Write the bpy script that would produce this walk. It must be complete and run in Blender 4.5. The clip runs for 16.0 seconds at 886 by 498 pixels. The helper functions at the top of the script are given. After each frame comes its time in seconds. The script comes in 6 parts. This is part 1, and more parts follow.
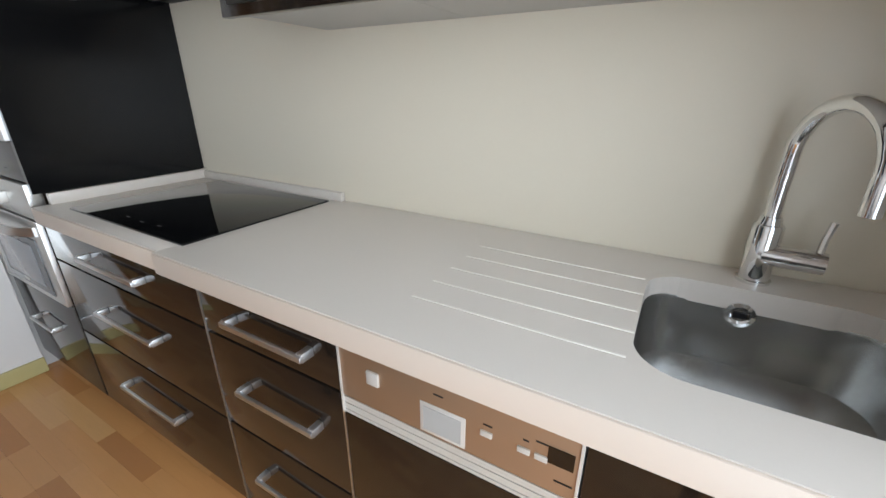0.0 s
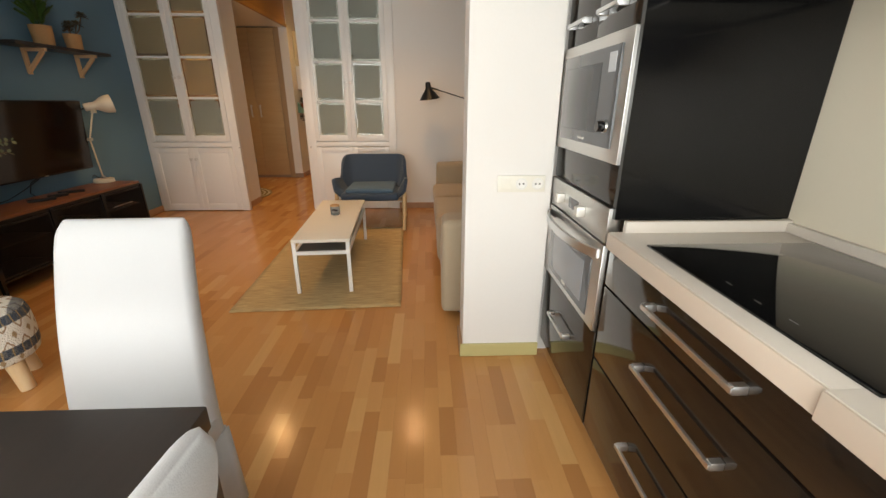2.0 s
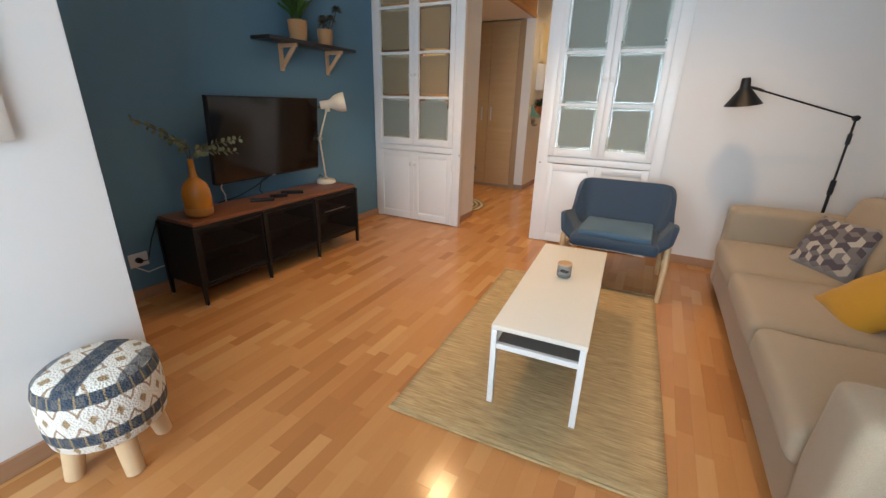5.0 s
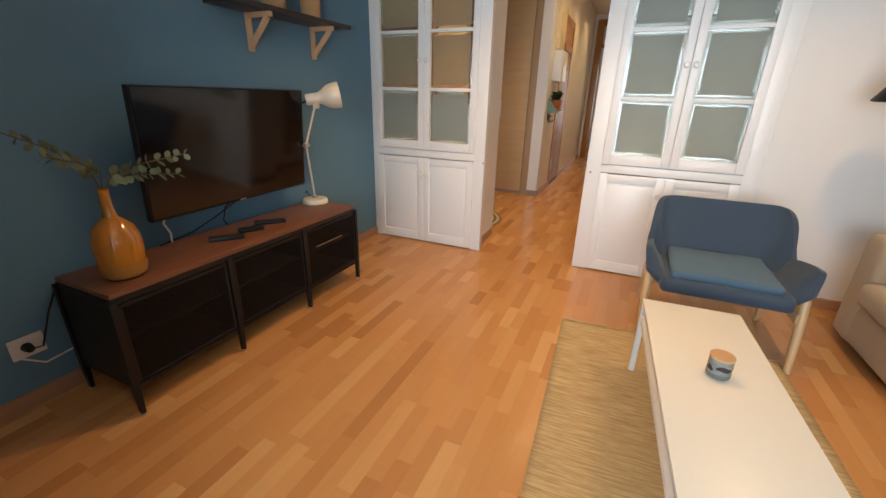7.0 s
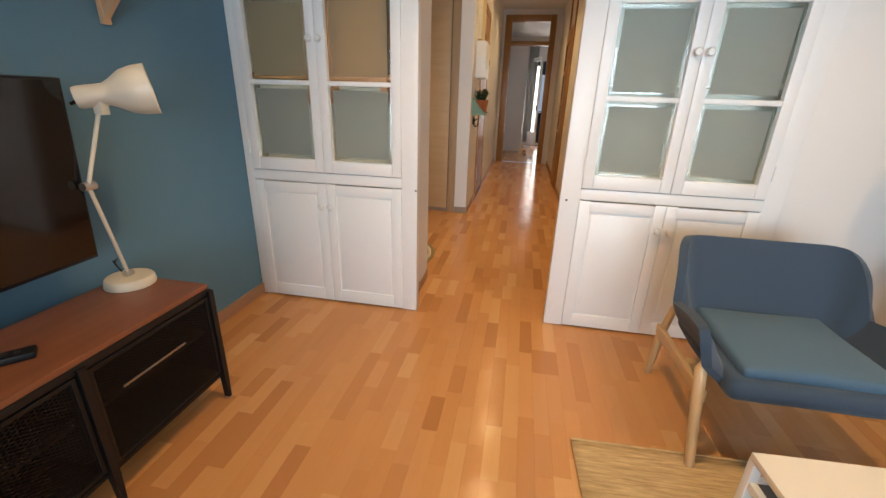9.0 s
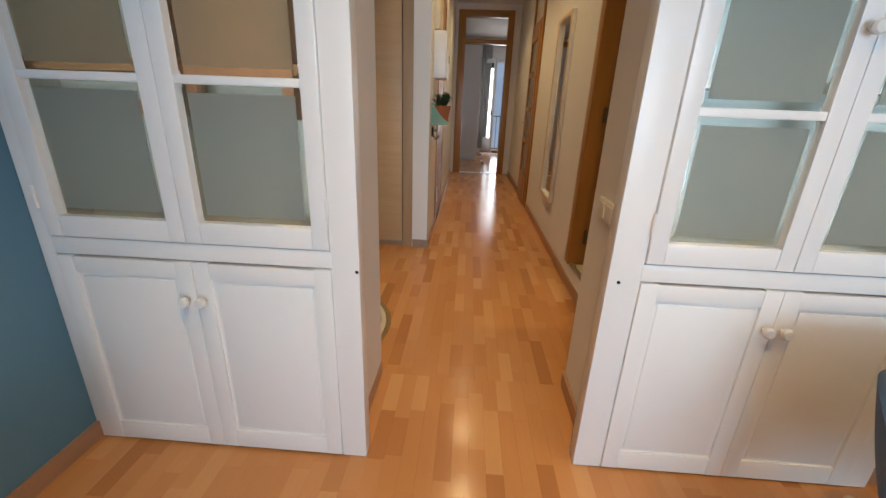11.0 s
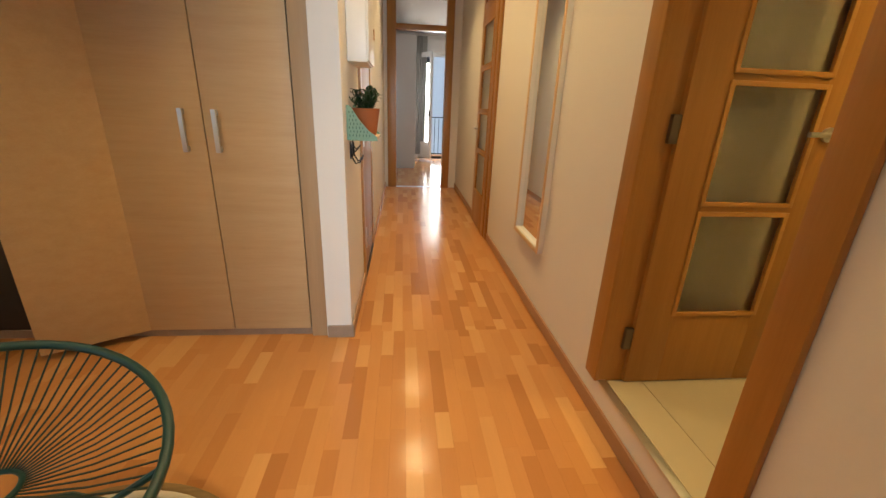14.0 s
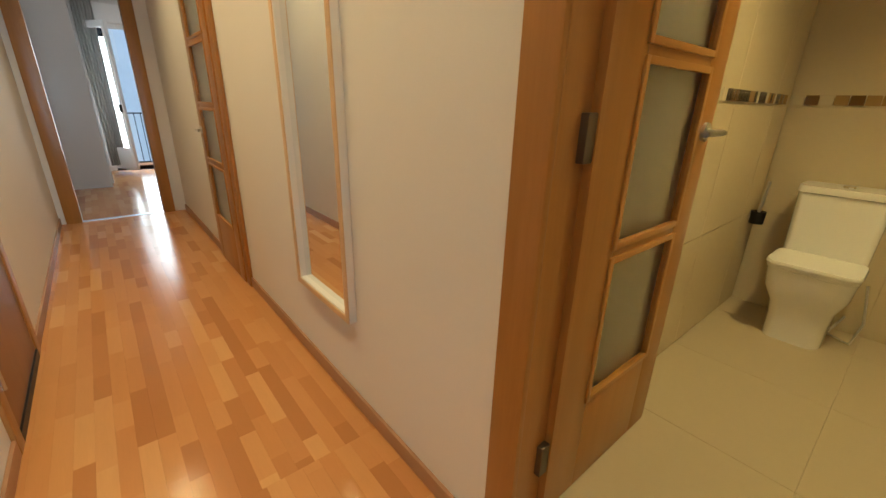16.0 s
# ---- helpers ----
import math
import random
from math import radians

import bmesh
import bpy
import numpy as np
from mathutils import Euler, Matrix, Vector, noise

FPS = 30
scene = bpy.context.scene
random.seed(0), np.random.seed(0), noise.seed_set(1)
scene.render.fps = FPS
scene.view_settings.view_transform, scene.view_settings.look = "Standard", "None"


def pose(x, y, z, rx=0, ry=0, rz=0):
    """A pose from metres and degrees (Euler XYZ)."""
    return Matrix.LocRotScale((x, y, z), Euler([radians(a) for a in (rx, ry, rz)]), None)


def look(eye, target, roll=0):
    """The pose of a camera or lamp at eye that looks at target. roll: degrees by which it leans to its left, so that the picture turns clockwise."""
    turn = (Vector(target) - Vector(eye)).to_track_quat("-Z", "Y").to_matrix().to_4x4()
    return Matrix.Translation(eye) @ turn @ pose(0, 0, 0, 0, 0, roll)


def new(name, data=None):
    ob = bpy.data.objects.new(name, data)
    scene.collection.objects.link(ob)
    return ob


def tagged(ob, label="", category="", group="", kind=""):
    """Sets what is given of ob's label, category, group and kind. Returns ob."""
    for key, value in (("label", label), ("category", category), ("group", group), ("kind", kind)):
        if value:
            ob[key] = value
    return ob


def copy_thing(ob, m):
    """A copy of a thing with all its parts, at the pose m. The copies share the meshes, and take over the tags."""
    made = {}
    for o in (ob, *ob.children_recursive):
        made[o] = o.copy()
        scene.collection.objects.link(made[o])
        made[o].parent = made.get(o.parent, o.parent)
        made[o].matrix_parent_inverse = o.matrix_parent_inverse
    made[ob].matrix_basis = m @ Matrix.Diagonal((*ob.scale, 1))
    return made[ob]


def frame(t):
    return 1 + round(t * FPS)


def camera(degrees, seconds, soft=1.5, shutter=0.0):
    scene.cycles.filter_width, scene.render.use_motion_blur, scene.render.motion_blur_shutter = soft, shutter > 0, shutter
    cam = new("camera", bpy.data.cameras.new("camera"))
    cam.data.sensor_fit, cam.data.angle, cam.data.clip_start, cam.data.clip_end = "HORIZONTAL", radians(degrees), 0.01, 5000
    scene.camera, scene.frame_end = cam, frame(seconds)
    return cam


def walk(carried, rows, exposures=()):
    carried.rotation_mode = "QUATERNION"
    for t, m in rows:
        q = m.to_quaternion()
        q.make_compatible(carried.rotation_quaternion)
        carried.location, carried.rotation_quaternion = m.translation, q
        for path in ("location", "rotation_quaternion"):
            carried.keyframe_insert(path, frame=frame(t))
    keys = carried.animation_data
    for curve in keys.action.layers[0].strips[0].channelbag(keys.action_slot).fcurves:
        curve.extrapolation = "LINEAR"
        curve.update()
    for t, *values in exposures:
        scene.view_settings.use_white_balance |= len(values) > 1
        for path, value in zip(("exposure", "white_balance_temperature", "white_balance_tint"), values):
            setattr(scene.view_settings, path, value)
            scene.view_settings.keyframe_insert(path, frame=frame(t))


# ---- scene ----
cam = camera(95.4, 16.0)
PATH = [
    (0, (-0.467, -0.032, 1.246), (-1.396, 1.58, 0.512), 0.2),
    (0.5, (-0.578, -0.018, 1.262), (-1.97, 1.225, 0.542), 0.0),
    (1, (-0.702, -0.055, 1.262), (-2.385, 0.766, 0.558), -0.2),
    (1.5, (-0.893, -0.127, 1.267), (-2.721, 0.296, 0.574), -0.1),
    (2, (-1.046, -0.18, 1.274), (-2.925, -0.107, 0.592), 0.1),
    (2.5, (-1.23, -0.204, 1.284), (-3.097, -0.426, 0.602), 0.2),
    (3, (-1.391, -0.254, 1.28), (-3.223, -0.676, 0.598), 0.6),
    (3.5, (-1.599, -0.346, 1.273), (-3.4, -0.882, 0.589), 0.7),
    (4, (-1.792, -0.429, 1.279), (-3.562, -1.057, 0.59), 0.8),
    (4.5, (-2.028, -0.518, 1.278), (-3.757, -1.255, 0.594), 1.0),
    (5, (-2.217, -0.617, 1.277), (-3.892, -1.47, 0.595), 1.5),
    (7.5, (-3.08, -1.526, 1.271), (-4.819, -2.193, 0.542), 1.3),
    (8, (-3.31, -1.659, 1.256), (-5.1, -2.181, 0.532), 1.1),
    (8.5, (-3.593, -1.752, 1.267), (-5.412, -2.177, 0.555), 1.3),
    (9, (-3.864, -1.849, 1.261), (-5.708, -2.181, 0.563), 1.8),
    (11.5, (-5.163, -2.09, 1.29), (-7.043, -2.162, 0.612), 1.8),
    (12, (-5.431, -2.091, 1.294), (-7.314, -2.141, 0.621), 1.5),
    (12.5, (-5.63, -2.112, 1.294), (-7.515, -2.121, 0.625), 1.8),
    (13, (-5.846, -2.133, 1.279), (-7.728, -2.075, 0.604), 1.9),
    (13.5, (-6.078, -2.135, 1.296), (-7.954, -1.998, 0.617), 2.2),
    (14, (-6.363, -2.13, 1.295), (-8.236, -1.93, 0.622), 2.3),
    (14.5, (-6.609, -2.122, 1.317), (-8.472, -1.819, 0.657), 2.2),
    (15, (-6.867, -2.123, 1.312), (-8.682, -1.6, 0.655), 2.0),
    (15.5, (-7.102, -2.062, 1.315), (-8.781, -1.205, 0.65), 1.7),
    (16, (-7.298, -1.943, 1.307), (-8.735, -0.731, 0.624), 1.4),
]
walk(cam, [(t, look(eye, target, roll)) for t, eye, target, roll in PATH], [(0, -0.47, 7050, 16), (1, -0.27, 8200, 18), (2, 0.02, 8700, 16), (3, -0.09, 8000, 17), (4, -0.12, 8400, 17), (4.5, 0.24, 8000, 14), (5, 0.55, 6500, 10), (7.5, 0.7, 6900, 11), (9, 0.75, 6600, 9), (11.5, 0.55, 5900, 6), (12, 0.5, 6300, 7), (13, 0.7, 7600, 7), (13.5, 1.1, 6300, 5), (14, 1.3, 6600, 5), (16, 1.29, 5700, -2)])
DAY = 114.0
W1, W2, W3 = (1.0, 0.64, 0.31), (1.0, 0.69, 0.32), (1.0, 0.69, 0.27)
# alcove entry at y -3.25 is an assumed lamp, added to brighten the wardrobe
SPOTS = [(-5.0, -2.0, 2.6, 65.0, W1), (-5.05, -0.37, 2.6, 39.0, W1), (-6.33, -1.95, 2.5, 1.6, W1), (-7.2, -1.95, 2.95, 11.2, W2), (-8.26, -1.95, 2.95, 19.5, W2), (-9.25, -1.95, 2.95, 24.0, W2), (-10.25, -1.95, 2.95, 24.0, W2), (-11.55, -1.95, 2.95, 22.1, W2), (-7.3, -3.25, 2.42, 22.5, W2), (-7.2, -0.2, 2.5, 34.0, W3)]

# ---------------------------------------------------------------- light
world = bpy.data.worlds.new("sky_world")
scene.world = world
world.use_nodes = True
wn = world.node_tree
sky = wn.nodes.new("ShaderNodeTexSky")
sky.sky_type, sky.sun_disc = "NISHITA", False
sky.sun_elevation, sky.sun_rotation = radians(48), radians(20)
wn.links.new(sky.outputs[0], wn.nodes["Background"].inputs[0])
wn.nodes["Background"].inputs[1].default_value = 0.15


def lamp(name, kind, m, power, colour, size=0.1, size_y=0.0):
    data = bpy.data.lights.new(name, kind)
    data.energy, data.color = power, colour
    if kind == "AREA":
        data.shape, data.size, data.size_y = "RECTANGLE", size, size_y or size
    elif kind == "SUN":
        data.angle = size
    else:
        data.shadow_soft_size = size
    ob = new(name, data)
    ob.matrix_world = m
    return ob


lamp("sun", "SUN", look((0, 8, 9), (0, 0, 0)), 2.5, (1.0, 0.95, 0.88), radians(0.5))
win_light = lamp("window_daylight", "AREA", look((-0.02, -0.86, 1.15), (-3, -0.86, 1.0)), DAY, (0.69, 0.855, 1.0), 2.7, 2.1)
win_light.data.spread = radians(160)
lamp("balcony_daylight", "AREA", look((-16.72, -1.3, 1.2), (-13, -1.4, 0.9)), 18, (0.97, 0.95, 0.92), 0.9, 2.0)
for sx, sy, sz, sp, sc in SPOTS:
    data = bpy.data.lights.new("spot_bulb", "SPOT")
    data.energy, data.color, data.shadow_soft_size = sp, sc, 0.06
    data.spot_size, data.spot_blend = radians(120), 0.8
    ob = new("spot_bulb", data)
    ob.matrix_world = look((sx, sy, sz - 0.03), (sx + 0.001, sy, 0))

# ---------------------------------------------------------------- materials


def nodes_of(name):
    m = bpy.data.materials.new(name)
    m.use_nodes = True
    t = m.node_tree
    return m, t, t.nodes["Principled BSDF"]


def link(t, a, b):
    t.links.new(a, b)


def coords(t, scale=(1, 1, 1)):
    tc = t.nodes.new("ShaderNodeTexCoord")
    mp = t.nodes.new("ShaderNodeMapping")
    mp.inputs["Scale"].default_value = scale
    link(t, tc.outputs["Object"], mp.inputs[0])
    return mp.outputs[0]


def noise_of(t, vec, scale, detail=4, rough=0.6):
    n = t.nodes.new("ShaderNodeTexNoise")
    n.inputs["Scale"].default_value, n.inputs["Detail"].default_value, n.inputs["Roughness"].default_value = scale, detail, rough
    link(t, vec, n.inputs["Vector"])
    return n.outputs["Fac"]


def ramp(t, fac, stops):
    r = t.nodes.new("ShaderNodeValToRGB")
    e = r.color_ramp.elements
    while len(e) < len(stops):
        e.new(0.5)
    for el, (p, c) in zip(e, stops):
        el.position, el.color = p, (*c, 1)
    link(t, fac, r.inputs[0])
    return r.outputs[0]


def mix(t, fac, a, b, blend="MIX"):
    n = t.nodes.new("ShaderNodeMix")
    n.data_type, n.blend_type = "RGBA", blend
    for value, sock in ((fac, n.inputs[0]), (a, n.inputs[6]), (b, n.inputs[7])):
        if isinstance(value, (int, float)):
            sock.default_value = value
        elif isinstance(value, tuple):
            sock.default_value = (*value, 1)
        else:
            link(t, value, sock)
    return n.outputs[2]


def maths(t, op, a, b=0.0):
    n = t.nodes.new("ShaderNodeMath")
    n.operation = op
    for value, sock in ((a, n.inputs[0]), (b, n.inputs[1])):
        if isinstance(value, (int, float)):
            sock.default_value = value
        else:
            link(t, value, sock)
    return n.outputs[0]


def bump(t, p, height, strength, dist=0.01):
    b = t.nodes.new("ShaderNodeBump")
    b.inputs["Strength"].default_value, b.inputs["Distance"].default_value = strength, dist
    link(t, height, b.inputs["Height"])
    link(t, b.outputs[0], p.inputs["Normal"])


def shade(c, k):
    return tuple(min(1, v * k) for v in c)


def paint(name, c, rough=0.6, var=0.06, grain=60, relief=0.08, metal=0.0, scale=(1, 1, 1), blotch=1.3, spread=0.08, coat=0.0):
    """A surface with blotches at one scale and grain at another."""
    m, t, p = nodes_of(name)
    v = coords(t, scale)
    big, fine = noise_of(t, v, blotch, 3), noise_of(t, v, grain, 5)
    col = mix(t, big, shade(c, 1 - var), shade(c, 1 + var))
    col = mix(t, fine, shade(c, 1 - var * 0.9), col)
    link(t, col, p.inputs["Base Color"])
    link(t, maths(t, "ADD", maths(t, "MULTIPLY", maths(t, "SUBTRACT", fine, 0.5), spread), rough), p.inputs["Roughness"])
    p.inputs["Metallic"].default_value = metal
    p.inputs["Coat Weight"].default_value = coat
    if relief:
        bump(t, p, fine, relief, 0.004)
    return m


def wood(name, c1, c2, rough=0.4, axis=0, fine=1.0, coat=0.0, rings=True):
    """Wood whose grain runs along the given axis, with tone by object and by piece."""
    m, t, p = nodes_of(name)
    s = [14.0 * fine] * 3
    s[axis] = 0.9 * fine
    v = coords(t, tuple(s))
    oi, geo = t.nodes.new("ShaderNodeObjectInfo"), t.nodes.new("ShaderNodeNewGeometry")
    r = maths(t, "FRACT", maths(t, "ADD", oi.outputs["Random"], geo.outputs["Random Per Island"]))
    shift = t.nodes.new("ShaderNodeVectorMath")
    shift.operation = "ADD"
    comb = t.nodes.new("ShaderNodeCombineXYZ")
    for k in range(3):
        link(t, maths(t, "MULTIPLY", r, 37.0), comb.inputs[k])
    link(t, v, shift.inputs[0])
    link(t, comb.outputs[0], shift.inputs[1])
    g1, g2 = noise_of(t, shift.outputs[0], 1.2, 4), noise_of(t, shift.outputs[0], 7.0, 5, 0.7)
    k = maths(t, "ADD", maths(t, "MULTIPLY", g1, 0.6), maths(t, "MULTIPLY", g2, 0.4))
    base = ramp(t, k, [(0.3, c1), (0.7, c2)])
    link(t, base, p.inputs["Base Color"])
    link(t, maths(t, "ADD", maths(t, "MULTIPLY", g2, 0.12), rough - 0.06), p.inputs["Roughness"])
    p.inputs["Coat Weight"].default_value = coat
    bump(t, p, g2, 0.05, 0.002)
    return m


def parquet(name):
    """Lacquered beech strips: tone by piece, fine grain along x."""
    m, t, p = nodes_of(name)
    oi, geo = t.nodes.new("ShaderNodeObjectInfo"), t.nodes.new("ShaderNodeNewGeometry")
    r = maths(t, "FRACT", maths(t, "ADD", oi.outputs["Random"], geo.outputs["Random Per Island"]))
    v = coords(t, (1.6, 26, 26))
    shift = t.nodes.new("ShaderNodeVectorMath")
    shift.operation = "ADD"
    comb = t.nodes.new("ShaderNodeCombineXYZ")
    for k in range(3):
        link(t, maths(t, "MULTIPLY", r, 53.0), comb.inputs[k])
    link(t, v, shift.inputs[0])
    link(t, comb.outputs[0], shift.inputs[1])
    g1, g2 = noise_of(t, shift.outputs[0], 1.0, 3), noise_of(t, shift.outputs[0], 9.0, 5, 0.7)
    tone = ramp(t, r, [(0.0, (0.46, 0.195, 0.067)), (0.14, (0.54, 0.240, 0.084)), (0.27, (0.60, 0.278, 0.099)), (0.83, (0.65, 0.318, 0.118)), (1.0, (0.73, 0.41, 0.168))])
    tone = mix(t, maths(t, "MULTIPLY", g1, 0.25), tone, (0.40, 0.185, 0.065))
    tone = mix(t, maths(t, "MULTIPLY", g2, 0.25), tone, (0.30, 0.14, 0.06))
    link(t, tone, p.inputs["Base Color"])
    link(t, maths(t, "ADD", maths(t, "MULTIPLY", g2, 0.08), 0.13), p.inputs["Roughness"])
    p.inputs["Specular IOR Level"].default_value = 0.36
    bump(t, p, g2, 0.03, 0.002)
    return m


def glass(name, c=(1, 1, 1), rough=0.0):
    m, t, p = nodes_of(name)
    p.inputs["Base Color"].default_value = (*c, 1)
    p.inputs["Transmission Weight"].default_value = 1
    p.inputs["Roughness"].default_value = rough
    p.inputs["IOR"].default_value = 1.45
    return m


def fabric(name, c, c2, scale=380, rough=0.9, relief=0.35):
    m, t, p = nodes_of(name)
    v = coords(t)
    w = t.nodes.new("ShaderNodeTexVoronoi")
    w.inputs["Scale"].default_value = scale
    link(t, v, w.inputs["Vector"])
    big = noise_of(t, v, 5, 4)
    col = mix(t, w.outputs["Distance"], c2, c)
    col = mix(t, maths(t, "MULTIPLY", big, 0.35), col, shade(c, 0.82))
    link(t, col, p.inputs["Base Color"])
    p.inputs["Roughness"].default_value = rough
    p.inputs["Sheen Weight"].default_value = 0.15
    bump(t, p, w.outputs["Distance"], relief, 0.002)
    return m


WHITE = paint("white_wall_paint", (0.76, 0.735, 0.71), 0.75, 0.03, 90, 0.10)
CEIL = paint("ceiling_paint", (0.82, 0.81, 0.79), 0.8, 0.02, 60, 0.05)
BLUE = paint("blue_wall_paint", (0.105, 0.226, 0.325), 0.7, 0.07, 110, 0.15)
CABWHITE = paint("white_gloss_enamel", (0.80, 0.79, 0.78), 0.32, 0.03, 25, 0.10)
GROUT = paint("joint_dark", (0.32, 0.14, 0.05), 0.5, 0.1)
PARQ = parquet("parquet_lacquer")
COUNTER = paint("composite_worktop", (0.66, 0.60, 0.54), 0.32, 0.03, 300, 0.02)
SPLASH = paint("cream_splashback", (0.75, 0.675, 0.55), 0.30, 0.02, 120, 0.02)
BROWN = paint("dark_brown_gloss_laminate", (0.016, 0.0105, 0.0075), 0.08, 0.08, 30, 0.0, spread=0.02)
BLACKPANEL = paint("black_satin_panel", (0.005, 0.005, 0.0055), 0.13, 0.1, 30, 0.0, spread=0.02)
BLACKPANEL.node_tree.nodes["Principled BSDF"].inputs["Specular IOR Level"].default_value = 0.28
BLACKGLASS = paint("black_glass", (0.004, 0.004, 0.0045), 0.04, 0.05, 30, 0.0, spread=0.01)
STEEL = paint("brushed_steel", (0.60, 0.59, 0.57), 0.30, 0.06, 40, 0.03, 1.0, (1, 1, 40))
STEELX = paint("brushed_steel_sideways", (0.58, 0.57, 0.55), 0.28, 0.06, 40, 0.03, 1.0, (1, 40, 40))
STEELBOWL = paint("brushed_sink_steel", (0.55, 0.55, 0.54), 0.26, 0.10, 60, 0.05, 1.0, (1, 30, 30))
CHROME = paint("chrome", (0.80, 0.80, 0.80), 0.08, 0.02, 20, 0.0, 1.0, spread=0.03)
ALU = paint("satin_aluminium", (0.70, 0.70, 0.70), 0.36, 0.02, 60, 0.0, 1.0)
OAK = wood("honey_oak", (0.31, 0.138, 0.030), (0.40, 0.188, 0.047), 0.32, 2)
OAKH = wood("honey_oak_across", (0.375, 0.178, 0.042), (0.475, 0.24, 0.066), 0.34, 0)
OAKY = wood("honey_oak_deep", (0.375, 0.178, 0.042), (0.475, 0.24, 0.066), 0.34, 1)
WARD = wood("pale_elm_laminate", (0.48, 0.32, 0.165), (0.56, 0.395, 0.22), 0.42, 1, 1.4)
GREYWOOD = wood("grey_brown_skirting", (0.27, 0.19, 0.14), (0.34, 0.25, 0.19), 0.45, 0)
BASEB = wood("brown_skirting", (0.34, 0.185, 0.105), (0.42, 0.24, 0.14), 0.42, 0)
BASEOLIVE = paint("olive_skirting_film", (0.52, 0.45, 0.21), 0.4, 0.05, 40, 0.03)
BIRCH = wood("pale_birch", (0.62, 0.42, 0.24), (0.70, 0.50, 0.30), 0.42, 2)
WALNUT = wood("reddish_walnut", (0.145, 0.052, 0.025), (0.24, 0.090, 0.043), 0.36, 0)
BLACKMETAL = paint("black_powder_coat", (0.007, 0.007, 0.008), 0.45, 0.1, 90, 0.05)
BLACKMETAL.node_tree.nodes["Principled BSDF"].inputs["Specular IOR Level"].default_value = 0.35
DARKTABLE = wood("black_brown_veneer", (0.020, 0.016, 0.015), (0.034, 0.027, 0.025), 0.38, 0)
CHAIRWHITE = fabric("white_cotton_cover", (0.53, 0.535, 0.55), (0.50, 0.505, 0.52), 520, 0.9, 0.10)
SOFA = fabric("beige_sofa_fabric", (0.43, 0.335, 0.235), (0.33, 0.255, 0.175), 420)
NAVY = fabric("blue_grey_wool", (0.042, 0.072, 0.115), (0.026, 0.046, 0.075), 500)
NAVYPAD = fabric("blue_seat_pad_fabric", (0.068, 0.135, 0.205), (0.052, 0.105, 0.162), 600, 0.8, 0.2)
MUSTARD = fabric("mustard_velvet", (0.58, 0.30, 0.025), (0.48, 0.23, 0.018), 500)
TABLEWHITE = paint("white_lacquered_steel", (0.82, 0.81, 0.79), 0.35, 0.02, 60, 0.02)
PLASTIC = paint("ivory_plastic", (0.75, 0.72, 0.64), 0.35, 0.02, 60, 0.0)
FROST = glass("frosted_glass", (0.86, 0.89, 0.87), 0.45)
CLEAR = glass("clear_glass")
CLEAR.node_tree.nodes["Principled BSDF"].inputs["IOR"].default_value = 1.42
ETCH = glass("etched_glass", (0.42, 0.43, 0.39), 0.8)
ETCHWARM = glass("etched_glass_on_wood", (0.50, 0.41, 0.28), 0.8)
ETCHWARM.node_tree.nodes["Principled BSDF"].inputs["Transmission Weight"].default_value = 0.8
ETCH.node_tree.nodes["Principled BSDF"].inputs["Transmission Weight"].default_value = 0.75
MIRROR, _mt, _mp = nodes_of("mirror_silver")
_mp.inputs["Metallic"].default_value, _mp.inputs["Roughness"].default_value = 1, 0.01
_mp.inputs["Base Color"].default_value = (0.88, 0.9, 0.9, 1)
TILE = paint("cream_bath_tile", (0.60, 0.51, 0.34), 0.25, 0.05, 40, 0.02)
TILEF = paint("sand_floor_tile", (0.52, 0.44, 0.30), 0.38, 0.06, 30, 0.03)
HINGE = paint("dark_hinge_steel", (0.16, 0.13, 0.10), 0.4, 0.1, 60, 0.02, 0.8)
CERAMIC = paint("white_ceramic", (0.84, 0.83, 0.79), 0.10, 0.01, 20, 0.0)

# ---------------------------------------------------------------- building helpers


def cube(bm, x0, x1, y0, y1, z0, z1, bevel=0.0, seg=2, m=None):
    vs = bmesh.ops.create_cube(bm, size=1)["verts"]
    for v in vs:
        v.co = Vector((x0 + (v.co.x + 0.5) * (x1 - x0), y0 + (v.co.y + 0.5) * (y1 - y0), z0 + (v.co.z + 0.5) * (z1 - z0)))
    if bevel:
        es = list({e for v in vs for e in v.link_edges})
        got = bmesh.ops.bevel(bm, geom=es, offset=bevel, segments=seg, profile=0.6, affect="EDGES")
        vs = list({v for f in got["faces"] for v in f.verts} | {v for v in vs if v.is_valid})
    if m is not None:
        bmesh.ops.transform(bm, matrix=m, verts=[v for v in vs if v.is_valid])
    return bm


def block(*a, **k):
    return cube(bmesh.new(), *a, **k)


def rod(bm, a, b, r0, r1=None, seg=14):
    a, b = Vector(a), Vector(b)
    d = b - a
    m = Matrix.Translation((a + b) / 2) @ d.to_track_quat("Z", "Y").to_matrix().to_4x4()
    bmesh.ops.create_cone(bm, cap_ends=True, segments=seg, radius1=r0, radius2=r0 if r1 is None else r1, depth=d.length, matrix=m)
    return bm


def bar(*a, **k):
    return rod(bmesh.new(), *a, **k)


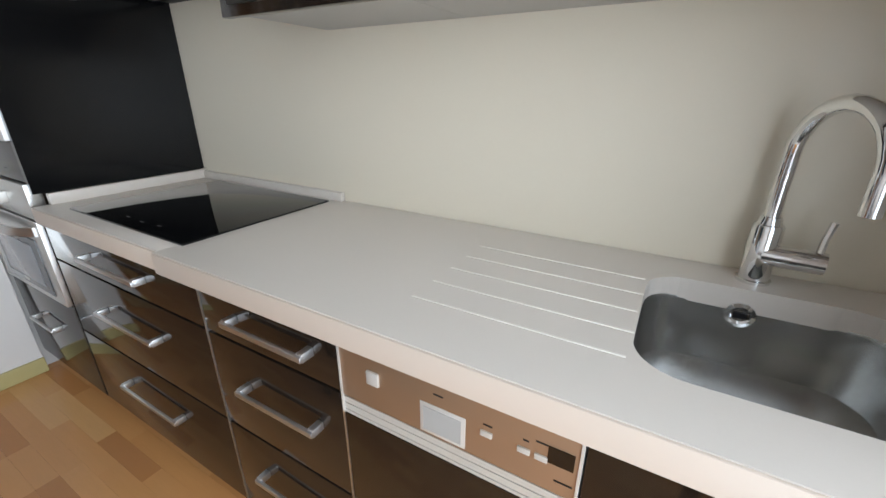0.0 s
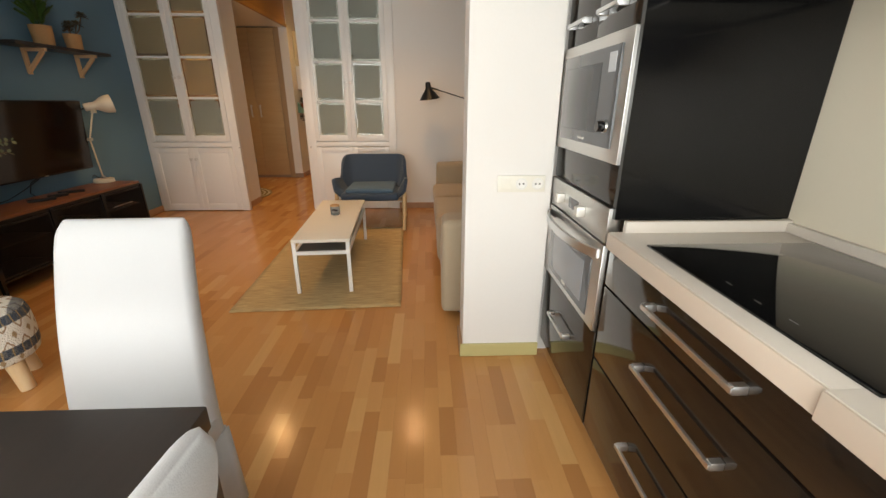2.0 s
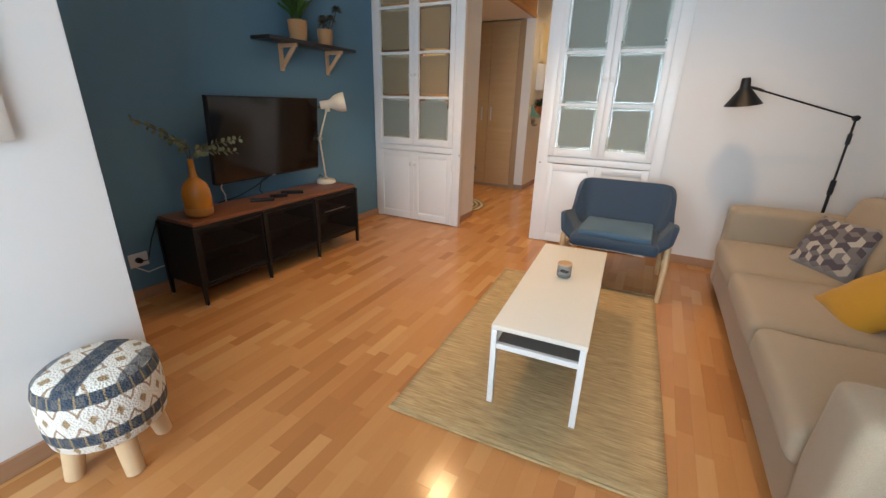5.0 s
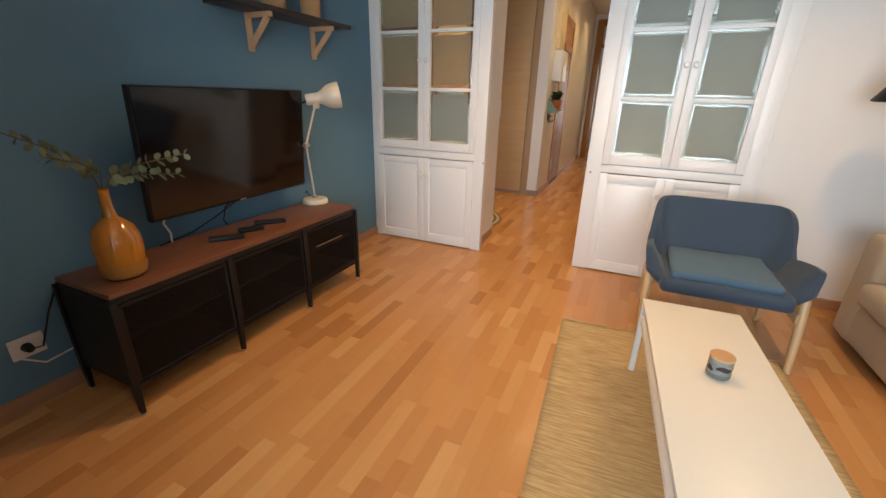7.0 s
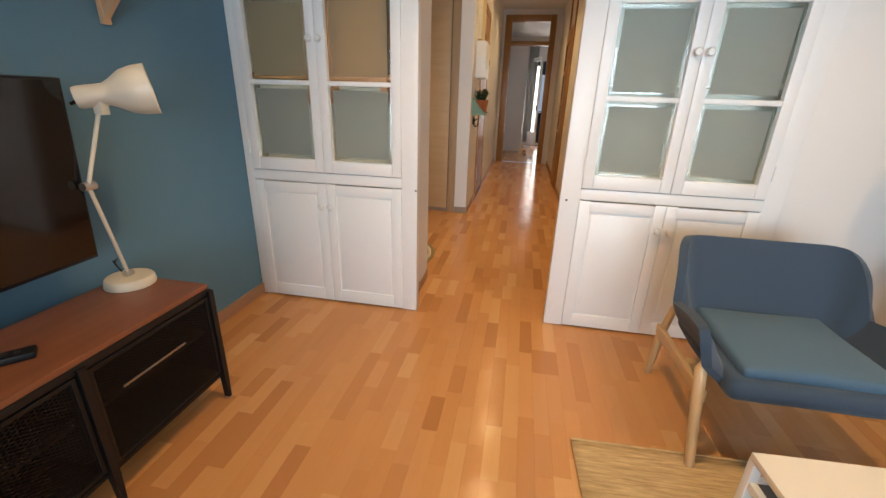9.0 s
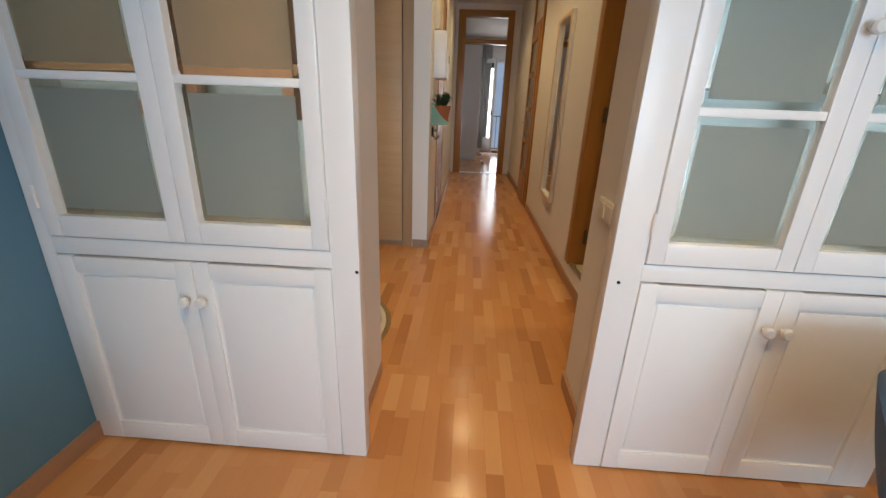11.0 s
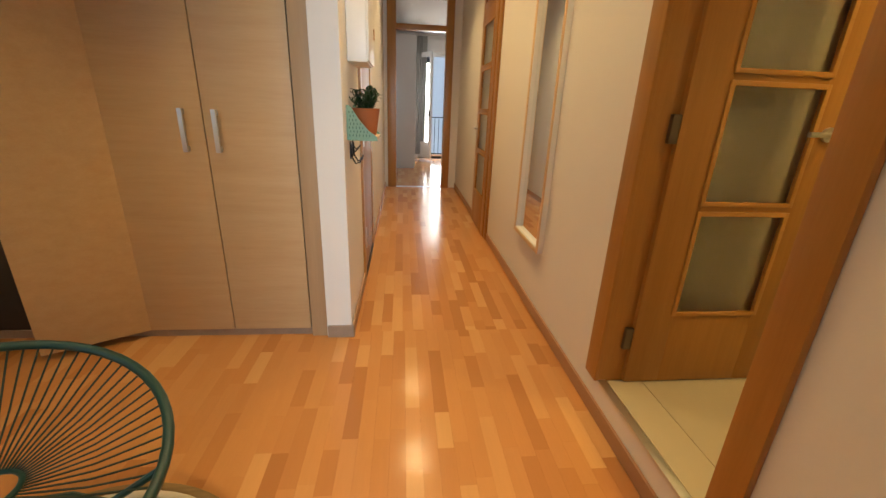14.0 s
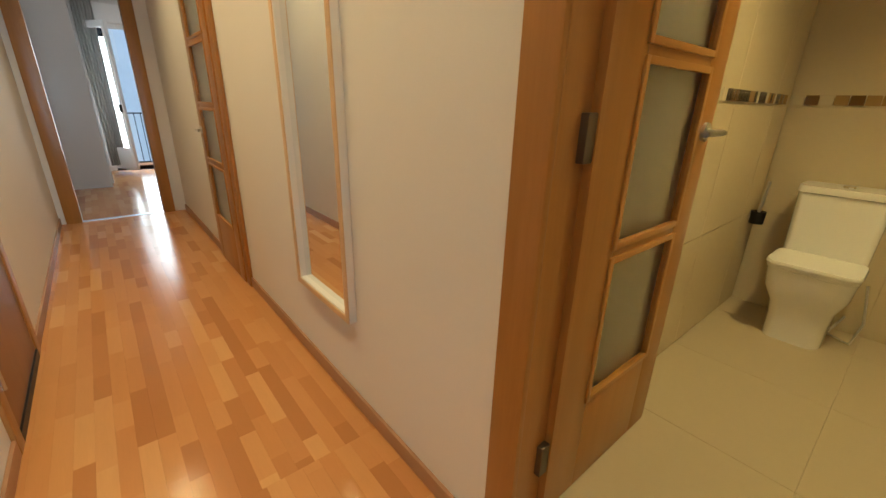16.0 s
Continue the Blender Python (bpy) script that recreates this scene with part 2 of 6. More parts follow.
def turned(profile, seg=28, m=None):
    """A solid of revolution about z from (radius, height) pairs."""
    bm = bmesh.new()
    rings = []
    for r, z in profile:
        if r < 1e-5:
            rings.append([bm.verts.new((0, 0, z))])
        else:
            rings.append([bm.verts.new((r * math.cos(2 * math.pi * i / seg), r * math.sin(2 * math.pi * i / seg), z)) for i in range(seg)])
    for a, b in zip(rings, rings[1:]):
        for i in range(seg):
            j = (i + 1) % seg
            q = [a[i % len(a)], a[j % len(a)], b[j % len(b)], b[i % len(b)]]
            q = list(dict.fromkeys(q))
            if len(q) > 2:
                bm.faces.new(q)
    for ring in (rings[0], rings[-1]):
        if len(ring) > 2:
            bm.faces.new(ring)
    bmesh.ops.recalc_face_normals(bm, faces=bm.faces)
    if m is not None:
        bmesh.ops.transform(bm, matrix=m, verts=bm.verts)
    return bm


def tube(points, r, seg=8, closed=False):
    """A round tube along points."""
    bm = bmesh.new()
    pts = [Vector(p) for p in points]
    n, rings, up = len(pts), [], None
    for i, p in enumerate(pts):
        d = (pts[(i + 1) % n] - pts[i - 1]) if closed else pts[min(i + 1, n - 1)] - pts[max(i - 1, 0)]
        d.normalize()
        if up is None:
            up = d.orthogonal().normalized()
        up = (up - d * up.dot(d)).normalized()
        side = d.cross(up)
        rr = r[i] if isinstance(r, (list, tuple)) else r
        rings.append([bm.verts.new(p + rr * (math.cos(2 * math.pi * k / seg) * up + math.sin(2 * math.pi * k / seg) * side)) for k in range(seg)])
    for i in range(n if closed else n - 1):
        a, b = rings[i], rings[(i + 1) % n]
        for k in range(seg):
            bm.faces.new((a[k], a[(k + 1) % seg], b[(k + 1) % seg], b[k]))
    if not closed:
        bm.faces.new(rings[0][::-1])
        bm.faces.new(rings[-1])
    bmesh.ops.recalc_face_normals(bm, faces=bm.faces)
    return bm


def prism(outline, y0, y1, bevel=0.0):
    """An outline in x, z drawn out along y."""
    bm = bmesh.new()
    f = bm.faces.new([bm.verts.new((x, y0, z)) for x, z in outline])
    out = bmesh.ops.extrude_face_region(bm, geom=[f])
    for v in out["geom"]:
        if isinstance(v, bmesh.types.BMVert):
            v.co.y = y1
    bmesh.ops.recalc_face_normals(bm, faces=bm.faces)
    if bevel:
        bmesh.ops.bevel(bm, geom=list(bm.edges), offset=bevel, segments=2, profile=0.6, affect="EDGES")
    return bm


def placed(bm, m):
    bmesh.ops.transform(bm, matrix=m, verts=bm.verts)
    return bm


def finish(name, bm, material, smooth=35):
    me = bpy.data.meshes.new(name)
    bm.to_mesh(me)
    bm.free()
    me.materials.append(material)
    if smooth:
        me.set_sharp_from_angle(angle=radians(smooth))
        for poly in me.polygons:
            poly.use_smooth = True
    return me


def part(name, bm, material, parent, label="", smooth=35):
    ob = new(name, finish(name, bm, material, smooth))
    ob.parent = parent
    return tagged(ob, label)


def thing(name, label, category, m=None, group=""):
    ob = new(name)
    ob.empty_display_size = 0.1
    if m is not None:
        ob.matrix_basis = m
    return tagged(ob, label, category, group)


def solid(name, bm, material, label="", category="", kind="structure", smooth=0, group=""):
    return tagged(new(name, finish(name, bm, material, smooth)), label, category, group, kind)


def softened(ob, levels=1):
    mod = ob.modifiers.new("subsurf", "SUBSURF")
    mod.levels = mod.render_levels = levels
    return ob


# ---------------------------------------------------------------- structure
XF = -0.03          # inner face of the window front
YK = 0.98           # kitchen back wall
YR = 0.85           # living room side wall
YL, YT = -2.43, -3.465   # white side wall and blue wall
XC = -6.12          # wall with the built-in cabinets
XP = -6.56          # its far face
YH0, YH1 = -2.42, -1.266  # corridor walls
XD = -13.0         # wall with the far door
HC, HH = 2.6, 2.95   # ceilings

solid("ground", block(-17.9, 1.2, -7.5, 3.2, -0.35, -0.02), GROUT, "subfloor under the flat")
solid("ceiling", cube(cube(block(XC, 0.4, -3.9, 1.3, HC, HC + 0.5), XP - 0.0, XC, -4.9, 1.3, 2.62, 3.2), -17.0, XP, -5.2, 3.0, HH, HH + 0.3), CEIL, "plain white painted ceiling")
solid("wall_kitchen_back", block(-2.97, 0.4, YK, YK + 0.2, 0, HC), SPLASH, "cream wall panel behind the worktop")
solid("wall_living_side", block(XC, -2.97, YR, YR + 0.2, 0, HC), WHITE, "white painted living room wall")
solid("wall_partition", cube(block(-3.07, -2.88, -0.004, 0.395, 0, HC, bevel=0.004), -3.07, -2.93, 0.395, YK - 0.002, 0, HC), WHITE, "white painted end wall between kitchen and sofa")
solid("wall_white_side", block(-2.97, 0.4, YT - 0.2, YL, 0, HC, bevel=0.004), WHITE, "white painted side wall by the dining table")
solid("wall_blue", block(XC, -2.968, YT - 0.2, YT, 0, HC), BLUE, "matt petrol blue painted wall behind the television")
# window front with one tall opening
bm = block(XF, 0.27, YL, -2.2, 0, HC)
cube(bm, XF, 0.27, 0.50, YK, 0, HC)
cube(bm, XF, 0.27, -2.2, 0.50, 2.25, HC)
solid("wall_window_front", bm, WHITE, "white wall round the balcony window")
win = tagged(new("window_1"), "tall white balcony window letting in daylight", "window", "", "structure")
for wy in (-2.2, -1.32, -0.43, 0.45):
    part("window_frame", block(0.10, 0.16, wy - 0.05, wy + 0.05, 0.0, 2.25, bevel=0.004), CABWHITE, win)
for wz in (0.05, 2.2):
    part("window_frame", block(0.105, 0.155, -2.25, 0.50, wz - 0.05, wz + 0.05, bevel=0.004), CABWHITE, win)
# cabinet wall
bm = block(XP, XC, -0.57, YR + 0.2, 0, HC)
cube(bm, XP, XC, -2.45, -1.55, 2.5, 2.62)
solid("wall_cabinets", bm, WHITE, "white painted wall beside the built-in cabinet")
solid("wall_jamb_alcove_side", block(XP, XC, -2.52, -2.45, 0, HC), WHITE, "white painted reveal of the passage")
solid("wall_jamb_bath_side", block(XP, XC + 0.0, -1.55, -1.45, 0, HC), WHITE, "white painted reveal of the passage with a light switch")
solid("wall_cabinet_backs", cube(block(XP, XP + 0.02, YT - 0.2, -2.52, 0, HC), XP, XP + 0.02, -1.45, -0.57, 0, HC), WHITE, "white wall behind the cabinets")
# corridor
BZ = 0.175          # bathroom floor level
bm = block(XD - 0.1, -7.83, YH1, YH1 + 0.18, 0, HH)
cube(bm, -7.075, XP, YH1, YH1 + 0.18, 0, HH)
cube(bm, -7.83, -7.075, YH1, YH1 + 0.18, 2.26, HH)
cube(bm, -7.83, -7.075, YH1, YH1 + 0.18, 0, BZ)
solid("wall_corridor_bath_side", bm, WHITE, "white painted corridor wall")
bm = block(XD - 0.1, -8.45, YH0 - 0.14, YH0, 0, HH, bevel=0.004)
solid("wall_corridor_entrance_side", bm, WHITE, "white painted corridor wall by the entrance")
solid("wall_alcove", cube(block(-9.2, XP, -4.7, -4.5, 0, HH), -9.2, -9.1, -4.5, YH0 - 0.14, 0, HH), WHITE, "white wall of the entrance alcove")
# far end with door and transom openings
bm = block(XD - 0.12, XD, YH0, -2.30, 0, HH)
cube(bm, XD - 0.12, XD, -1.43, YH1, 0, HH)
cube(bm, XD - 0.12, XD, -2.30, -1.43, 2.83, HH)
solid("wall_corridor_end", bm, WHITE, "white wall round the bedroom door")
# bedroom beyond
bm = block(-16.9, XD - 0.12, -4.0, -3.9, 0, HH)
cube(bm, -16.9, XD - 0.12, 0.6, 0.7, 0, HH)
cube(bm, -16.9, -16.75, -3.9, -1.82, 0, HH)
cube(bm, -16.9, -16.75, -0.82, 0.6, 0, HH)
cube(bm, -16.9, -16.75, -1.82, -0.82, 2.42, HH)
cube(bm, XD - 0.12, XD - 0.1, -3.9, YH0, 0, HH)
cube(bm, XD - 0.12, XD - 0.1, YH1, 0.6, 0, HH)
solid("wall_bedroom", bm, WHITE, "white bedroom walls")
# bathroom
bm = block(-7.98, -7.9, YH1 + 0.18, 1.0, 0.0, 2.5)
cube(bm, -6.5, -6.42, YH1 + 0.18, 1.0, 0.0, 2.5)
cube(bm, -7.98, -6.42, 1.0, 1.08, 0.0, 2.5)
solid("wall_bathroom", bm, TILE, "cream tiled bathroom walls")
solid("ceiling_bathroom", block(-7.98, -6.42, YH1 + 0.18, 1.08, 2.5, 2.56), CEIL, "white bathroom ceiling")
solid("floor_bathroom", block(-7.9, -6.5, YH1 + 0.02, 1.0, 0.0, BZ), TILEF, "sand coloured bathroom floor")

# ---------------------------------------------------------------- kitchen


def bridge_handle(name, w, parent, m, material=None):
    """A flat bow handle, w wide along x, standing out towards -y."""
    bm = bmesh.new()
    cube(bm, -w / 2, w / 2, -0.036, -0.027, -0.0065, 0.0065, 0.0015)
    for s in (-1, 1):
        cube(bm, s * w / 2 - 0.016 * (s > 0), s * w / 2 + 0.016 * (s < 0), -0.03, 0.0, -0.010, 0.010, 0.002)
    placed(bm, m)
    return part(name, bm, material or ALU, parent, "satin aluminium bow handle")


def drawer_unit(x0, x1, label, handle_w, group, shift=0.0):
    u = thing("drawer_unit", label, "kitchen cabinet", pose((x0 + x1) / 2, 0.43, 0), group)
    w = x1 - x0
    part("body", block(-w / 2 + 0.001, w / 2 - 0.001, 0.004, 0.54, 0.10, 0.83), BROWN, u)
    for z0, z1, zh in ((0.702, 0.828, 0.772), (0.418, 0.698, 0.585), (0.105, 0.414, 0.300)):
        d = part("drawer_front", block(-w / 2 + 0.002, w / 2 - 0.002, -0.019, 0.003, z0 + 0.002, z1 - 0.002, bevel=0.0015), BROWN, u)
        h = bridge_handle("handle", handle_w, d, pose(shift, -0.019, zh))
        h.matrix_parent_inverse = Matrix()
    part("edge_trim", block(w / 2 - 0.002, w / 2 + 0.002, -0.0195, -0.002, 0.105, 0.828), ALU, u, "thin aluminium joint strip")
    return u


drawer_unit(-2.258, -1.390, "dark brown gloss three-drawer unit under the hob", 0.335, "kitchen base units", 0.02)
drawer_unit(-1.386, -0.947, "dark brown gloss three-drawer unit with bow handles", 0.25, "kitchen base units", 0.03)

dw = thing("dishwasher", "built-in dishwasher with champagne control panel and brown door", "dishwasher", pose(-0.7235, 0.43, 0) @ Matrix.Diagonal((0.742, 1, 1, 1)))
part("body", block(-0.297, 0.297, 0.004, 0.54, 0.10, 0.83), BLACKMETAL, dw)
part("door_panel", block(-0.297, 0.297, -0.019, 0.003, 0.105, 0.655, bevel=0.0015), BROWN, dw, "dark brown gloss door panel")
CHAMP = paint("champagne_metal", (0.34, 0.215, 0.135), 0.34, 0.04, 70, 0.02, 0.55)
cp = part("control_panel", block(-0.294, 0.294, -0.021, 0.003, 0.70, 0.826, bevel=0.002), CHAMP, dw, "champagne coloured control panel")
SILV = paint("silver_plastic", (0.62, 0.60, 0.56), 0.35, 0.02, 60, 0.0, 0.4)
for k in range(5):
    part("vent_slat", block(-0.294, 0.294, -0.021 + 0.001 * (k % 2), 0.002, 0.660 + k * 0.008, 0.6665 + k * 0.008), SILV, dw)
for sx in (-0.296, 0.296):
    part("side_trim", block(sx - 0.003, sx + 0.003, -0.023, 0.002, 0.66, 0.828), SILV, dw, "silver edge strip")
grip = part("grip_recess", block(-0.055, 0.06, -0.0225, -0.012, 0.705, 0.768, bevel=0.002), SILV, dw, "silver recessed grip")
# thin grey plate paints the shade of the recess onto the flat grip
part("grip_hollow", block(-0.045, 0.050, -0.0232, -0.0222, 0.712, 0.760), paint("grip_shadow_grey", (0.36, 0.35, 0.33), 0.4), grip)
part("power_button", block(-0.205, -0.17, -0.026, -0.02, 0.757, 0.785, bevel=0.002), SILV, dw)
for bx in (0.095, 0.175, 0.21):
    part("button", block(bx, bx + 0.026, -0.024, -0.02, 0.752, 0.762, bevel=0.001), SILV, dw)
part("display", block(0.235, 0.285, -0.0225, -0.02, 0.755, 0.785), BLACKGLASS, dw, "dark display window")
for bx, bw, bz in ((0.10, 0.02, 0.772), (0.185, 0.012, 0.775), (0.21, 0.03, 0.782), (0.252, 0.035, 0.724), (-0.02, 0.025, 0.79)):
    part("printed_mark", block(bx, bx + bw, -0.0216, -0.0205, bz, bz + 0.003), BLACKMETAL, dw)

su = thing("sink_unit", "dark brown gloss sink unit door under the worktop", "kitchen cabinet", pose(-0.268, 0.43, 0), "kitchen base units")
part("body", block(-0.232, 0.232, 0.004, 0.54, 0.10, 0.60), BROWN, su)
part("door", block(-0.231, 0.232, -0.019, 0.003, 0.105, 0.828, bevel=0.0015), BROWN, su)
solid("kitchen_plinth", block(-2.876, XF, 0.465, 0.48, 0, 0.10), GREYWOOD, "brown plinth strip along the kitchen units", "plinth", "")

# worktop with a sink hole and drain grooves
SX0, SX1, SY0, SY1 = -0.476, -0.088, 0.502, 0.866


def rounded(x0, x1, y0, y1, r, n=7):
    pts = []
    for cx, cy, a0 in ((x1 - r, y1 - r, 0), (x0 + r, y1 - r, 90), (x0 + r, y0 + r, 180), (x1 - r, y0 + r, 270)):
        pts += [(cx + r * math.cos(radians(a0 + 90 * i / n)), cy + r * math.sin(radians(a0 + 90 * i / n))) for i in range(n + 1)]
    return pts


def slab_with_hole(x0, x1, y0, y1, z0, z1, hole):
    """A slab whose top has a hole with the given outline, joined to the rim by strips."""
    bm = bmesh.new()
    n = len(hole)
    cx, cy = sum(p[0] for p in hole) / n, sum(p[1] for p in hole) / n
    outer = []
    for px, py in hole:
        dx, dy = px - cx, py - cy
        k = min(((x1 if dx > 0 else x0) - cx) / dx if abs(dx) > 1e-6 else 9e9, ((y1 if dy > 0 else y0) - cy) / dy if abs(dy) > 1e-6 else 9e9)
        outer.append((cx + k * dx, cy + k * dy))
    corners = [(x1, y1), (x0, y1), (x0, y0), (x1, y0)]
    for corner in corners:
        ang = math.atan2(corner[1] - cy, corner[0] - cx)
        best = min(range(n), key=lambda i: abs((math.atan2(outer[i][1] - cy, outer[i][0] - cx) - ang + math.pi) % (2 * math.pi) - math.pi))
        outer[best] = corner
    rings = [[bm.verts.new((*p, z)) for p in pts] for pts, z in ((hole, z0), (hole, z1), (outer, z1), (outer, z0))]
    for a, b in zip(rings, rings[1:] + rings[:1]):
        for i in range(n):
            bm.faces.new((a[i], a[(i + 1) % n], b[(i + 1) % n], b[i]))
    bmesh.ops.recalc_face_normals(bm, faces=bm.faces)
    return bm


wt = thing("worktop", "pale beige composite worktop with rounded front edge", "worktop", pose(0, 0, 0))
hole = rounded(SX0, SX1, SY0, SY1, 0.075)
part("slab", slab_with_hole(-0.56, XF - 0.002, 0.388, YK - 0.003, 0.832, 0.888, hole), COUNTER, wt, smooth=0)
bm = block(-1.50, -0.56, 0.388, YK - 0.003, 0.832, 0.888)
part("slab", bm, COUNTER, wt, smooth=0)
part("slab", block(-2.252, -1.5005, 0.398, YK - 0.003, 0.832, 0.888, bevel=0.003), COUNTER, wt)
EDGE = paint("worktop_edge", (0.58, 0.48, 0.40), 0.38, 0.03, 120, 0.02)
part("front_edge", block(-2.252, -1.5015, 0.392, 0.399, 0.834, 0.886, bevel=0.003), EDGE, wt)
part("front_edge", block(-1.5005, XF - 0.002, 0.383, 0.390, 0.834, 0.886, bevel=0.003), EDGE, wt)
part("upstand", block(-2.252, -2.232, 0.44, YK - 0.003, 0.888, 0.925, bevel=0.002), COUNTER, wt, "low upstand along the tall unit")
part("upstand", block(-2.232, -1.44, YK - 0.022, YK - 0.003, 0.888, 0.918, bevel=0.002), COUNTER, wt, "low upstand behind the hob")
for k in range(5):
    gy = 0.517 + k * 0.0745
    part("drain_groove", block(-0.85, -0.480 + 0.004 * (k % 2), gy, gy + 0.0055, 0.8875, 0.8895, bevel=0.0008), paint("groove_edge", (0.78, 0.73, 0.66), 0.3), wt) if k == 0 else part("drain_groove", block(-0.85, -0.480 + 0.004 * (k % 2), gy, gy + 0.0055, 0.8875, 0.8895, bevel=0.0008), bpy.data.materials["groove_edge"], wt)

sink = thing("kitchen_sink", "brushed steel undermount sink bowl with rounded corners", "sink", pose(0, 0, 0))
bm = bmesh.new()
rings = []
for off, z in ((0.004, 0.886), (0.0, 0.84), (-0.004, 0.76), (-0.012, 0.72), (-0.04, 0.706), (-0.09, 0.703)):
    rings.append([bm.verts.new((*p, z)) for p in rounded(SX0 - off, SX1 + off, SY0 - off, SY1 + off, 0.078)])
for a, b in zip(rings, rings[1:]):
    for i in range(len(a)):
        bm.faces.new((a[i], a[(i + 1) % len(a)], b[(i + 1) % len(a)], b[i]))
bm.faces.new(rings[-1])
bmesh.ops.recalc_face_normals(bm, faces=bm.faces)
bowl = part("bowl", bm, STEELBOWL, sink, smooth=50)
mod = bowl.modifiers.new("shell", "SOLIDIFY")
mod.thickness, mod.offset = 0.002, 1
dm = pose(-0.30, 0.72, 0.7035)
part("drain", turned([(0.052, 0), (0.052, 0.004), (0.044, 0.005), (0.040, 0.001), (0.02, 0.001), (0.018, 0.008), (0, 0.008)], m=dm), CHROME, sink, "polished basket drain")
part("overflow", turned([(0.026, 0), (0.026, 0.004), (0.018, 0.006), (0.014, 0.002), (0, 0.002)], m=pose(-0.305, SY1 - 0.0015, 0.834, 90)), CHROME, sink, "round chrome overflow")
part("overflow_slot", block(-0.317, -0.293, SY1 - 0.0075, SY1 - 0.005, 0.828, 0.840, bevel=0.002), BLACKMETAL, sink)
plate = thing("sink_plug_cover", "pale grey round cover lying in the sink", "drain cover", pose(-0.165, 0.685, 0.704))
part("disc", turned([(0.055, 0), (0.06, 0.004), (0.058, 0.012), (0, 0.014)]), PLASTIC, plate)

fa = thing("kitchen_tap", "tall chrome swan-neck mixer tap with side lever", "tap", pose(-0.292, 0.925, 0.888))
part("base", turned([(0.030, 0), (0.030, 0.006), (0.026, 0.008), (0.026, 0.115), (0.024, 0.12), (0.016, 0.122), (0.0, 0.122)]), CHROME, fa)
pts = [(0, 0, 0.12), (0.0, 0, 0.20), (0.0, -0.001, 0.243)]
pts += [(0, -0.092 + 0.092 * math.cos(a), 0.250 + 0.092 * math.sin(a)) for a in [math.pi * i / 14 for i in range(1, 15)]]
pts += [(0, -0.184, 0.225), (0, -0.185, 0.19)]
part("spout", placed(tube(pts, 0.0133, 16), pose(0, 0, 0, 0, 0, 25)), CHROME, fa)
part("collar", bar((0, 0, 0.12), (0, 0, 0.135), 0.021, 0.017), CHROME, fa)
lever = part("lever_body", bar((0.0, -0.008, 0.062), (0.094, -0.018, 0.062), 0.021), CHROME, fa)
part("lever", tube([(0.082, -0.016, 0.078), (0.084, -0.012, 0.105), (0.090, -0.008, 0.138)], 0.0065), CHROME, lever)

hob = thing("induction_hob", "frameless black glass induction hob set on the worktop", "hob", pose(-1.795, 0.692, 0.888))
part("glass", block(-0.317, 0.317, -0.246, 0.246, 0.0, 0.006, bevel=0.002), BLACKGLASS, hob)
for hx, hy in ((-0.06, -0.2), (0.03, -0.205), (0.11, -0.2)):
    part("touch_mark", block(hx, hx + 0.02, hy, hy + 0.003, 0.0061, 0.0064), paint("hob_print", (0.10, 0.10, 0.10), 0.3), hob)

# tall oven housing
tw = thing("tall_oven_unit", "tall dark brown gloss oven housing with glossy black side", "kitchen cabinet", pose(-2.585, 0.43, 0))
part("carcass", block(-0.31, 0.31, 0.004, 0.545, 0.10, 2.3), BROWN, tw)
part("side_panel", block(0.308, 0.330, -0.02, 0.547, 0.926, 2.3), BLACKPANEL, tw, "black satin side panel")
part("side_panel", block(0.308, 0.312, -0.018, 0.547, 0.10, 0.832), BROWN, tw)
lo = part("lower_drawer", block(-0.308, 0.306, -0.019, 0.003, 0.105, 0.502, bevel=0.0015), BROWN, tw)
bridge_handle("handle", 0.22, lo, pose(-0.02, -0.019, 0.345))
up = part("upper_door", block(-0.308, -0.003, -0.019, 0.003, 1.484, 2.28, bevel=0.0015), BROWN, tw)
bridge_handle("handle", 0.16, up, pose(-0.14, -0.019, 1.552))
up = part("upper_door", block(0.001, 0.306, -0.019, 0.003, 1.484, 2.28, bevel=0.0015), BROWN, tw)
bridge_handle("handle", 0.16, up, pose(0.14, -0.019, 1.552))
part("filler_panel", block(-0.308, 0.306, -0.019, 0.003, 0.962, 1.090, bevel=0.0015), BROWN, tw)

mw = thing("microwave", "built-in steel-framed microwave with glass door greyed by reflection", "microwave", pose(-2.580, 0.41, 1.094) @ Matrix.Diagonal((1, 1, 0.95, 1)))
part("frame", block(-0.306, 0.306, -0.012, 0.03, 0.0, 0.405, bevel=0.003), STEEL, mw, "brushed steel trim frame")
# grey in this glass colour stands for the bright window mirrored in it
SHEENGLASS = paint("oven_glass_grey_sheen", (0.10, 0.105, 0.112), 0.06, 0.04, 30, 0.0, spread=0.01)
part("glass_door", block(-0.25, 0.25, -0.018, -0.011, 0.045, 0.365, bevel=0.002), SHEENGLASS, mw, "glass door with a grey reflection in its colour")
part("inner_window", block(-0.215, 0.12, -0.0195, -0.0175, 0.09, 0.32, bevel=0.002), paint("microwave_window", (0.045, 0.048, 0.052), 0.06), mw)
part("display", block(0.175, 0.225, -0.0195, -0.0175, 0.285, 0.345), paint("pale_display", (0.5, 0.52, 0.55), 0.2), mw)
mk = part("knob", bar((0.20, -0.018, 0.115), (0.20, -0.046, 0.115), 0.019, 0.017, seg=24), BLACKGLASS, mw, "dark knob with steel ring")
part("ring", bar((0.20, -0.018, 0.115), (0.20, -0.024, 0.115), 0.0215, 0.0205, seg=24), STEEL, mk)
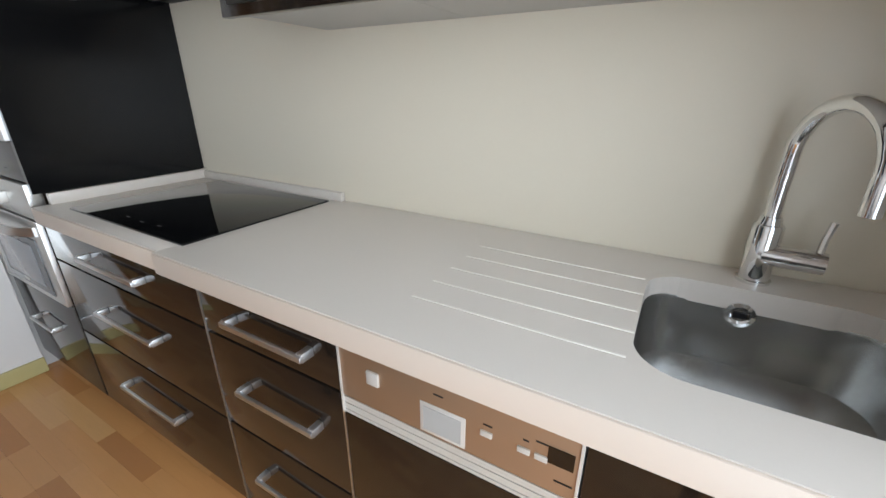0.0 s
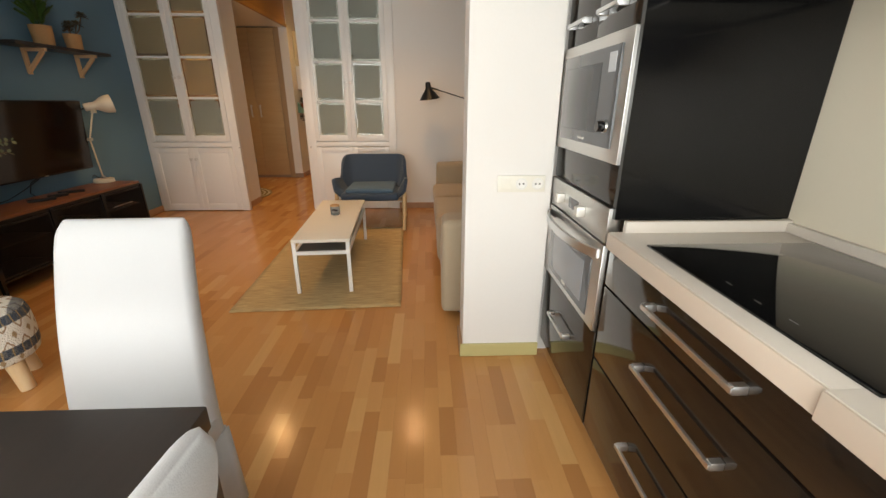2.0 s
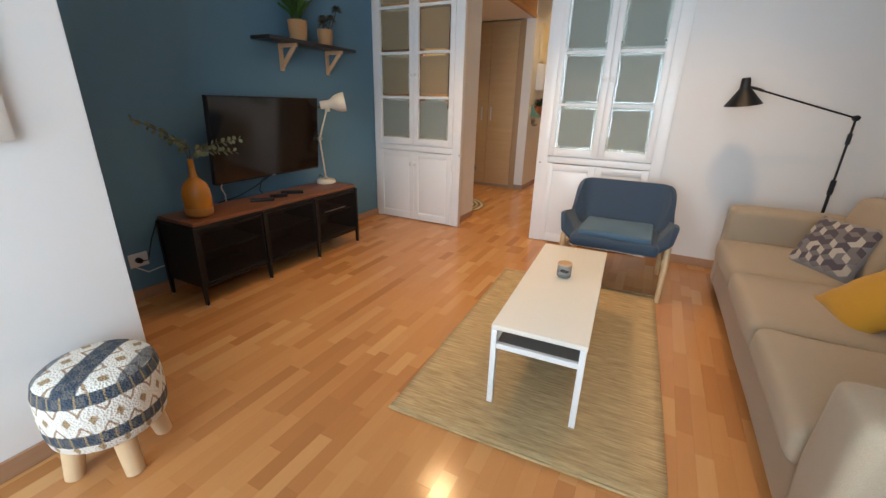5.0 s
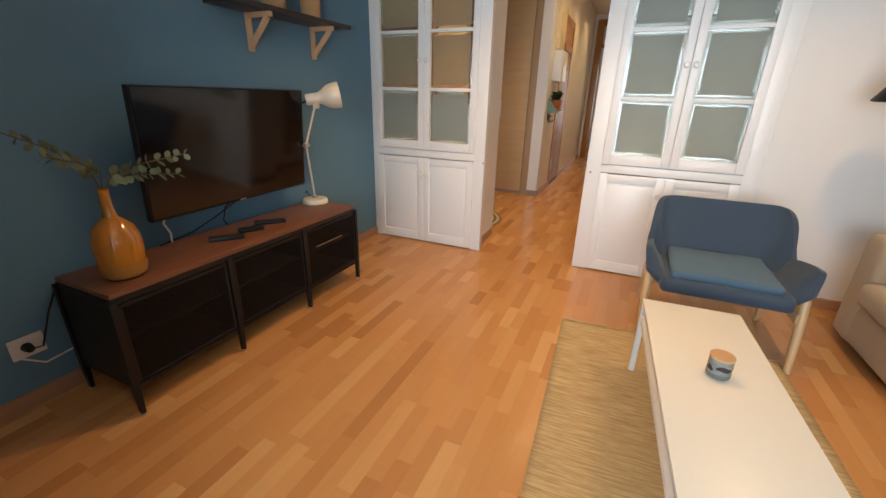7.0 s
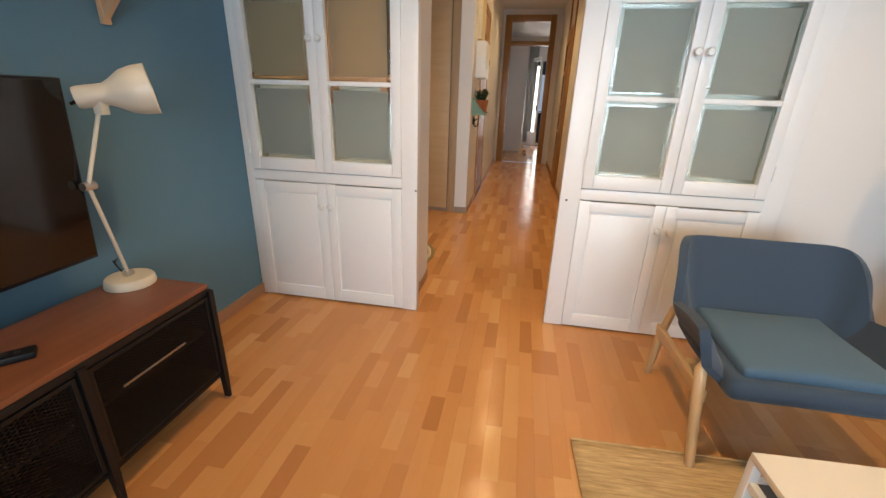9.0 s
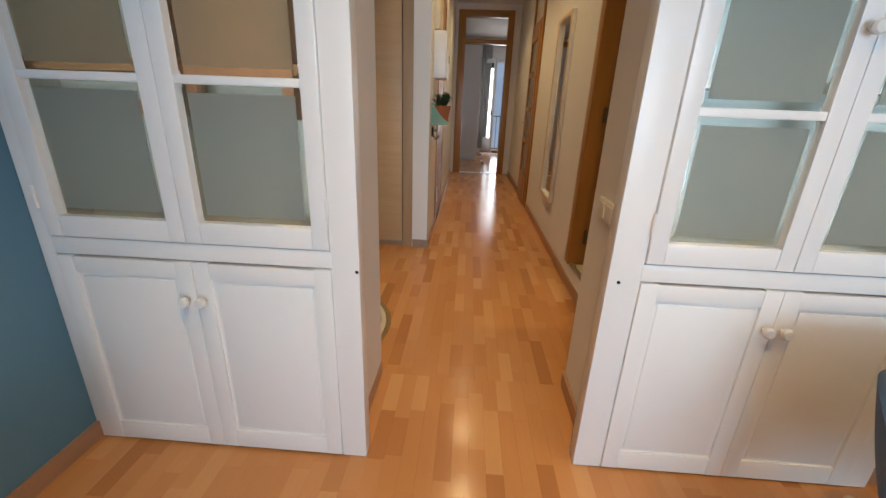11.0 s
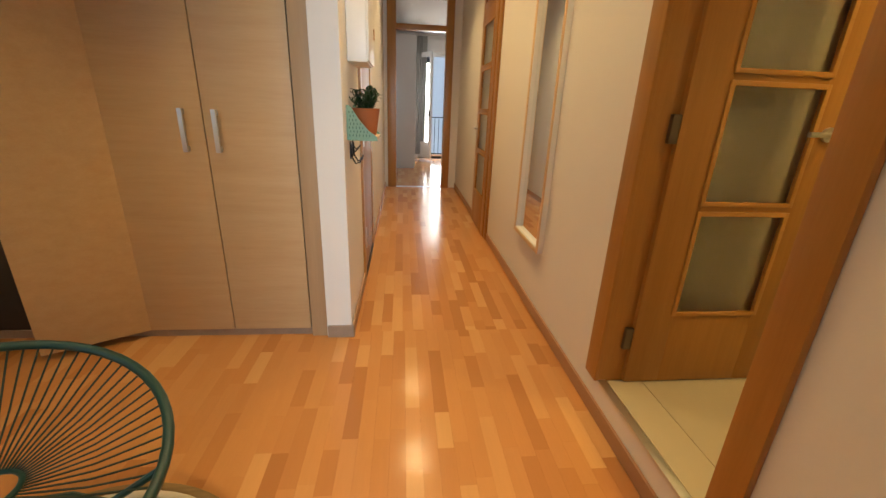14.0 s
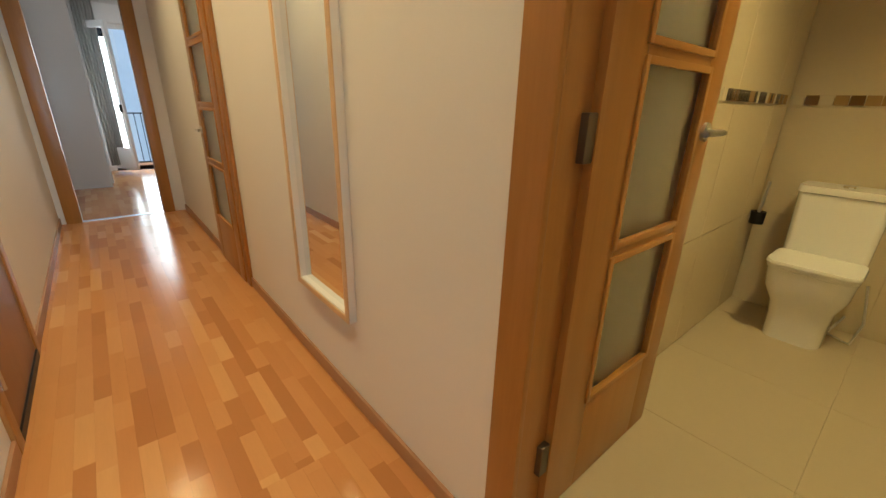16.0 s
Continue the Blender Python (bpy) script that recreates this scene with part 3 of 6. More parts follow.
part("printed_mark", block(-0.03, 0.03, -0.0195, -0.0175, 0.058, 0.066), SILV, mw)

ov = thing("oven", "built-in steel oven with curved bar handle and two knobs", "oven", pose(-2.580, 0.41, 0.508) @ Matrix.Diagonal((1, 1, 0.94, 1)))
part("control_panel", block(-0.306, 0.306, -0.012, 0.03, 0.352, 0.478, bevel=0.003), STEELX, ov)
for kx in (-0.13, 0.10):
    part("knob", block(kx - 0.017, kx + 0.017, -0.045, -0.011, 0.392, 0.434, bevel=0.006), SILV, ov)
part("display", block(-0.06, 0.045, -0.0145, -0.011, 0.39, 0.435, bevel=0.002), SHEENGLASS, ov)
dr = part("door", block(-0.306, 0.306, -0.014, 0.03, 0.002, 0.345, bevel=0.003), STEEL, ov)
part("door_glass", block(-0.235, 0.235, -0.0185, -0.0135, 0.03, 0.265, bevel=0.002), SHEENGLASS, dr, "dark door glass with a grey reflection in its colour")
# paler grey again: mirrored daylight put into the pane's colour
part("inner_window", block(-0.18, 0.18, -0.0200, -0.0182, 0.06, 0.235, bevel=0.002), paint("oven_window_reflection", (0.24, 0.25, 0.27), 0.08), dr)
out = [(-0.28 + 0.56 * i / 14, -0.016 - 0.055 * math.sin(math.pi * i / 14) ** 0.6) for i in range(15)]
bm = bmesh.new()
ring = [(px, py - 0.006) for px, py in out] + [(px, py + 0.006) for px, py in out[::-1]]
faces = [[bm.verts.new((px, py, pz)) for px, py in ring] for pz in (0.288, 0.322)]
for k in range(14):
    for row in faces:
        bm.faces.new((row[k], row[k + 1], row[28 - k], row[29 - k]))
for k in range(30):
    bm.faces.new((faces[0][k], faces[0][(k + 1) % 30], faces[1][(k + 1) % 30], faces[1][k]))
bmesh.ops.recalc_face_normals(bm, faces=bm.faces)
part("bar_handle", bm, ALU, dr, "curved satin bar handle")
part("printed_mark", block(-0.03, 0.01, -0.0205, -0.0185, 0.045, 0.06), SILV, dr)

hd = thing("cooker_hood", "black and steel cooker hood above the hob", "cooker hood", pose(-1.83, 0.70, 1.545))
part("canopy", block(-0.40, 0.40, -0.26, 0.275, 0.0, 0.10, bevel=0.004), BLACKMETAL, hd)
part("steel_rim", block(-0.30, 0.40, -0.27, -0.255, 0.0, 0.06, bevel=0.002), STEELX, hd)
for fx in (-0.2, 0.2):
    part("grease_filter", block(fx - 0.17, fx + 0.17, -0.2, 0.2, -0.006, 0.0, bevel=0.002), STEEL, hd, "steel grease filter")
part("chimney", block(-0.40, 0.40, -0.10, 0.275, 0.10, 1.05), BROWN, hd)
for k in range(3):
    x0, x1 = -1.45 + k * 0.47, -1.45 + (k + 1) * 0.47 - 0.003
    wu = thing("wall_cabinet", "dark wall cabinet with aluminium-framed glass front", "kitchen cabinet", pose((x0 + x1) / 2, 0.82, 1.412), "kitchen wall cabinets")
    w = (x1 - x0) / 2
    part("body", block(-w, w, -0.16, 0.157, 0.0, 0.75), paint("pale_grey_carcass", (0.44, 0.42, 0.39), 0.5) if k == 0 else bpy.data.materials["pale_grey_carcass"], wu, "grey carcass")
    part("door", block(-w + 0.001, w - 0.001, -0.182, -0.162, -0.012, 0.75, bevel=0.002), BROWN, wu)
    part("glass_insert", block(-w + 0.03, w - 0.03, -0.187, -0.181, 0.012, 0.72, bevel=0.002), FROST, wu, "frosted glass panel")
sk = thing("wall_socket_strip", "ivory triple plate with switch and two sockets", "socket", pose(-2.878, 0.25, 0.925))
part("plate", block(-0.0, 0.010, -0.110, 0.110, -0.038, 0.038, bevel=0.003), PLASTIC, sk)
part("rocker", block(0.009, 0.014, -0.10, -0.05, -0.025, 0.025, bevel=0.002), PLASTIC, sk)
for sy in (0.0, 0.075):
    s = part("socket", turned([(0.027, 0), (0.027, 0.004), (0.023, 0.005), (0.020, 0.0012), (0, 0.0012)], m=pose(0.0095, sy, 0, 0, 90, 0)), paint("white_plastic", (0.78, 0.77, 0.74), 0.3) if sy == 0 else bpy.data.materials["white_plastic"], sk)
    for dy in (-0.009, 0.009):
        part("pin_hole", bar((0.0100, sy + dy, 0), (0.0122, sy + dy, 0), 0.0042, seg=8), BLACKMETAL, s)
WPLASTIC = bpy.data.materials["white_plastic"]

# ---------------------------------------------------------------- built-in cabinets


def knob(y, z, x, parent):
    bm = turned([(0.006, 0), (0.006, 0.012), (0.016, 0.018), (0.019, 0.028), (0.014, 0.036), (0, 0.038)], 16, pose(x, y, z, 0, 90, 0))
    return part("knob", bm, CHROMESOFT, parent, "round white knob")


CHROMESOFT = paint("white_knob_enamel", (0.74, 0.73, 0.71), 0.2, 0.03, 40, 0.0)
TANLINE = paint("tan_cabinet_lining", (0.44, 0.40, 0.30), 0.6, 0.06)
BROWNWOOD = wood("brown_shelf_wood", (0.30, 0.145, 0.05), (0.38, 0.19, 0.07), 0.45, 2)
PASTEL = paint("pale_green_cabinet_interior", (0.46, 0.48, 0.43), 0.6, 0.04)


def bevel_pane(y0, y1, z0, z1, b=0.022):
    """A flat pane with a ground bevel round its front."""
    bm = block(-0.014, -0.011, y0, y1, z0, z1)
    front = max(bm.faces, key=lambda f: f.calc_center_median().x)
    bmesh.ops.inset_region(bm, faces=[front], thickness=b, depth=0.0)
    for v in front.verts:
        v.co.x += 0.0035
    return bm


def display_cabinet(y0, y1, label, d0, d1, foot, lining, board, film, bars, knob_z, front=-6.05):
    """A cabinet built into the wall, its front at x = 0 facing +x. d0, d1: the edges of its doors."""
    c = thing("built_in_cabinet", label, "cabinet", pose(front, 0, 0), "built-in cabinets")
    ym = (d0 + d1) / 2
    bm = bmesh.new()
    cube(bm, -0.06, 0, y0, d0 - 0.001, 0.003, 2.58, 0.002)
    cube(bm, -0.06, 0, d1 + 0.001, y1, 0.003, 2.58, 0.002)
    part("face_frame", bm, CABWHITE, c)
    part("rail", block(-0.055, 0.002, d0 - 0.003, d1 + 0.003, 0.776, 0.834, bevel=0.003), CABWHITE, c)
    part("top_rail", block(-0.055, 0.0, d0 - 0.003, d1 + 0.003, 2.42, 2.58), CABWHITE, c)
    bm = block(-0.20, -0.19, d0 - 0.03, d1 + 0.03, 0.84, 2.58)
    cube(bm, -0.19, -0.06, d0 - 0.03, d0 - 0.02, 0.84, 2.58)
    cube(bm, -0.19, -0.06, d1 + 0.02, d1 + 0.03, 0.84, 2.58)
    cube(bm, -0.19, -0.06, d0 - 0.02, d1 + 0.02, 0.838, 0.852)
    part("interior", bm, lining, c, "pale interior lining")
    for z in (1.36, 1.80, 2.2):
        part("shelf", block(-0.18, -0.07, d0 - 0.02, d1 + 0.02, z - 0.012, z + 0.012), board, c)
    for a, b, side in ((d0, ym - 0.0008, 1), (ym + 0.0008, d1, -1)):
        lower = bmesh.new()
        st = 0.055
        cube(lower, -0.03, 0.008, a, a + st, 0.012, 0.772, 0.002)
        cube(lower, -0.03, 0.008, b - st, b, 0.012, 0.772, 0.002)
        cube(lower, -0.03, 0.007, a + st, b - st, 0.012, 0.035 + st, 0.002)
        cube(lower, -0.03, 0.007, a + st, b - st, 0.768 - st, 0.768, 0.002)
        door = part("lower_door", lower, CABWHITE, c)
        part("raised_panel", block(-0.028, 0.003, a + st + 0.012, b - st - 0.012, 0.035 + st + 0.012, 0.756 - st, bevel=0.008), CABWHITE, door)
        part("panel_bed", block(-0.028, -0.002, a + st - 0.004, b - st + 0.004, 0.03 + st, 0.772 - st), CABWHITE, door)
        knob((b - 0.027) if side > 0 else (a + 0.027), 0.638, 0.008, door)
        upper = bmesh.new()
        sw = 0.052
        cube(upper, -0.028, 0.010, a, a + sw, 0.838, 2.42, 0.004)
        cube(upper, -0.028, 0.010, b - sw, b, 0.838, 2.42, 0.004)
        cube(upper, -0.028, 0.009, a + sw, b - sw, 0.838, 0.908, 0.004)
        cube(upper, -0.028, 0.009, a + sw, b - sw, 2.36, 2.42, 0.004)
        door = part("glazed_door", upper, CABWHITE, c)
        for z in bars:
            part("glazing_bar", block(-0.026, 0.008, a + sw, b - sw, z - 0.012, z + 0.012, bevel=0.004), CABWHITE, door)
        for z0, z1 in zip((0.908, bars[0] + 0.012, bars[1] + 0.012, bars[2] + 0.012), (bars[0] - 0.012, bars[1] - 0.012, bars[2] - 0.012, 2.36)):
            part("pane", bevel_pane(a + sw - 0.003, b - sw + 0.003, z0 - 0.003, z1 + 0.003), CLEAR, door, "bevelled clear glass pane", smooth=0).visible_shadow = False
            part("etched_field", block(-0.0110, -0.0068, a + sw + 0.022, b - sw - 0.022, z0 + 0.022, z1 - 0.022), ETCH if z1 < 1.32 else film, door, "satin etched glass field", smooth=0).visible_shadow = False
        knob((b - 0.026) if side > 0 else (a + 0.026), knob_z, 0.010, door)
        for z in (0.93, 2.2):
            part("hinge", bar((0.012, a - 0.003 if side > 0 else b + 0.003, z), (0.012, a - 0.003 if side > 0 else b + 0.003, z + 0.07), 0.005, seg=8), CABWHITE, door, "painted hinge")
    for hy, hz in ((foot - 0.01 if foot < -2 else foot + 0.02, 0.768), (d0 + 0.30 if foot < -2 else d0 + 0.02, 0.72)):
        part("peg_hole", bar((-0.002, hy, hz), (0.0012, hy, hz), 0.006, seg=10), BLACKMETAL, c, "small dark hole")
    return c


display_cabinet(YT + 0.002, -2.402, "white-painted built-in glazed cabinet beside the blue wall", -3.412, -2.493, -2.40, TANLINE, BROWNWOOD, ETCHWARM, (1.32, 1.743, 2.157), 1.535)
display_cabinet(-1.615, -0.55, "white-painted built-in glazed cabinet behind the armchair", -1.512, -0.640, -1.60, PASTEL, PASTEL, ETCH, (1.285, 1.705, 2.12), 1.494, -6.09)

# ---------------------------------------------------------------- corridor joinery


def handle_bar(parent, x, y, z):
    bm = bmesh.new()
    cube(bm, x + 0.022, x + 0.034, y - 0.011, y + 0.011, z - 0.10, z + 0.10, 0.002)
    for s in (-1, 1):
        cube(bm, x, x + 0.03, y - 0.009, y + 0.009, z + s * 0.085 - 0.012, z + s * 0.085 + 0.012, 0.002)
    return part("handle", bm, ALU, parent, "satin aluminium bar handle")


wd = thing("fitted_wardrobe", "pale elm laminate fitted wardrobe with bar handles", "wardrobe", pose(-8.475, 0.07, 0))
part("carcass", block(-0.60, -0.024, -4.56, -2.625, 0.0, 2.42), DARKTABLE, wd, "dark carcass behind the doors")
part("plinth", block(-0.03, -0.012, -4.56, -2.63, 0.0, 0.045), GREYWOOD, wd, "grey-brown plinth")
part("end_strip", block(-0.03, 0.012, -2.718, -2.622, 0.0, 2.42, bevel=0.002), wood("taupe_elm_strip", (0.36, 0.235, 0.13), (0.43, 0.295, 0.17), 0.42, 2, 1.4), wd)
d = part("door", block(-0.022, 0.0, -3.145, -2.727, 0.045, 2.41, bevel=0.002), WARD, wd)
handle_bar(d, 0.0, -3.085, 1.135)
d = part("door", block(-0.022, 0.0, -3.599, -3.151, 0.045, 2.41, bevel=0.002), WARD, wd)
handle_bar(d, 0.0, -3.235, 1.135)
bm = block(0.0, 0.022, -0.455, 0.0, 0.045, 2.41, bevel=0.002)
bm = placed(bm, pose(-0.022, -3.606, 0, 0, 0, 32))
d = part("door_ajar", bm, WARD, wd, "wardrobe door standing ajar")
hb = bmesh.new()
cube(hb, 0.044, 0.056, -0.41, -0.388, 1.06, 1.26, 0.002)
cube(hb, 0.02, 0.05, -0.408, -0.39, 1.07, 1.09, 0.002)
cube(hb, 0.02, 0.05, -0.408, -0.39, 1.23, 1.25, 0.002)
part("handle", placed(hb, pose(-0.022, -3.606, 0, 0, 0, 32)), ALU, d)

al = thing("loft_cupboard", "honey oak loft cupboard over the entrance alcove", "cupboard", pose(0, 0, 0))
part("underside", block(-8.45, XP, -4.49, -2.46, 2.42, 2.45), CEIL, al, "white underside")
part("front", block(-8.45, XP, -2.46, -2.43, 2.415, HH - 0.002, bevel=0.003), OAKH, al)
part("trim", block(-8.45, XP, -2.43, -2.415, 2.41, 2.46, bevel=0.003), OAKH, al)


def glazed_leaf(parent, w, h, panes, m, handle_side=1, z0=0.0, st=0.155):
    """An oak door leaf with frosted panes one above another; hinge at x = 0, leaf along +x, thickness along y."""
    th, sh = 0.04, st - 0.04
    bm = bmesh.new()
    cube(bm, 0, st, -th / 2, th / 2, z0, h, 0.002)
    cube(bm, w - sh, w, -th / 2, th / 2, z0, h, 0.002)
    cube(bm, st, w - sh, -th / 2, th / 2, z0, panes[0][0], 0.002)
    for (a0, a1), (b0, b1) in zip(panes, panes[1:]):
        cube(bm, st, w - sh, -th / 2, th / 2, a1, b0, 0.002)
    cube(bm, st, w - sh, -th / 2, th / 2, panes[-1][1], h, 0.002)
    leaf = part("leaf", placed(bm, m), OAK, parent)
    for a0, a1 in panes:
        part("pane", placed(block(st - 0.004, w - sh + 0.004, -0.004, 0.004, a0 - 0.004, a1 + 0.004), m), FROST, leaf, "frosted glass pane")
        bead = bmesh.new()
        for s in (-1, 1):
            y0, y1 = (th / 2 - 0.004, th / 2 + 0.006) if s > 0 else (-th / 2 - 0.006, -th / 2 + 0.004)
            cube(bead, st - 0.012, st + 0.006, y0, y1, a0 - 0.012, a1 + 0.012, 0.003)
            cube(bead, w - sh - 0.006, w - sh + 0.012, y0, y1, a0 - 0.012, a1 + 0.012, 0.003)
            cube(bead, st, w - sh, y0, y1, a0 - 0.012, a0 + 0.006, 0.003)
            cube(bead, st, w - sh, y0, y1, a1 - 0.006, a1 + 0.012, 0.003)
        part("glazing_bead", placed(bead, m), OAKY, leaf)
    hx = w - 0.055 if handle_side > 0 else 0.055
    bm = bmesh.new()
    for s in (-1, 1):
        rod(bm, (hx, s * th / 2, 1.06), (hx, s * (th / 2 + 0.010), 1.06), 0.026, seg=20)
        rod(bm, (hx, s * th / 2, 1.06), (hx, s * (th / 2 + 0.05), 1.06), 0.009)
        rod(bm, (hx + 0.008 * handle_side, s * (th / 2 + 0.046), 1.06), (hx - 0.12 * handle_side, s * (th / 2 + 0.046), 1.06), 0.009)
    part("door_handle", placed(bm, m), STEEL, leaf, "brushed steel lever handle")
    return leaf


door1 = tagged(new("door_1"), "honey oak bathroom door with frosted panes standing open", "door", "", "structure")
door1.matrix_basis = pose(0, 0, 0)
fr = bmesh.new()
for x0, x1 in ((-7.862, -7.768), (-7.115, -7.02)):
    cube(fr, x0, x1, YH1 - 0.022, YH1 - 0.001, BZ, 2.33, 0.004)
cube(fr, -7.862, -7.02, YH1 - 0.021, YH1 - 0.001, 2.24, 2.33, 0.004)
part("architrave", fr, OAK, door1)
jm = bmesh.new()
cube(jm, -7.83, -7.787, YH1 - 0.004, YH1 + 0.19, BZ, 2.26, 0.002)
cube(jm, -7.787, -7.768, YH1 - 0.003, YH1 + 0.12, BZ, 2.25, 0.002)
cube(jm, -7.118, -7.075, YH1 - 0.004, YH1 + 0.19, BZ, 2.26, 0.002)
cube(jm, -7.787, -7.118, YH1 - 0.004, YH1 + 0.19, 2.22, 2.26, 0.002)
part("door_lining", jm, OAK, door1)
part("threshold_strip", block(-7.768, -7.118, YH1 - 0.006, YH1 + 0.03, BZ - 0.006, BZ + 0.006, bevel=0.002), ALU, door1, "grey metal threshold strip")
glazed_leaf(door1, 0.625, 2.03, [(0.335, 0.755), (0.80, 1.215), (1.26, 1.675), (1.72, 1.93)], pose(-7.766, YH1 + 0.10, BZ + 0.01, 0, 0, 90))
for hz in (0.30, 1.15, 1.95):
    part("hinge", block(-7.782, -7.750, YH1 + 0.068, YH1 + 0.105, hz + 0.045, hz + 0.145, bevel=0.004), HINGE, door1, "dark steel hinge")

door2 = tagged(new("door_2"), "closed honey oak corridor door with frosted panes", "door", "", "structure")
fr = bmesh.new()
cube(fr, -11.14, -11.045, YH1 - 0.022, YH1 - 0.001, 0, 2.29, 0.004)
cube(fr, -10.345, -10.25, YH1 - 0.022, YH1 - 0.001, 0, 2.29, 0.004)
cube(fr, -11.14, -10.25, YH1 - 0.021, YH1 - 0.001, 2.205, 2.29, 0.004)
cube(fr, -11.14, -11.045, YH1 - 0.021, YH1 - 0.001, 2.29, 2.80, 0.004)
cube(fr, -10.345, -10.25, YH1 - 0.021, YH1 - 0.001, 2.29, 2.80, 0.004)
part("architrave", fr, OAK, door2)
glazed_leaf(door2, 0.70, 2.20, [(0.39, 0.805), (0.855, 1.215), (1.262, 1.64), (1.69, 2.065)], pose(-10.345, YH1 - 0.012, 0.005, 0, 0, 180), st=0.13)

door3 = tagged(new("door_3"), "honey oak bedroom doorway with glazed transom", "door", "", "structure")
fr = bmesh.new()
for y0, y1 in ((-2.37, -2.238), (-1.495, -1.385)):
    cube(fr, XD - 0.13, XD + 0.02, y0, y1, 0, 2.85, 0.004)
cube(fr, XD - 0.13, XD + 0.015, -2.238, -1.495, 2.31, 2.385, 0.004)
cube(fr, XD - 0.13, XD + 0.018, -2.238, -1.495, 2.735, 2.85, 0.004)
part("door_frame", fr, OAK, door3)
part("transom_pane", block(XD - 0.06, XD - 0.055, -2.238, -1.495, 2.385, 2.735), CLEAR, door3, "clear transom pane")
part("threshold_strip", block(XD - 0.05, XD, -2.238, -1.495, 0.0, 0.006), STEEL, door3)

# entrance door, set flush in the corridor wall
door4 = tagged(new("door_4"), "brown steel-edged entrance door with long hinges", "door", "", "structure")
fr = bmesh.new()
cube(fr, -10.11, -10.03, YH0 - 0.002, YH0 + 0.016, 0, 2.36, 0.003)
cube(fr, -9.30, -9.22, YH0 - 0.002, YH0 + 0.016, 0, 2.36, 0.003)
cube(fr, -10.03, -9.30, YH0 - 0.002, YH0 + 0.015, 2.28, 2.36, 0.003)
cube(fr, -10.03, -9.30, YH0 - 0.002, YH0 + 0.030, 1.93, 2.01, 0.003)
part("door_frame", fr, OAK, door4)
part("transom_panel", block(-10.03, -9.30, YH0 - 0.002, YH0 + 0.006, 2.01, 2.28), BASEB, door4)
part("leaf", block(-10.03, -9.30, YH0 - 0.002, YH0 + 0.008, 0.01, 1.93, bevel=0.002), wood("brown_door_veneer", (0.24, 0.12, 0.06), (0.30, 0.16, 0.085), 0.4, 2), door4)
for hz in (0.25, 1.0, 1.72):
    part("hinge", bar((-9.30, YH0 + 0.018, hz), (-9.30, YH0 + 0.018, hz + 0.16), 0.009, seg=10), STEEL, door4, "long steel hinge")
part("door_sweep", block(-10.03, -9.30, YH0 + 0.008, YH0 + 0.016, 0.0, 0.045), BLACKMETAL, door4, "black draught strip")

mr = thing("wall_mirror", "tall mirror in a deep pale wooden box frame", "mirror", pose(-8.912, YH1 - 0.001, 0.035) @ Matrix.Diagonal((1.045, 1, 1, 1)))
bm = bmesh.new()
cube(bm, -0.26, -0.225, -0.032, 0, 0.41, 2.0, 0.002)
cube(bm, 0.225, 0.26, -0.032, 0, 0.41, 2.0, 0.002)
cube(bm, -0.225, 0.225, -0.032, 0, 0.41, 0.445, 0.002)
cube(bm, -0.225, 0.225, -0.032, 0, 1.965, 2.0, 0.002)
part("frame", bm, CABWHITE, mr, "white deep frame")
bm = bmesh.new()
cube(bm, -0.26, -0.232, -0.037, -0.032, 0.41, 2.0, 0.001)
cube(bm, 0.232, 0.26, -0.037, -0.032, 0.41, 2.0, 0.001)
cube(bm, -0.232, 0.232, -0.037, -0.032, 0.41, 0.438, 0.001)
cube(bm, -0.232, 0.232, -0.037, -0.032, 1.972, 2.0, 0.001)
part("frame_edge", bm, BIRCH, mr, "pale wooden front edge")
part("glass", block(-0.225, 0.225, -0.006, -0.002, 0.445, 1.965), MIRROR, mr, "silvered mirror glass")

# skirting boards
def skirting(segments, material, h=0.075, t=0.014):
    for a, b in segments:
        (x0, y0), (x1, y1) = a, b
        solid("baseboard", block(min(x0, x1), max(x0, x1) + (t if x0 == x1 else 0), min(y0, y1), max(y0, y1) + (t if y0 == y1 else 0), 0.002, h, bevel=0.003), material, "wooden skirting board along the wall")


skirting([((-2.985, YL), (XF, YL)), ((XC, YT), (-2.99, YT)), ((XD + 0.02, YH1 - 0.014), (-11.14, YH1 - 0.014)), ((-10.25, YH1 - 0.014), (-6.56, YH1 - 0.014)),
          ((XD + 0.02, YH0), (-10.11, YH0)), ((-9.22, YH0), (-8.44, YH0)), ((-6.56, -2.46), (-6.11, -2.46)), ((-6.56, -1.564), (-6.11, -1.564))], BASEB)
skirting([((XC, -0.54), (XC, 0.84))], BASEB)
skirting([((-2.88, -0.018), (-2.88, 0.395))], BASEOLIVE)
skirting([((-8.45, -2.555), (-8.45, -2.406))], GREYWOOD)
skirting([((-3.07, -0.018), (-2.88, -0.018))], BASEB)

# ---------------------------------------------------------------- living room
rug = thing("area_rug", "thin sage-beige woven rug on the parquet", "rug", pose(-4.315, -0.955, 0.002, 0, 0, 2.6))


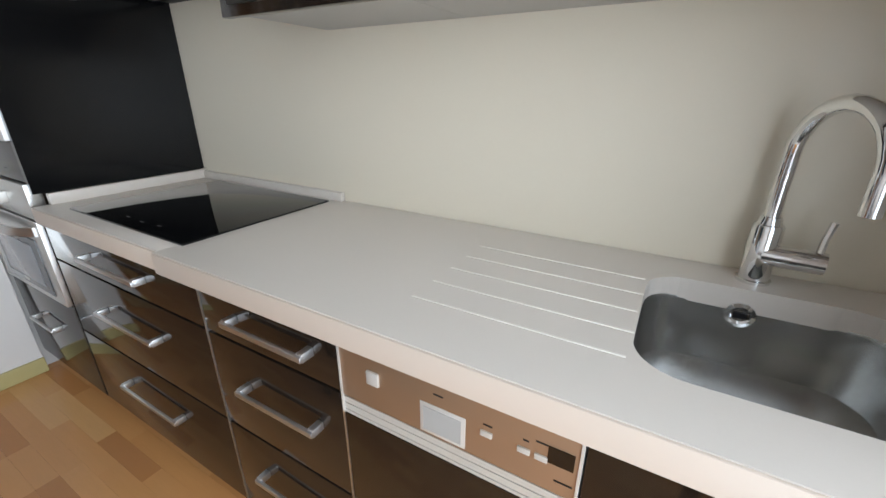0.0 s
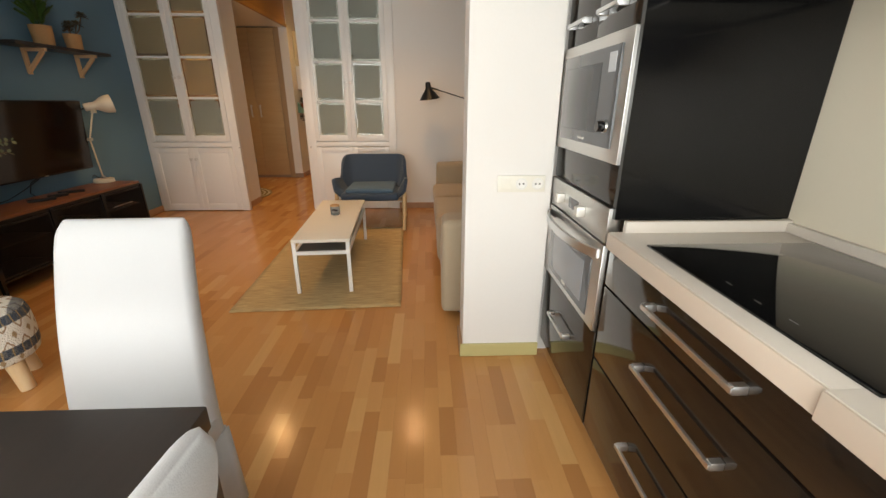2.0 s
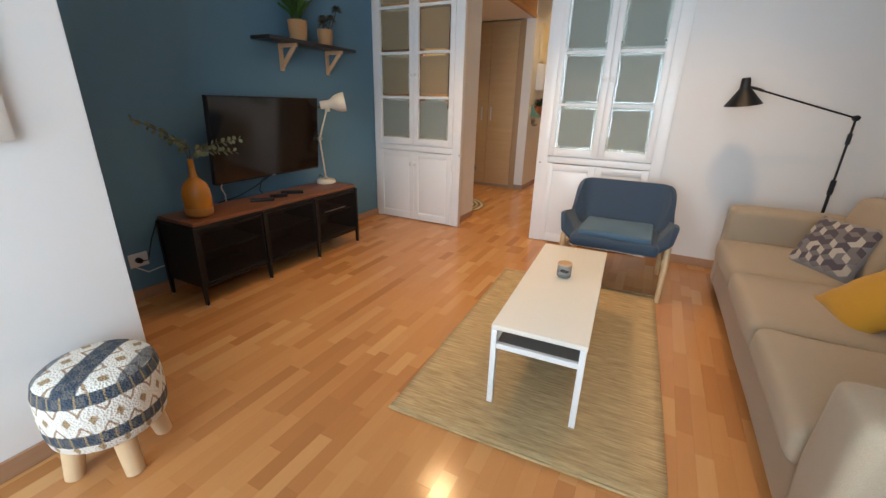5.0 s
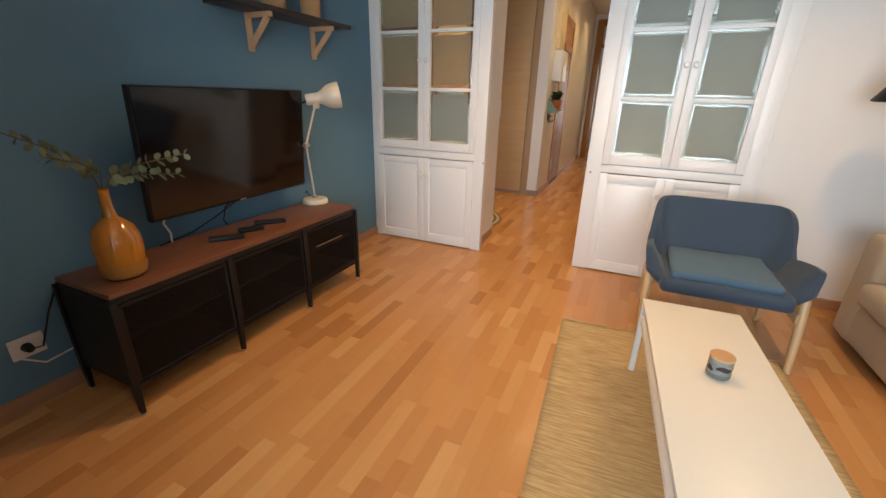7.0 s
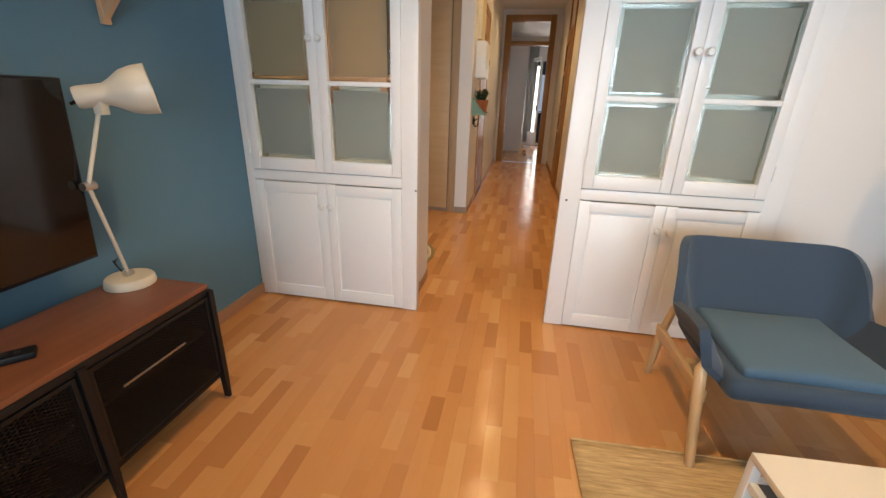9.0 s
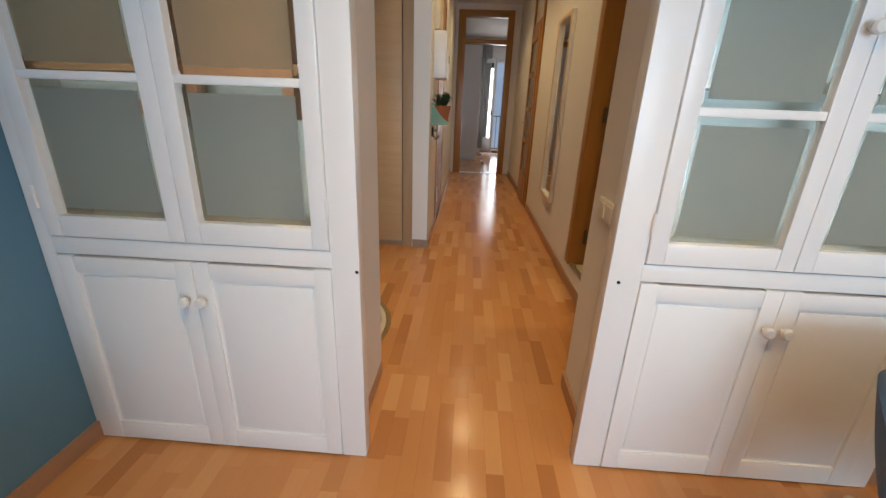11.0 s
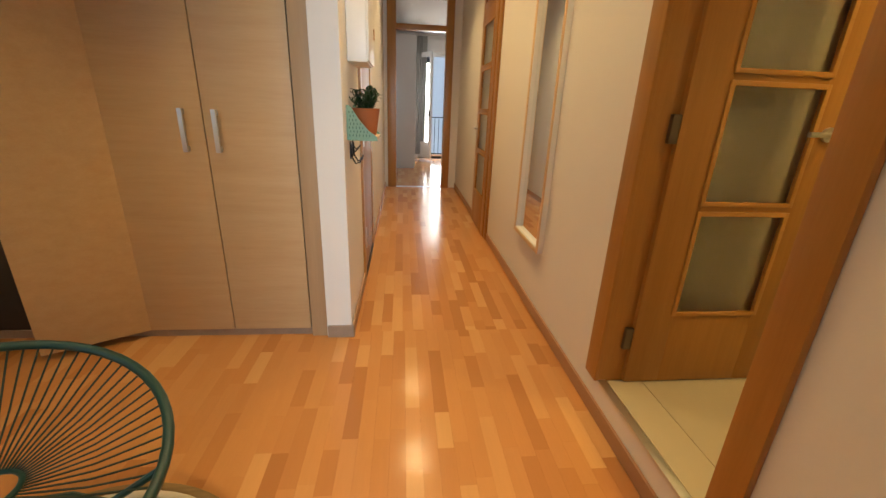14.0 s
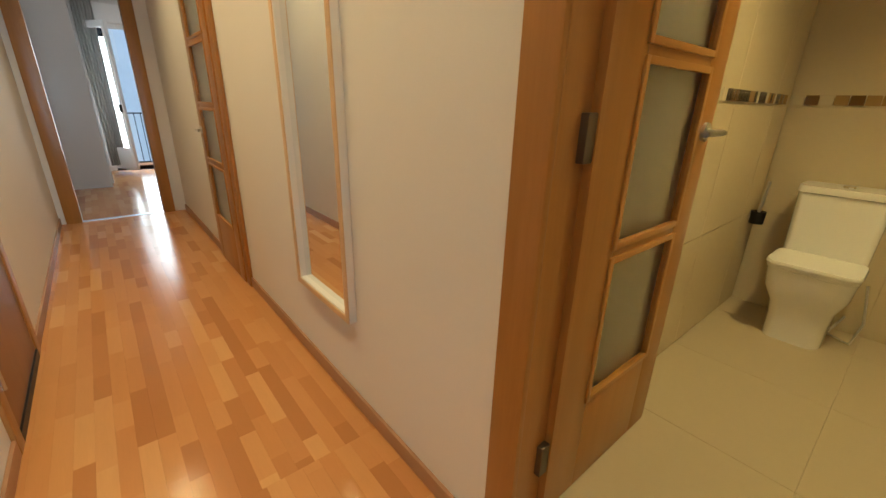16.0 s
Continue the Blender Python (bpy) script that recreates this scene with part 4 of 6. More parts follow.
def rug_material(name, c1, c2, c3):
    m, t, p = nodes_of(name)
    v = coords(t, (1, 1, 1))
    va = coords(t, (110, 7, 1))
    n1, n2, n3 = noise_of(t, va, 1.0, 4, 0.7), noise_of(t, coords(t, (9, 2.2, 1)), 1.0, 3), noise_of(t, v, 900, 2)
    col = ramp(t, n1, [(0.33, c1), (0.67, c2)])
    col = mix(t, maths(t, "MULTIPLY", n2, 0.5), col, c3)
    link(t, col, p.inputs["Base Color"])
    p.inputs["Roughness"].default_value = 0.95
    bump(t, p, n1, 0.5, 0.003)
    return m


RUG = rug_material("sage_weave", (0.30, 0.198, 0.085), (0.68, 0.50, 0.27), (0.47, 0.325, 0.150))
bm = bmesh.new()
nx, ny = 44, 28
grid = [[bm.verts.new((-0.895 + 1.79 * i / nx + 0.006 * noise.noise((0, j * 0.5, 3)), -0.55 + 1.10 * j / ny + 0.004 * noise.noise((i * 0.5, 0, 1)), 0.009 + 0.002 * noise.noise((i * 0.6, j * 0.6, 0)))) for j in range(ny + 1)] for i in range(nx + 1)]
for i in range(nx):
    for j in range(ny):
        bm.faces.new((grid[i][j], grid[i + 1][j], grid[i + 1][j + 1], grid[i][j + 1]))
pile = part("woven_field", bm, RUG, rug, smooth=60)
mod = pile.modifiers.new("thick", "SOLIDIFY")
mod.thickness, mod.offset = 0.007, -1
part("hem", tube([(0.895, -0.55, 0.006), (0.895, 0.55, 0.006)], 0.006), RUG, rug)
part("hem", tube([(-0.895, -0.55, 0.006), (-0.895, 0.55, 0.006)], 0.006), RUG, rug)

ct = thing("coffee_table", "white steel coffee table with lower shelf on the rug", "coffee table", pose(-4.245, -0.942, 0.011, 0, 0, 3.2))
part("tabletop", block(-0.593, 0.593, -0.195, 0.195, 0.372, 0.394, bevel=0.003), paint("cream_lacquer_top", (0.79, 0.745, 0.66), 0.33, 0.04, 60, 0.01, blotch=2.5), ct, "pale cream tabletop")
for sx in (-1, 1):
    for sy in (-1, 1):
        part("leg", block(sx * 0.585 - 0.0125, sx * 0.585 + 0.0125, sy * 0.18 - 0.0125, sy * 0.18 + 0.0125, 0, 0.373, bevel=0.002), TABLEWHITE, ct)
    part("rail", block(sx * 0.585 - 0.010, sx * 0.585 + 0.010, -0.17, 0.17, 0.285, 0.31, bevel=0.002), TABLEWHITE, ct)
for sy in (-1, 1):
    part("rail", block(-0.575, 0.575, sy * 0.18 - 0.010, sy * 0.18 + 0.010, 0.285, 0.31, bevel=0.002), TABLEWHITE, ct)
part("lower_shelf", block(-0.575, 0.575, -0.17, 0.17, 0.296, 0.304), paint("grey_shelf_paint", (0.16, 0.15, 0.14), 0.5), ct, "dark grey lower shelf")

cd = thing("candle_jar", "glass candle jar with patterned sleeve and wooden lid", "candle", pose(-4.315, -0.945, 0.4055) @ Matrix.Diagonal((1, 1, 0.84, 1)))
JAR = paint("smoky_jar_print", (0.30, 0.31, 0.30), 0.08, 0.5, 30, 0.0, blotch=30)
BAND = paint("dark_marbled_print", (0.07, 0.06, 0.06), 0.12, 0.9, 60, 0.0, blotch=45)
jar = part("jar", turned([(0.0, 0.0), (0.034, 0.0), (0.037, 0.006), (0.037, 0.078), (0.034, 0.082), (0.0, 0.082)]), JAR, cd, "grey glass jar")
part("glass_foot", turned([(0.0, -0.0005), (0.034, -0.0005), (0.0375, 0.006), (0.0375, 0.022), (0.0, 0.022)]), paint("thick_glass_foot", (0.16, 0.18, 0.18), 0.06, 0.3), jar, "thick grey glass foot")
for a0, a1, z0, z1 in ((-0.5, 0.9, 0.040, 0.060), (1.3, 2.6, 0.034, 0.058), (3.0, 4.4, 0.044, 0.066), (4.7, 5.6, 0.030, 0.052)):
    bm = bmesh.new()
    ups = []
    for k in range(13):
        a = a0 + (a1 - a0) * k / 12
        w_ = math.sin(math.pi * k / 12) ** 0.5
        zm, hz = (z0 + z1) / 2 + 0.003 * math.sin(k * 0.55 + a0), (z1 - z0) / 2 * w_ + 0.001
        ups.append([bm.verts.new((0.0376 * math.cos(a), 0.0376 * math.sin(a), zz)) for zz in (zm - hz, zm + hz)])
    for p, q in zip(ups, ups[1:]):
        bm.faces.new((p[0], q[0], q[1], p[1]))
    part("printed_patch", bm, BAND, jar, "dark marbled patch")
part("lid", turned([(0.0, 0.082), (0.037, 0.082), (0.038, 0.085), (0.038, 0.091), (0.036, 0.094), (0.0, 0.094)]), wood("lid_wood", (0.50, 0.27, 0.12), (0.58, 0.34, 0.16), 0.5, 0), cd, "round wooden lid")


def cushion(w, d, h, n=14, puff=2.4, droop=0.0, seed=0):
    """A stuffed cushion: w by d, h thick, seams pinched at the rim."""
    bm = bmesh.new()
    bmesh.ops.create_grid(bm, x_segments=n, y_segments=n, size=0.5)
    top = list(bm.verts)
    got = bmesh.ops.duplicate(bm, geom=list(bm.verts) + list(bm.edges) + list(bm.faces))
    low = [v for v in got["geom"] if isinstance(v, bmesh.types.BMVert)]
    for vs, s in ((top, 1), (low, -1)):
        for v in vs:
            u, q = abs(v.co.x) * 2, abs(v.co.y) * 2
            k = ((1 - u ** puff) * (1 - q ** puff)) ** 0.45 if u < 1 and q < 1 else 0
            pull = 1 - 0.05 * (q * q if u > 0.99 else u * u if q > 0.99 else 0)
            v.co = Vector((v.co.x * w * (0.94 + 0.06 * max(u, q) ** 6 * q ** 2), v.co.y * d * (0.94 + 0.06 * u ** 2 * max(u, q) ** 6), s * h / 2 * k + 0.006 * noise.noise((v.co.x * 5 + seed, v.co.y * 5, s))))
    bmesh.ops.remove_doubles(bm, verts=bm.verts, dist=0.004)
    bmesh.ops.recalc_face_normals(bm, faces=bm.faces)
    return bm


def pillow_block(x0, x1, y0, y1, z0, z1, r=0.05, crown=0.02, seed=0):
    """An upholstered block with soft edges and a crowned top."""
    bm = block(x0, x1, y0, y1, z0, z1, bevel=r, seg=4)
    bmesh.ops.subdivide_edges(bm, edges=[e for e in bm.edges if e.calc_length() > 0.18], cuts=5, use_grid_fill=True)
    cx, cy, cz = (x0 + x1) / 2, (y0 + y1) / 2, (z0 + z1) / 2
    for v in bm.verts:
        u, w = (v.co.x - cx) / (x1 - x0) * 2, (v.co.y - cy) / (y1 - y0) * 2
        if v.co.z > cz:
            v.co.z += crown * max(0, 1 - u * u) * max(0, 1 - w * w)
        v.co += 0.008 * noise.noise_vector((v.co.x * 4 + seed, v.co.y * 4, v.co.z * 4))
    return bm


sofa = thing("sofa", "beige fabric three-seat sofa with rounded arms and loose cushions", "sofa", pose(0, 0, 0))
sx0, sx1, sy0, sy1 = -5.76, -3.27, -0.10, 0.83
part("base", pillow_block(sx0 + 0.10, sx1 - 0.10, sy0 + 0.03, sy1 - 0.1, 0.05, 0.31, 0.03, 0.0), SOFA, sofa)
part("arm", pillow_block(sx1 - 0.22, sx1, sy0, sy1 - 0.04, 0.04, 0.635, 0.045, 0.012, 3), SOFA, sofa, "rounded arm")
part("arm", pillow_block(sx0, sx0 + 0.20, sy0 + 0.02, sy1 - 0.04, 0.04, 0.640, 0.045, 0.012, 4), SOFA, sofa, "rounded arm")
part("back", pillow_block(sx0 + 0.1, sx1 - 0.1, sy1 - 0.24, sy1, 0.05, 0.70, 0.06, 0.01, 5), SOFA, sofa)
ws = (sx1 - 0.22 - (sx0 + 0.20)) / 3
for k in range(3):
    x0, x1 = sx0 + 0.20 + k * ws + 0.003, sx0 + 0.20 + (k + 1) * ws - 0.003
    part("seat_cushion", pillow_block(x0, x1, sy0 - 0.02, sy1 - 0.20, 0.285, 0.425, 0.055, 0.035, 7 + 3 * k), SOFA, sofa, smooth=60)
    part("back_cushion", placed(pillow_block(-ws / 2 + 0.008, ws / 2 - 0.008, -0.095, 0.095, 0, 0.40 + 0.02 * (k % 2), 0.08, 0.025, 9 + 5 * k), pose((x0 + x1) / 2, sy1 - 0.31, 0.42, -15, 2 * (k - 1), 0)), SOFA, sofa, smooth=60)
for fx in (sx0 + 0.1, sx1 - 0.1):
    for fy in (sy0 + 0.12, sy1 - 0.12):
        part("foot", bar((fx, fy, 0), (fx, fy, 0.055), 0.02, 0.025), DARKTABLE, sofa)

PATCH = fabric("grey_lozenge_linen", (0.30, 0.27, 0.25), (0.24, 0.21, 0.20), 500)
PTONES = [fabric("lozenge_tone_%s" % k, c, shade(c, 0.85), 500) for k, c in (("dark", (0.085, 0.070, 0.082)), ("mid", (0.19, 0.165, 0.165)), ("light", (0.50, 0.44, 0.37)))]


def lozenges(cover, w, h, tone, parent):
    """Rhombic patches of one tone of a tumbling-block print, laid on the cover's front."""
    rng = random.Random(3)
    bm = bmesh.new()
    a = 0.036
    def height(px, py):
        u, q = min(0.999, abs(px / w) * 2), min(0.999, abs(py / w) * 2)
        return h / 2 * ((1 - u ** 2.4) * (1 - q ** 2.4)) ** 0.45 + 0.0045
    for i in range(-9, 10):
        for j in range(-9, 10):
            cx, cy = i * a * math.sqrt(3) + (j % 2) * a * math.sqrt(3) / 2, j * a * 1.5
            for k in range(3):
                t = rng.choice((k, k, k, (k + 1) % 3))
                if t != tone:
                    continue
                ang = [radians(90 + 120 * k + d) for d in (0, 60, 120)]
                q = [(cx, cy)] + [(cx + a * math.cos(x), cy + a * math.sin(x)) for x in ang]
                if all(abs(px) < w * 0.455 and abs(py) < w * 0.455 for px, py in q):
                    bm.faces.new([bm.verts.new((px, py, height(px, py))) for px, py in q])
    return bm


for name, label, mat, m, w, hh in (
        ("throw_pillow", "grey diamond-patterned square pillow leaning on the sofa back", PATCH, pose(-5.10, 0.36, 0.565, 58, 0, 38), 0.345, 0.12),
        ("throw_pillow", "mustard yellow square pillow on the sofa seat", MUSTARD, pose(-4.40, 0.29, 0.52, 50, 6, 24) @ pose(0, 0, 0, 0, 0, -16), 0.285, 0.12),
        ("throw_pillow", "grey diamond-patterned square pillow by the sofa arm", PATCH, pose(-3.80, 0.36, 0.56, 60, 0, -8), 0.39, 0.12)):
    ob = thing(name, label, "pillow", m, "sofa pillows")
    cv = part("cover", cushion(w, w, hh), mat, ob, smooth=60)
    if mat is PATCH:
        for tone in range(3):
            tagged(part("print_tone", lozenges(cv, w, hh, tone, ob), PTONES[tone], cv, smooth=60), kind="stuff")

# television bench
tb = thing("television_bench", "black metal mesh television bench with walnut top", "tv bench", pose(-4.35, -3.195, 0))
bl, bd, bh = 0.756, 0.183, 0.552
part("top", block(-bl, bl, -bd, bd, bh - 0.02, bh, bevel=0.002), WALNUT, tb, "reddish walnut top")
part("top_edge", block(-bl - 0.002, bl + 0.002, -bd - 0.002, bd + 0.002, bh - 0.045, bh - 0.021, bevel=0.002), BLACKMETAL, tb)
part("bottom_panel", block(-bl, bl, -bd, bd, 0.125, 0.14), BLACKMETAL, tb)
part("shelf_lip", block(-0.600, -0.350, bd + 0.002, bd + 0.007, 0.379, 0.385, bevel=0.001), STEEL, tb, "thin bright metal strip")
part("back_panel", block(-bl, bl, -bd, -bd + 0.006, 0.14, bh - 0.045), BLACKMETAL, tb)
for px in (-bl, -bl / 3, bl / 3, bl):
    for py in (-bd, bd):
        part("leg", prism([(px - 0.012, bh - 0.03), (px + 0.012, bh - 0.03), (px + 0.012, 0.12), (px + 0.007, 0.010), (px - 0.007, 0.010), (px - 0.012, 0.12)], py - 0.012, py + 0.012), BLACKMETAL, tb)
        part("foot_cap", bar((px, py, 0.0), (px, py, 0.012), 0.009, 0.009, seg=12), STEEL, tb, "small steel foot")
for px in (-bl, bl):
    part("side_panel", block(px - 0.003, px + 0.003, -bd + 0.01, bd - 0.01, 0.14, bh - 0.045), BLACKMETAL, tb)
for px in (-bl / 3, bl / 3):
    part("divider", block(px - 0.003, px + 0.003, -bd + 0.01, bd - 0.01, 0.14, bh - 0.045), BLACKMETAL, tb)


def mesh_sheet(x0, x1, y, z0, z1, step=0.011, w=0.0026):
    """An expanded-metal sheet of crossing slanted strips."""
    bm = bmesh.new()
    def strip(ax, az, bx, bz):
        d = Vector((bx - ax, 0, bz - az))
        if d.length < 1e-4:
            return
        n = Vector((-d.z, 0, d.x)).normalized() * w / 2
        a, b = Vector((ax, y, az)), Vector((bx, y, bz))
        bm.faces.new([bm.verts.new(q) for q in (a - n, a + n, b + n, b - n)])
    W, H = x1 - x0, z1 - z0
    k = -H * 2
    while k < W:
        a = max(0, k)
        b = min(W, k + 2 * H)
        if b > a:
            strip(x0 + a, z0 + (a - k) / 2, x0 + b, z0 + (b - k) / 2)
            strip(x0 + a, z1 - (a - k) / 2, x0 + b, z1 - (b - k) / 2)
        k += step * 2
    return bm


for k in range(3):
    x0 = -bl + k * bl * 2 / 3 + 0.016
    x1 = x0 + bl * 2 / 3 - 0.032
    bm = bmesh.new()
    cube(bm, x0, x0 + 0.014, bd - 0.008, bd + 0.004, 0.148, bh - 0.05, 0.001)
    cube(bm, x1 - 0.014, x1, bd - 0.008, bd + 0.004, 0.148, bh - 0.05, 0.001)
    cube(bm, x0, x1, bd - 0.007, bd + 0.003, 0.148, 0.162, 0.001)
    cube(bm, x0, x1, bd - 0.007, bd + 0.003, bh - 0.064, bh - 0.05, 0.001)
    dr = part("mesh_door", bm, BLACKMETAL, tb)
    part("mesh", mesh_sheet(x0 + 0.012, x1 - 0.012, bd - 0.002, 0.160, bh - 0.062), BLACKMETAL, dr, "black expanded-metal mesh", smooth=0)
    part("shelf", block(x0, x1, -bd + 0.01, bd - 0.03, 0.335, 0.345), BLACKMETAL, tb)

tv = thing("television", "flat black wall-mounted television above the bench", "television", pose(-4.437, -3.238, 0.995, -4.5, 0, 1.4) @ Matrix.Diagonal((0.945, 1, 0.925, 1)))
SCREEN = paint("dark_tv_screen", (0.005, 0.005, 0.006), 0.09, 0.05, 30, 0.0, spread=0.01)
part("cabinet", block(-0.53, 0.53, -0.035, 0.0, -0.315, 0.315, bevel=0.004), BLACKMETAL, tv)
part("screen", block(-0.522, 0.522, 0.0005, 0.003, -0.300, 0.308), SCREEN, tv, "glossy dark screen")
part("printed_mark", block(-0.02, 0.02, 0.0006, 0.0022, -0.311, -0.305), SILV, tv)
part("mount", block(-0.12, 0.12, -0.212, -0.034, -0.12, 0.12), BLACKMETAL, tv, "black wall bracket")

# armchair
ac = thing("armchair", "blue-grey shell armchair with wooden legs and seat pad", "armchair", pose(-5.46, -0.778, 0))


def smoothstep(e0, e1, x):
    k = max(0.0, min(1.0, (x - e0) / (e1 - e0)))
    return k * k * (3 - 2 * k)


def shell(n=120, rows_n=14):
    """A moulded tub: a high rounded back running into low forward arms. Front faces +x."""
    hw, back, front, r = 0.325, -0.235, 0.25, 0.10
    path = []
    arm, cor, bk = front - (back + r), r * math.pi / 2, 2 * (hw - r)
    total = 2 * arm + 2 * cor + bk
    for i in range(n + 1):
        d = total * i / n
        side = -1
        if d > total / 2:
            d, side = total - d, 1
        if d < arm:
            p, nrm = (front - d, hw), (0.0, 1.0)
        elif d < arm + cor:
            a = (d - arm) / r
            p, nrm = (back + r - r * math.sin(a), hw - r + r * math.cos(a)), (-math.sin(a), math.cos(a))
        else:
            p, nrm = (back, hw - r - (d - arm - cor)), (-1.0, 0.0)
        path.append((p[0], side * p[1], nrm[0], side * nrm[1], d))
    bm = bmesh.new()
    grid = []
    for j in range(rows_n + 1):
        v = j / rows_n
        row = []
        for x, y, nx, ny, d in path:
            u = max(0.0, min(1.0, (d - arm + 0.03) / 0.12))
            rise = math.sqrt(u * (2.0 - u))
            edge = smoothstep(-0.03, 0.075, d)
            top = 0.385 + 0.145 * edge + 0.195 * rise - 0.05 * smoothstep(arm * 0.25, arm * 1.05, d) * (1.0 - rise)
            z = 0.325 + (top - 0.325) * v
            flare = smoothstep(0.62, 1.0, v) * (1.0 - smoothstep(0.0, arm * 0.95, d))
            out = (0.032 - 0.020 * rise) * v ** 1.3 - 0.085 * (1 - v) ** 2.2 + 0.022 * flare * edge
            lean = -0.055 * v * v * rise
            row.append(bm.verts.new((x + nx * out + lean + 0.03 * flare * edge, y + ny * out, z)))
        grid.append(row)
    for a, b in zip(grid, grid[1:]):
        for i in range(n):
            bm.faces.new((a[i], a[i + 1], b[i + 1], b[i]))
    bmesh.ops.recalc_face_normals(bm, faces=bm.faces)
    return bm


sh = part("shell", shell(), NAVY, ac, smooth=80)
mod = sh.modifiers.new("thick", "SOLIDIFY")
mod.thickness, mod.offset = 0.034, 0
mod = sh.modifiers.new("round", "BEVEL")
mod.width, mod.segments, mod.limit_method = 0.016, 4, "ANGLE"
part("seat", pillow_block(-0.21, 0.31, -0.300, 0.300, 0.315, 0.395, 0.038, 0.006), NAVY, ac, smooth=60)
part("seat_pad", pillow_block(-0.19, 0.275, -0.245, 0.245, 0.388, 0.432, 0.021, 0.020, 5), NAVYPAD, ac, "blue seat pad", smooth=60)
LEGW = wood("ash_leg", (0.56, 0.36, 0.18), (0.64, 0.43, 0.23), 0.45, 2)
for sy in (-1, 1):
    part("front_leg", tube([(0.31, sy * 0.345, 0), (0.245, sy * 0.352, 0.25), (0.215, sy * 0.352, 0.37), (0.208, sy * 0.345, 0.395)], [0.016, 0.021, 0.021, 0.012], 14), LEGW, ac)
    part("back_leg", tube([(-0.27, sy * 0.338, 0), (-0.235, sy * 0.332, 0.25), (-0.215, sy * 0.31, 0.40)], [0.015, 0.020, 0.015], 14), LEGW, ac)
    part("side_rail", placed(block(-0.265, 0.25, -0.011, 0.011, -0.024, 0.024, bevel=0.003), pose(0, sy * 0.338, 0.265, 0, -2, 0)), LEGW, ac)
part("cross_rail", block(0.03, 0.075, -0.33, 0.33, 0.265, 0.295, bevel=0.003), LEGW, ac)

# dining corner
dt = thing("dining_table", "black-brown dining table with thick rectangular top", "dining table", pose(-0.98, -1.03, 0))
part("tabletop", block(-0.68, 0.68, -0.44, 0.44, 0.70, 0.75, bevel=0.003), DARKTABLE, dt)
for sx in (-1, 1):
    for sy in (-1, 1):
        part("leg", block(sx * 0.64 - 0.035, sx * 0.64 + 0.035, sy * 0.40 - 0.035, sy * 0.40 + 0.035, 0, 0.70, bevel=0.003), DARKTABLE, dt)


def dining_chair(m, label):
    """A covered chair with a long sloping back; front faces +x."""
    c = thing("dining_chair", label, "dining chair", m, "covered dining chairs")
    bm = bmesh.new()
    rows = []
    n = 20
    for j in range(n + 1):
        v = j / 18 if j < 17 else 0.9444 + 0.0556 * math.sin((j - 17) / 3 * math.pi / 2)
        z = 0.36 + 0.63 * v
        lean = -0.20 - 0.02 * v - 0.10 * v * v
        half = 0.190 - 0.030 * v
        e = max(0.0, (v - 0.9) / 0.1)
        th = (0.066 - 0.010 * v) * math.sqrt(1.0 - 0.94 * e * e)
        row = []
        prof = [(-1, 0), (-0.97, 0.75), (-0.9, 1), (-0.45, 1.06), (0, 1.08), (0.45, 1.06), (0.9, 1), (0.97, 0.75), (1, 0), (0.97, -0.75), (0.9, -1), (0.45, -1), (0, -1), (-0.45, -1), (-0.9, -1), (-0.97, -0.75)]
        for a, b in prof:
            k = 1.0 - 0.07 * e ** 3
            row.append(bm.verts.new((lean + b * th / 2 + 0.003 * noise.noise((a * 2, z * 6, b)), a * half * k, z)))
        rows.append(row)
    for a, b in zip(rows, rows[1:]):
        for i in range(len(a)):
            bm.faces.new((a[i], a[(i + 1) % len(a)], b[(i + 1) % len(a)], b[i]))
    bm.faces.new(rows[0])
    bm.faces.new(rows[-1])
    bmesh.ops.recalc_face_normals(bm, faces=bm.faces)
    part("backrest", bm, CHAIRWHITE, c, smooth=60)
    part("seat", pillow_block(-0.22, 0.20, -0.19, 0.19, 0.37, 0.445, 0.025, 0.012), CHAIRWHITE, c)
    bm = bmesh.new()
    for k in range(4):
        a = [(-0.225, -0.188), (0.20, -0.188), (0.20, 0.188), (-0.225, 0.188)]
        (ax, ay), (bx, by) = a[k], a[(k + 1) % 4]
        m2 = 18
        pr = []
        for i in range(m2 + 1):
            u = i / m2
            wob = 0.006 * math.sin(u * 25 + k) 
            nx, ny = (by - ay), -(bx - ax)
            ln = math.hypot(nx, ny)
            pr.append((ax + (bx - ax) * u + nx / ln * wob, ay + (by - ay) * u + ny / ln * wob))
        top = [bm.verts.new((x, y, 0.39)) for x, y in pr]
        low = [bm.verts.new((x * 1.04, y * 1.04, 0.10)) for x, y in pr]
        for i in range(m2):
            bm.faces.new((top[i], top[i + 1], low[i + 1], low[i]))
    sk_ = part("skirt", bm, CHAIRWHITE, c, "hanging cover skirt", smooth=60)
    mod = sk_.modifiers.new("thick", "SOLIDIFY")
    mod.thickness = 0.004
    for px in (-0.18, 0.165):
        for py in (-0.155, 0.155):
            part("leg", block(px - 0.02, px + 0.02, py - 0.02, py + 0.02, 0, 0.38, bevel=0.003), DARKTABLE, c)
    return c


dining_chair(pose(-1.765, -0.955, 0, 0, 0, 2), "white fabric-covered dining chair pulled up to the table end")
dining_chair(pose(-1.225, -0.725, 0, 0, 0, -94), "white fabric-covered dining chair on the kitchen side of the table")

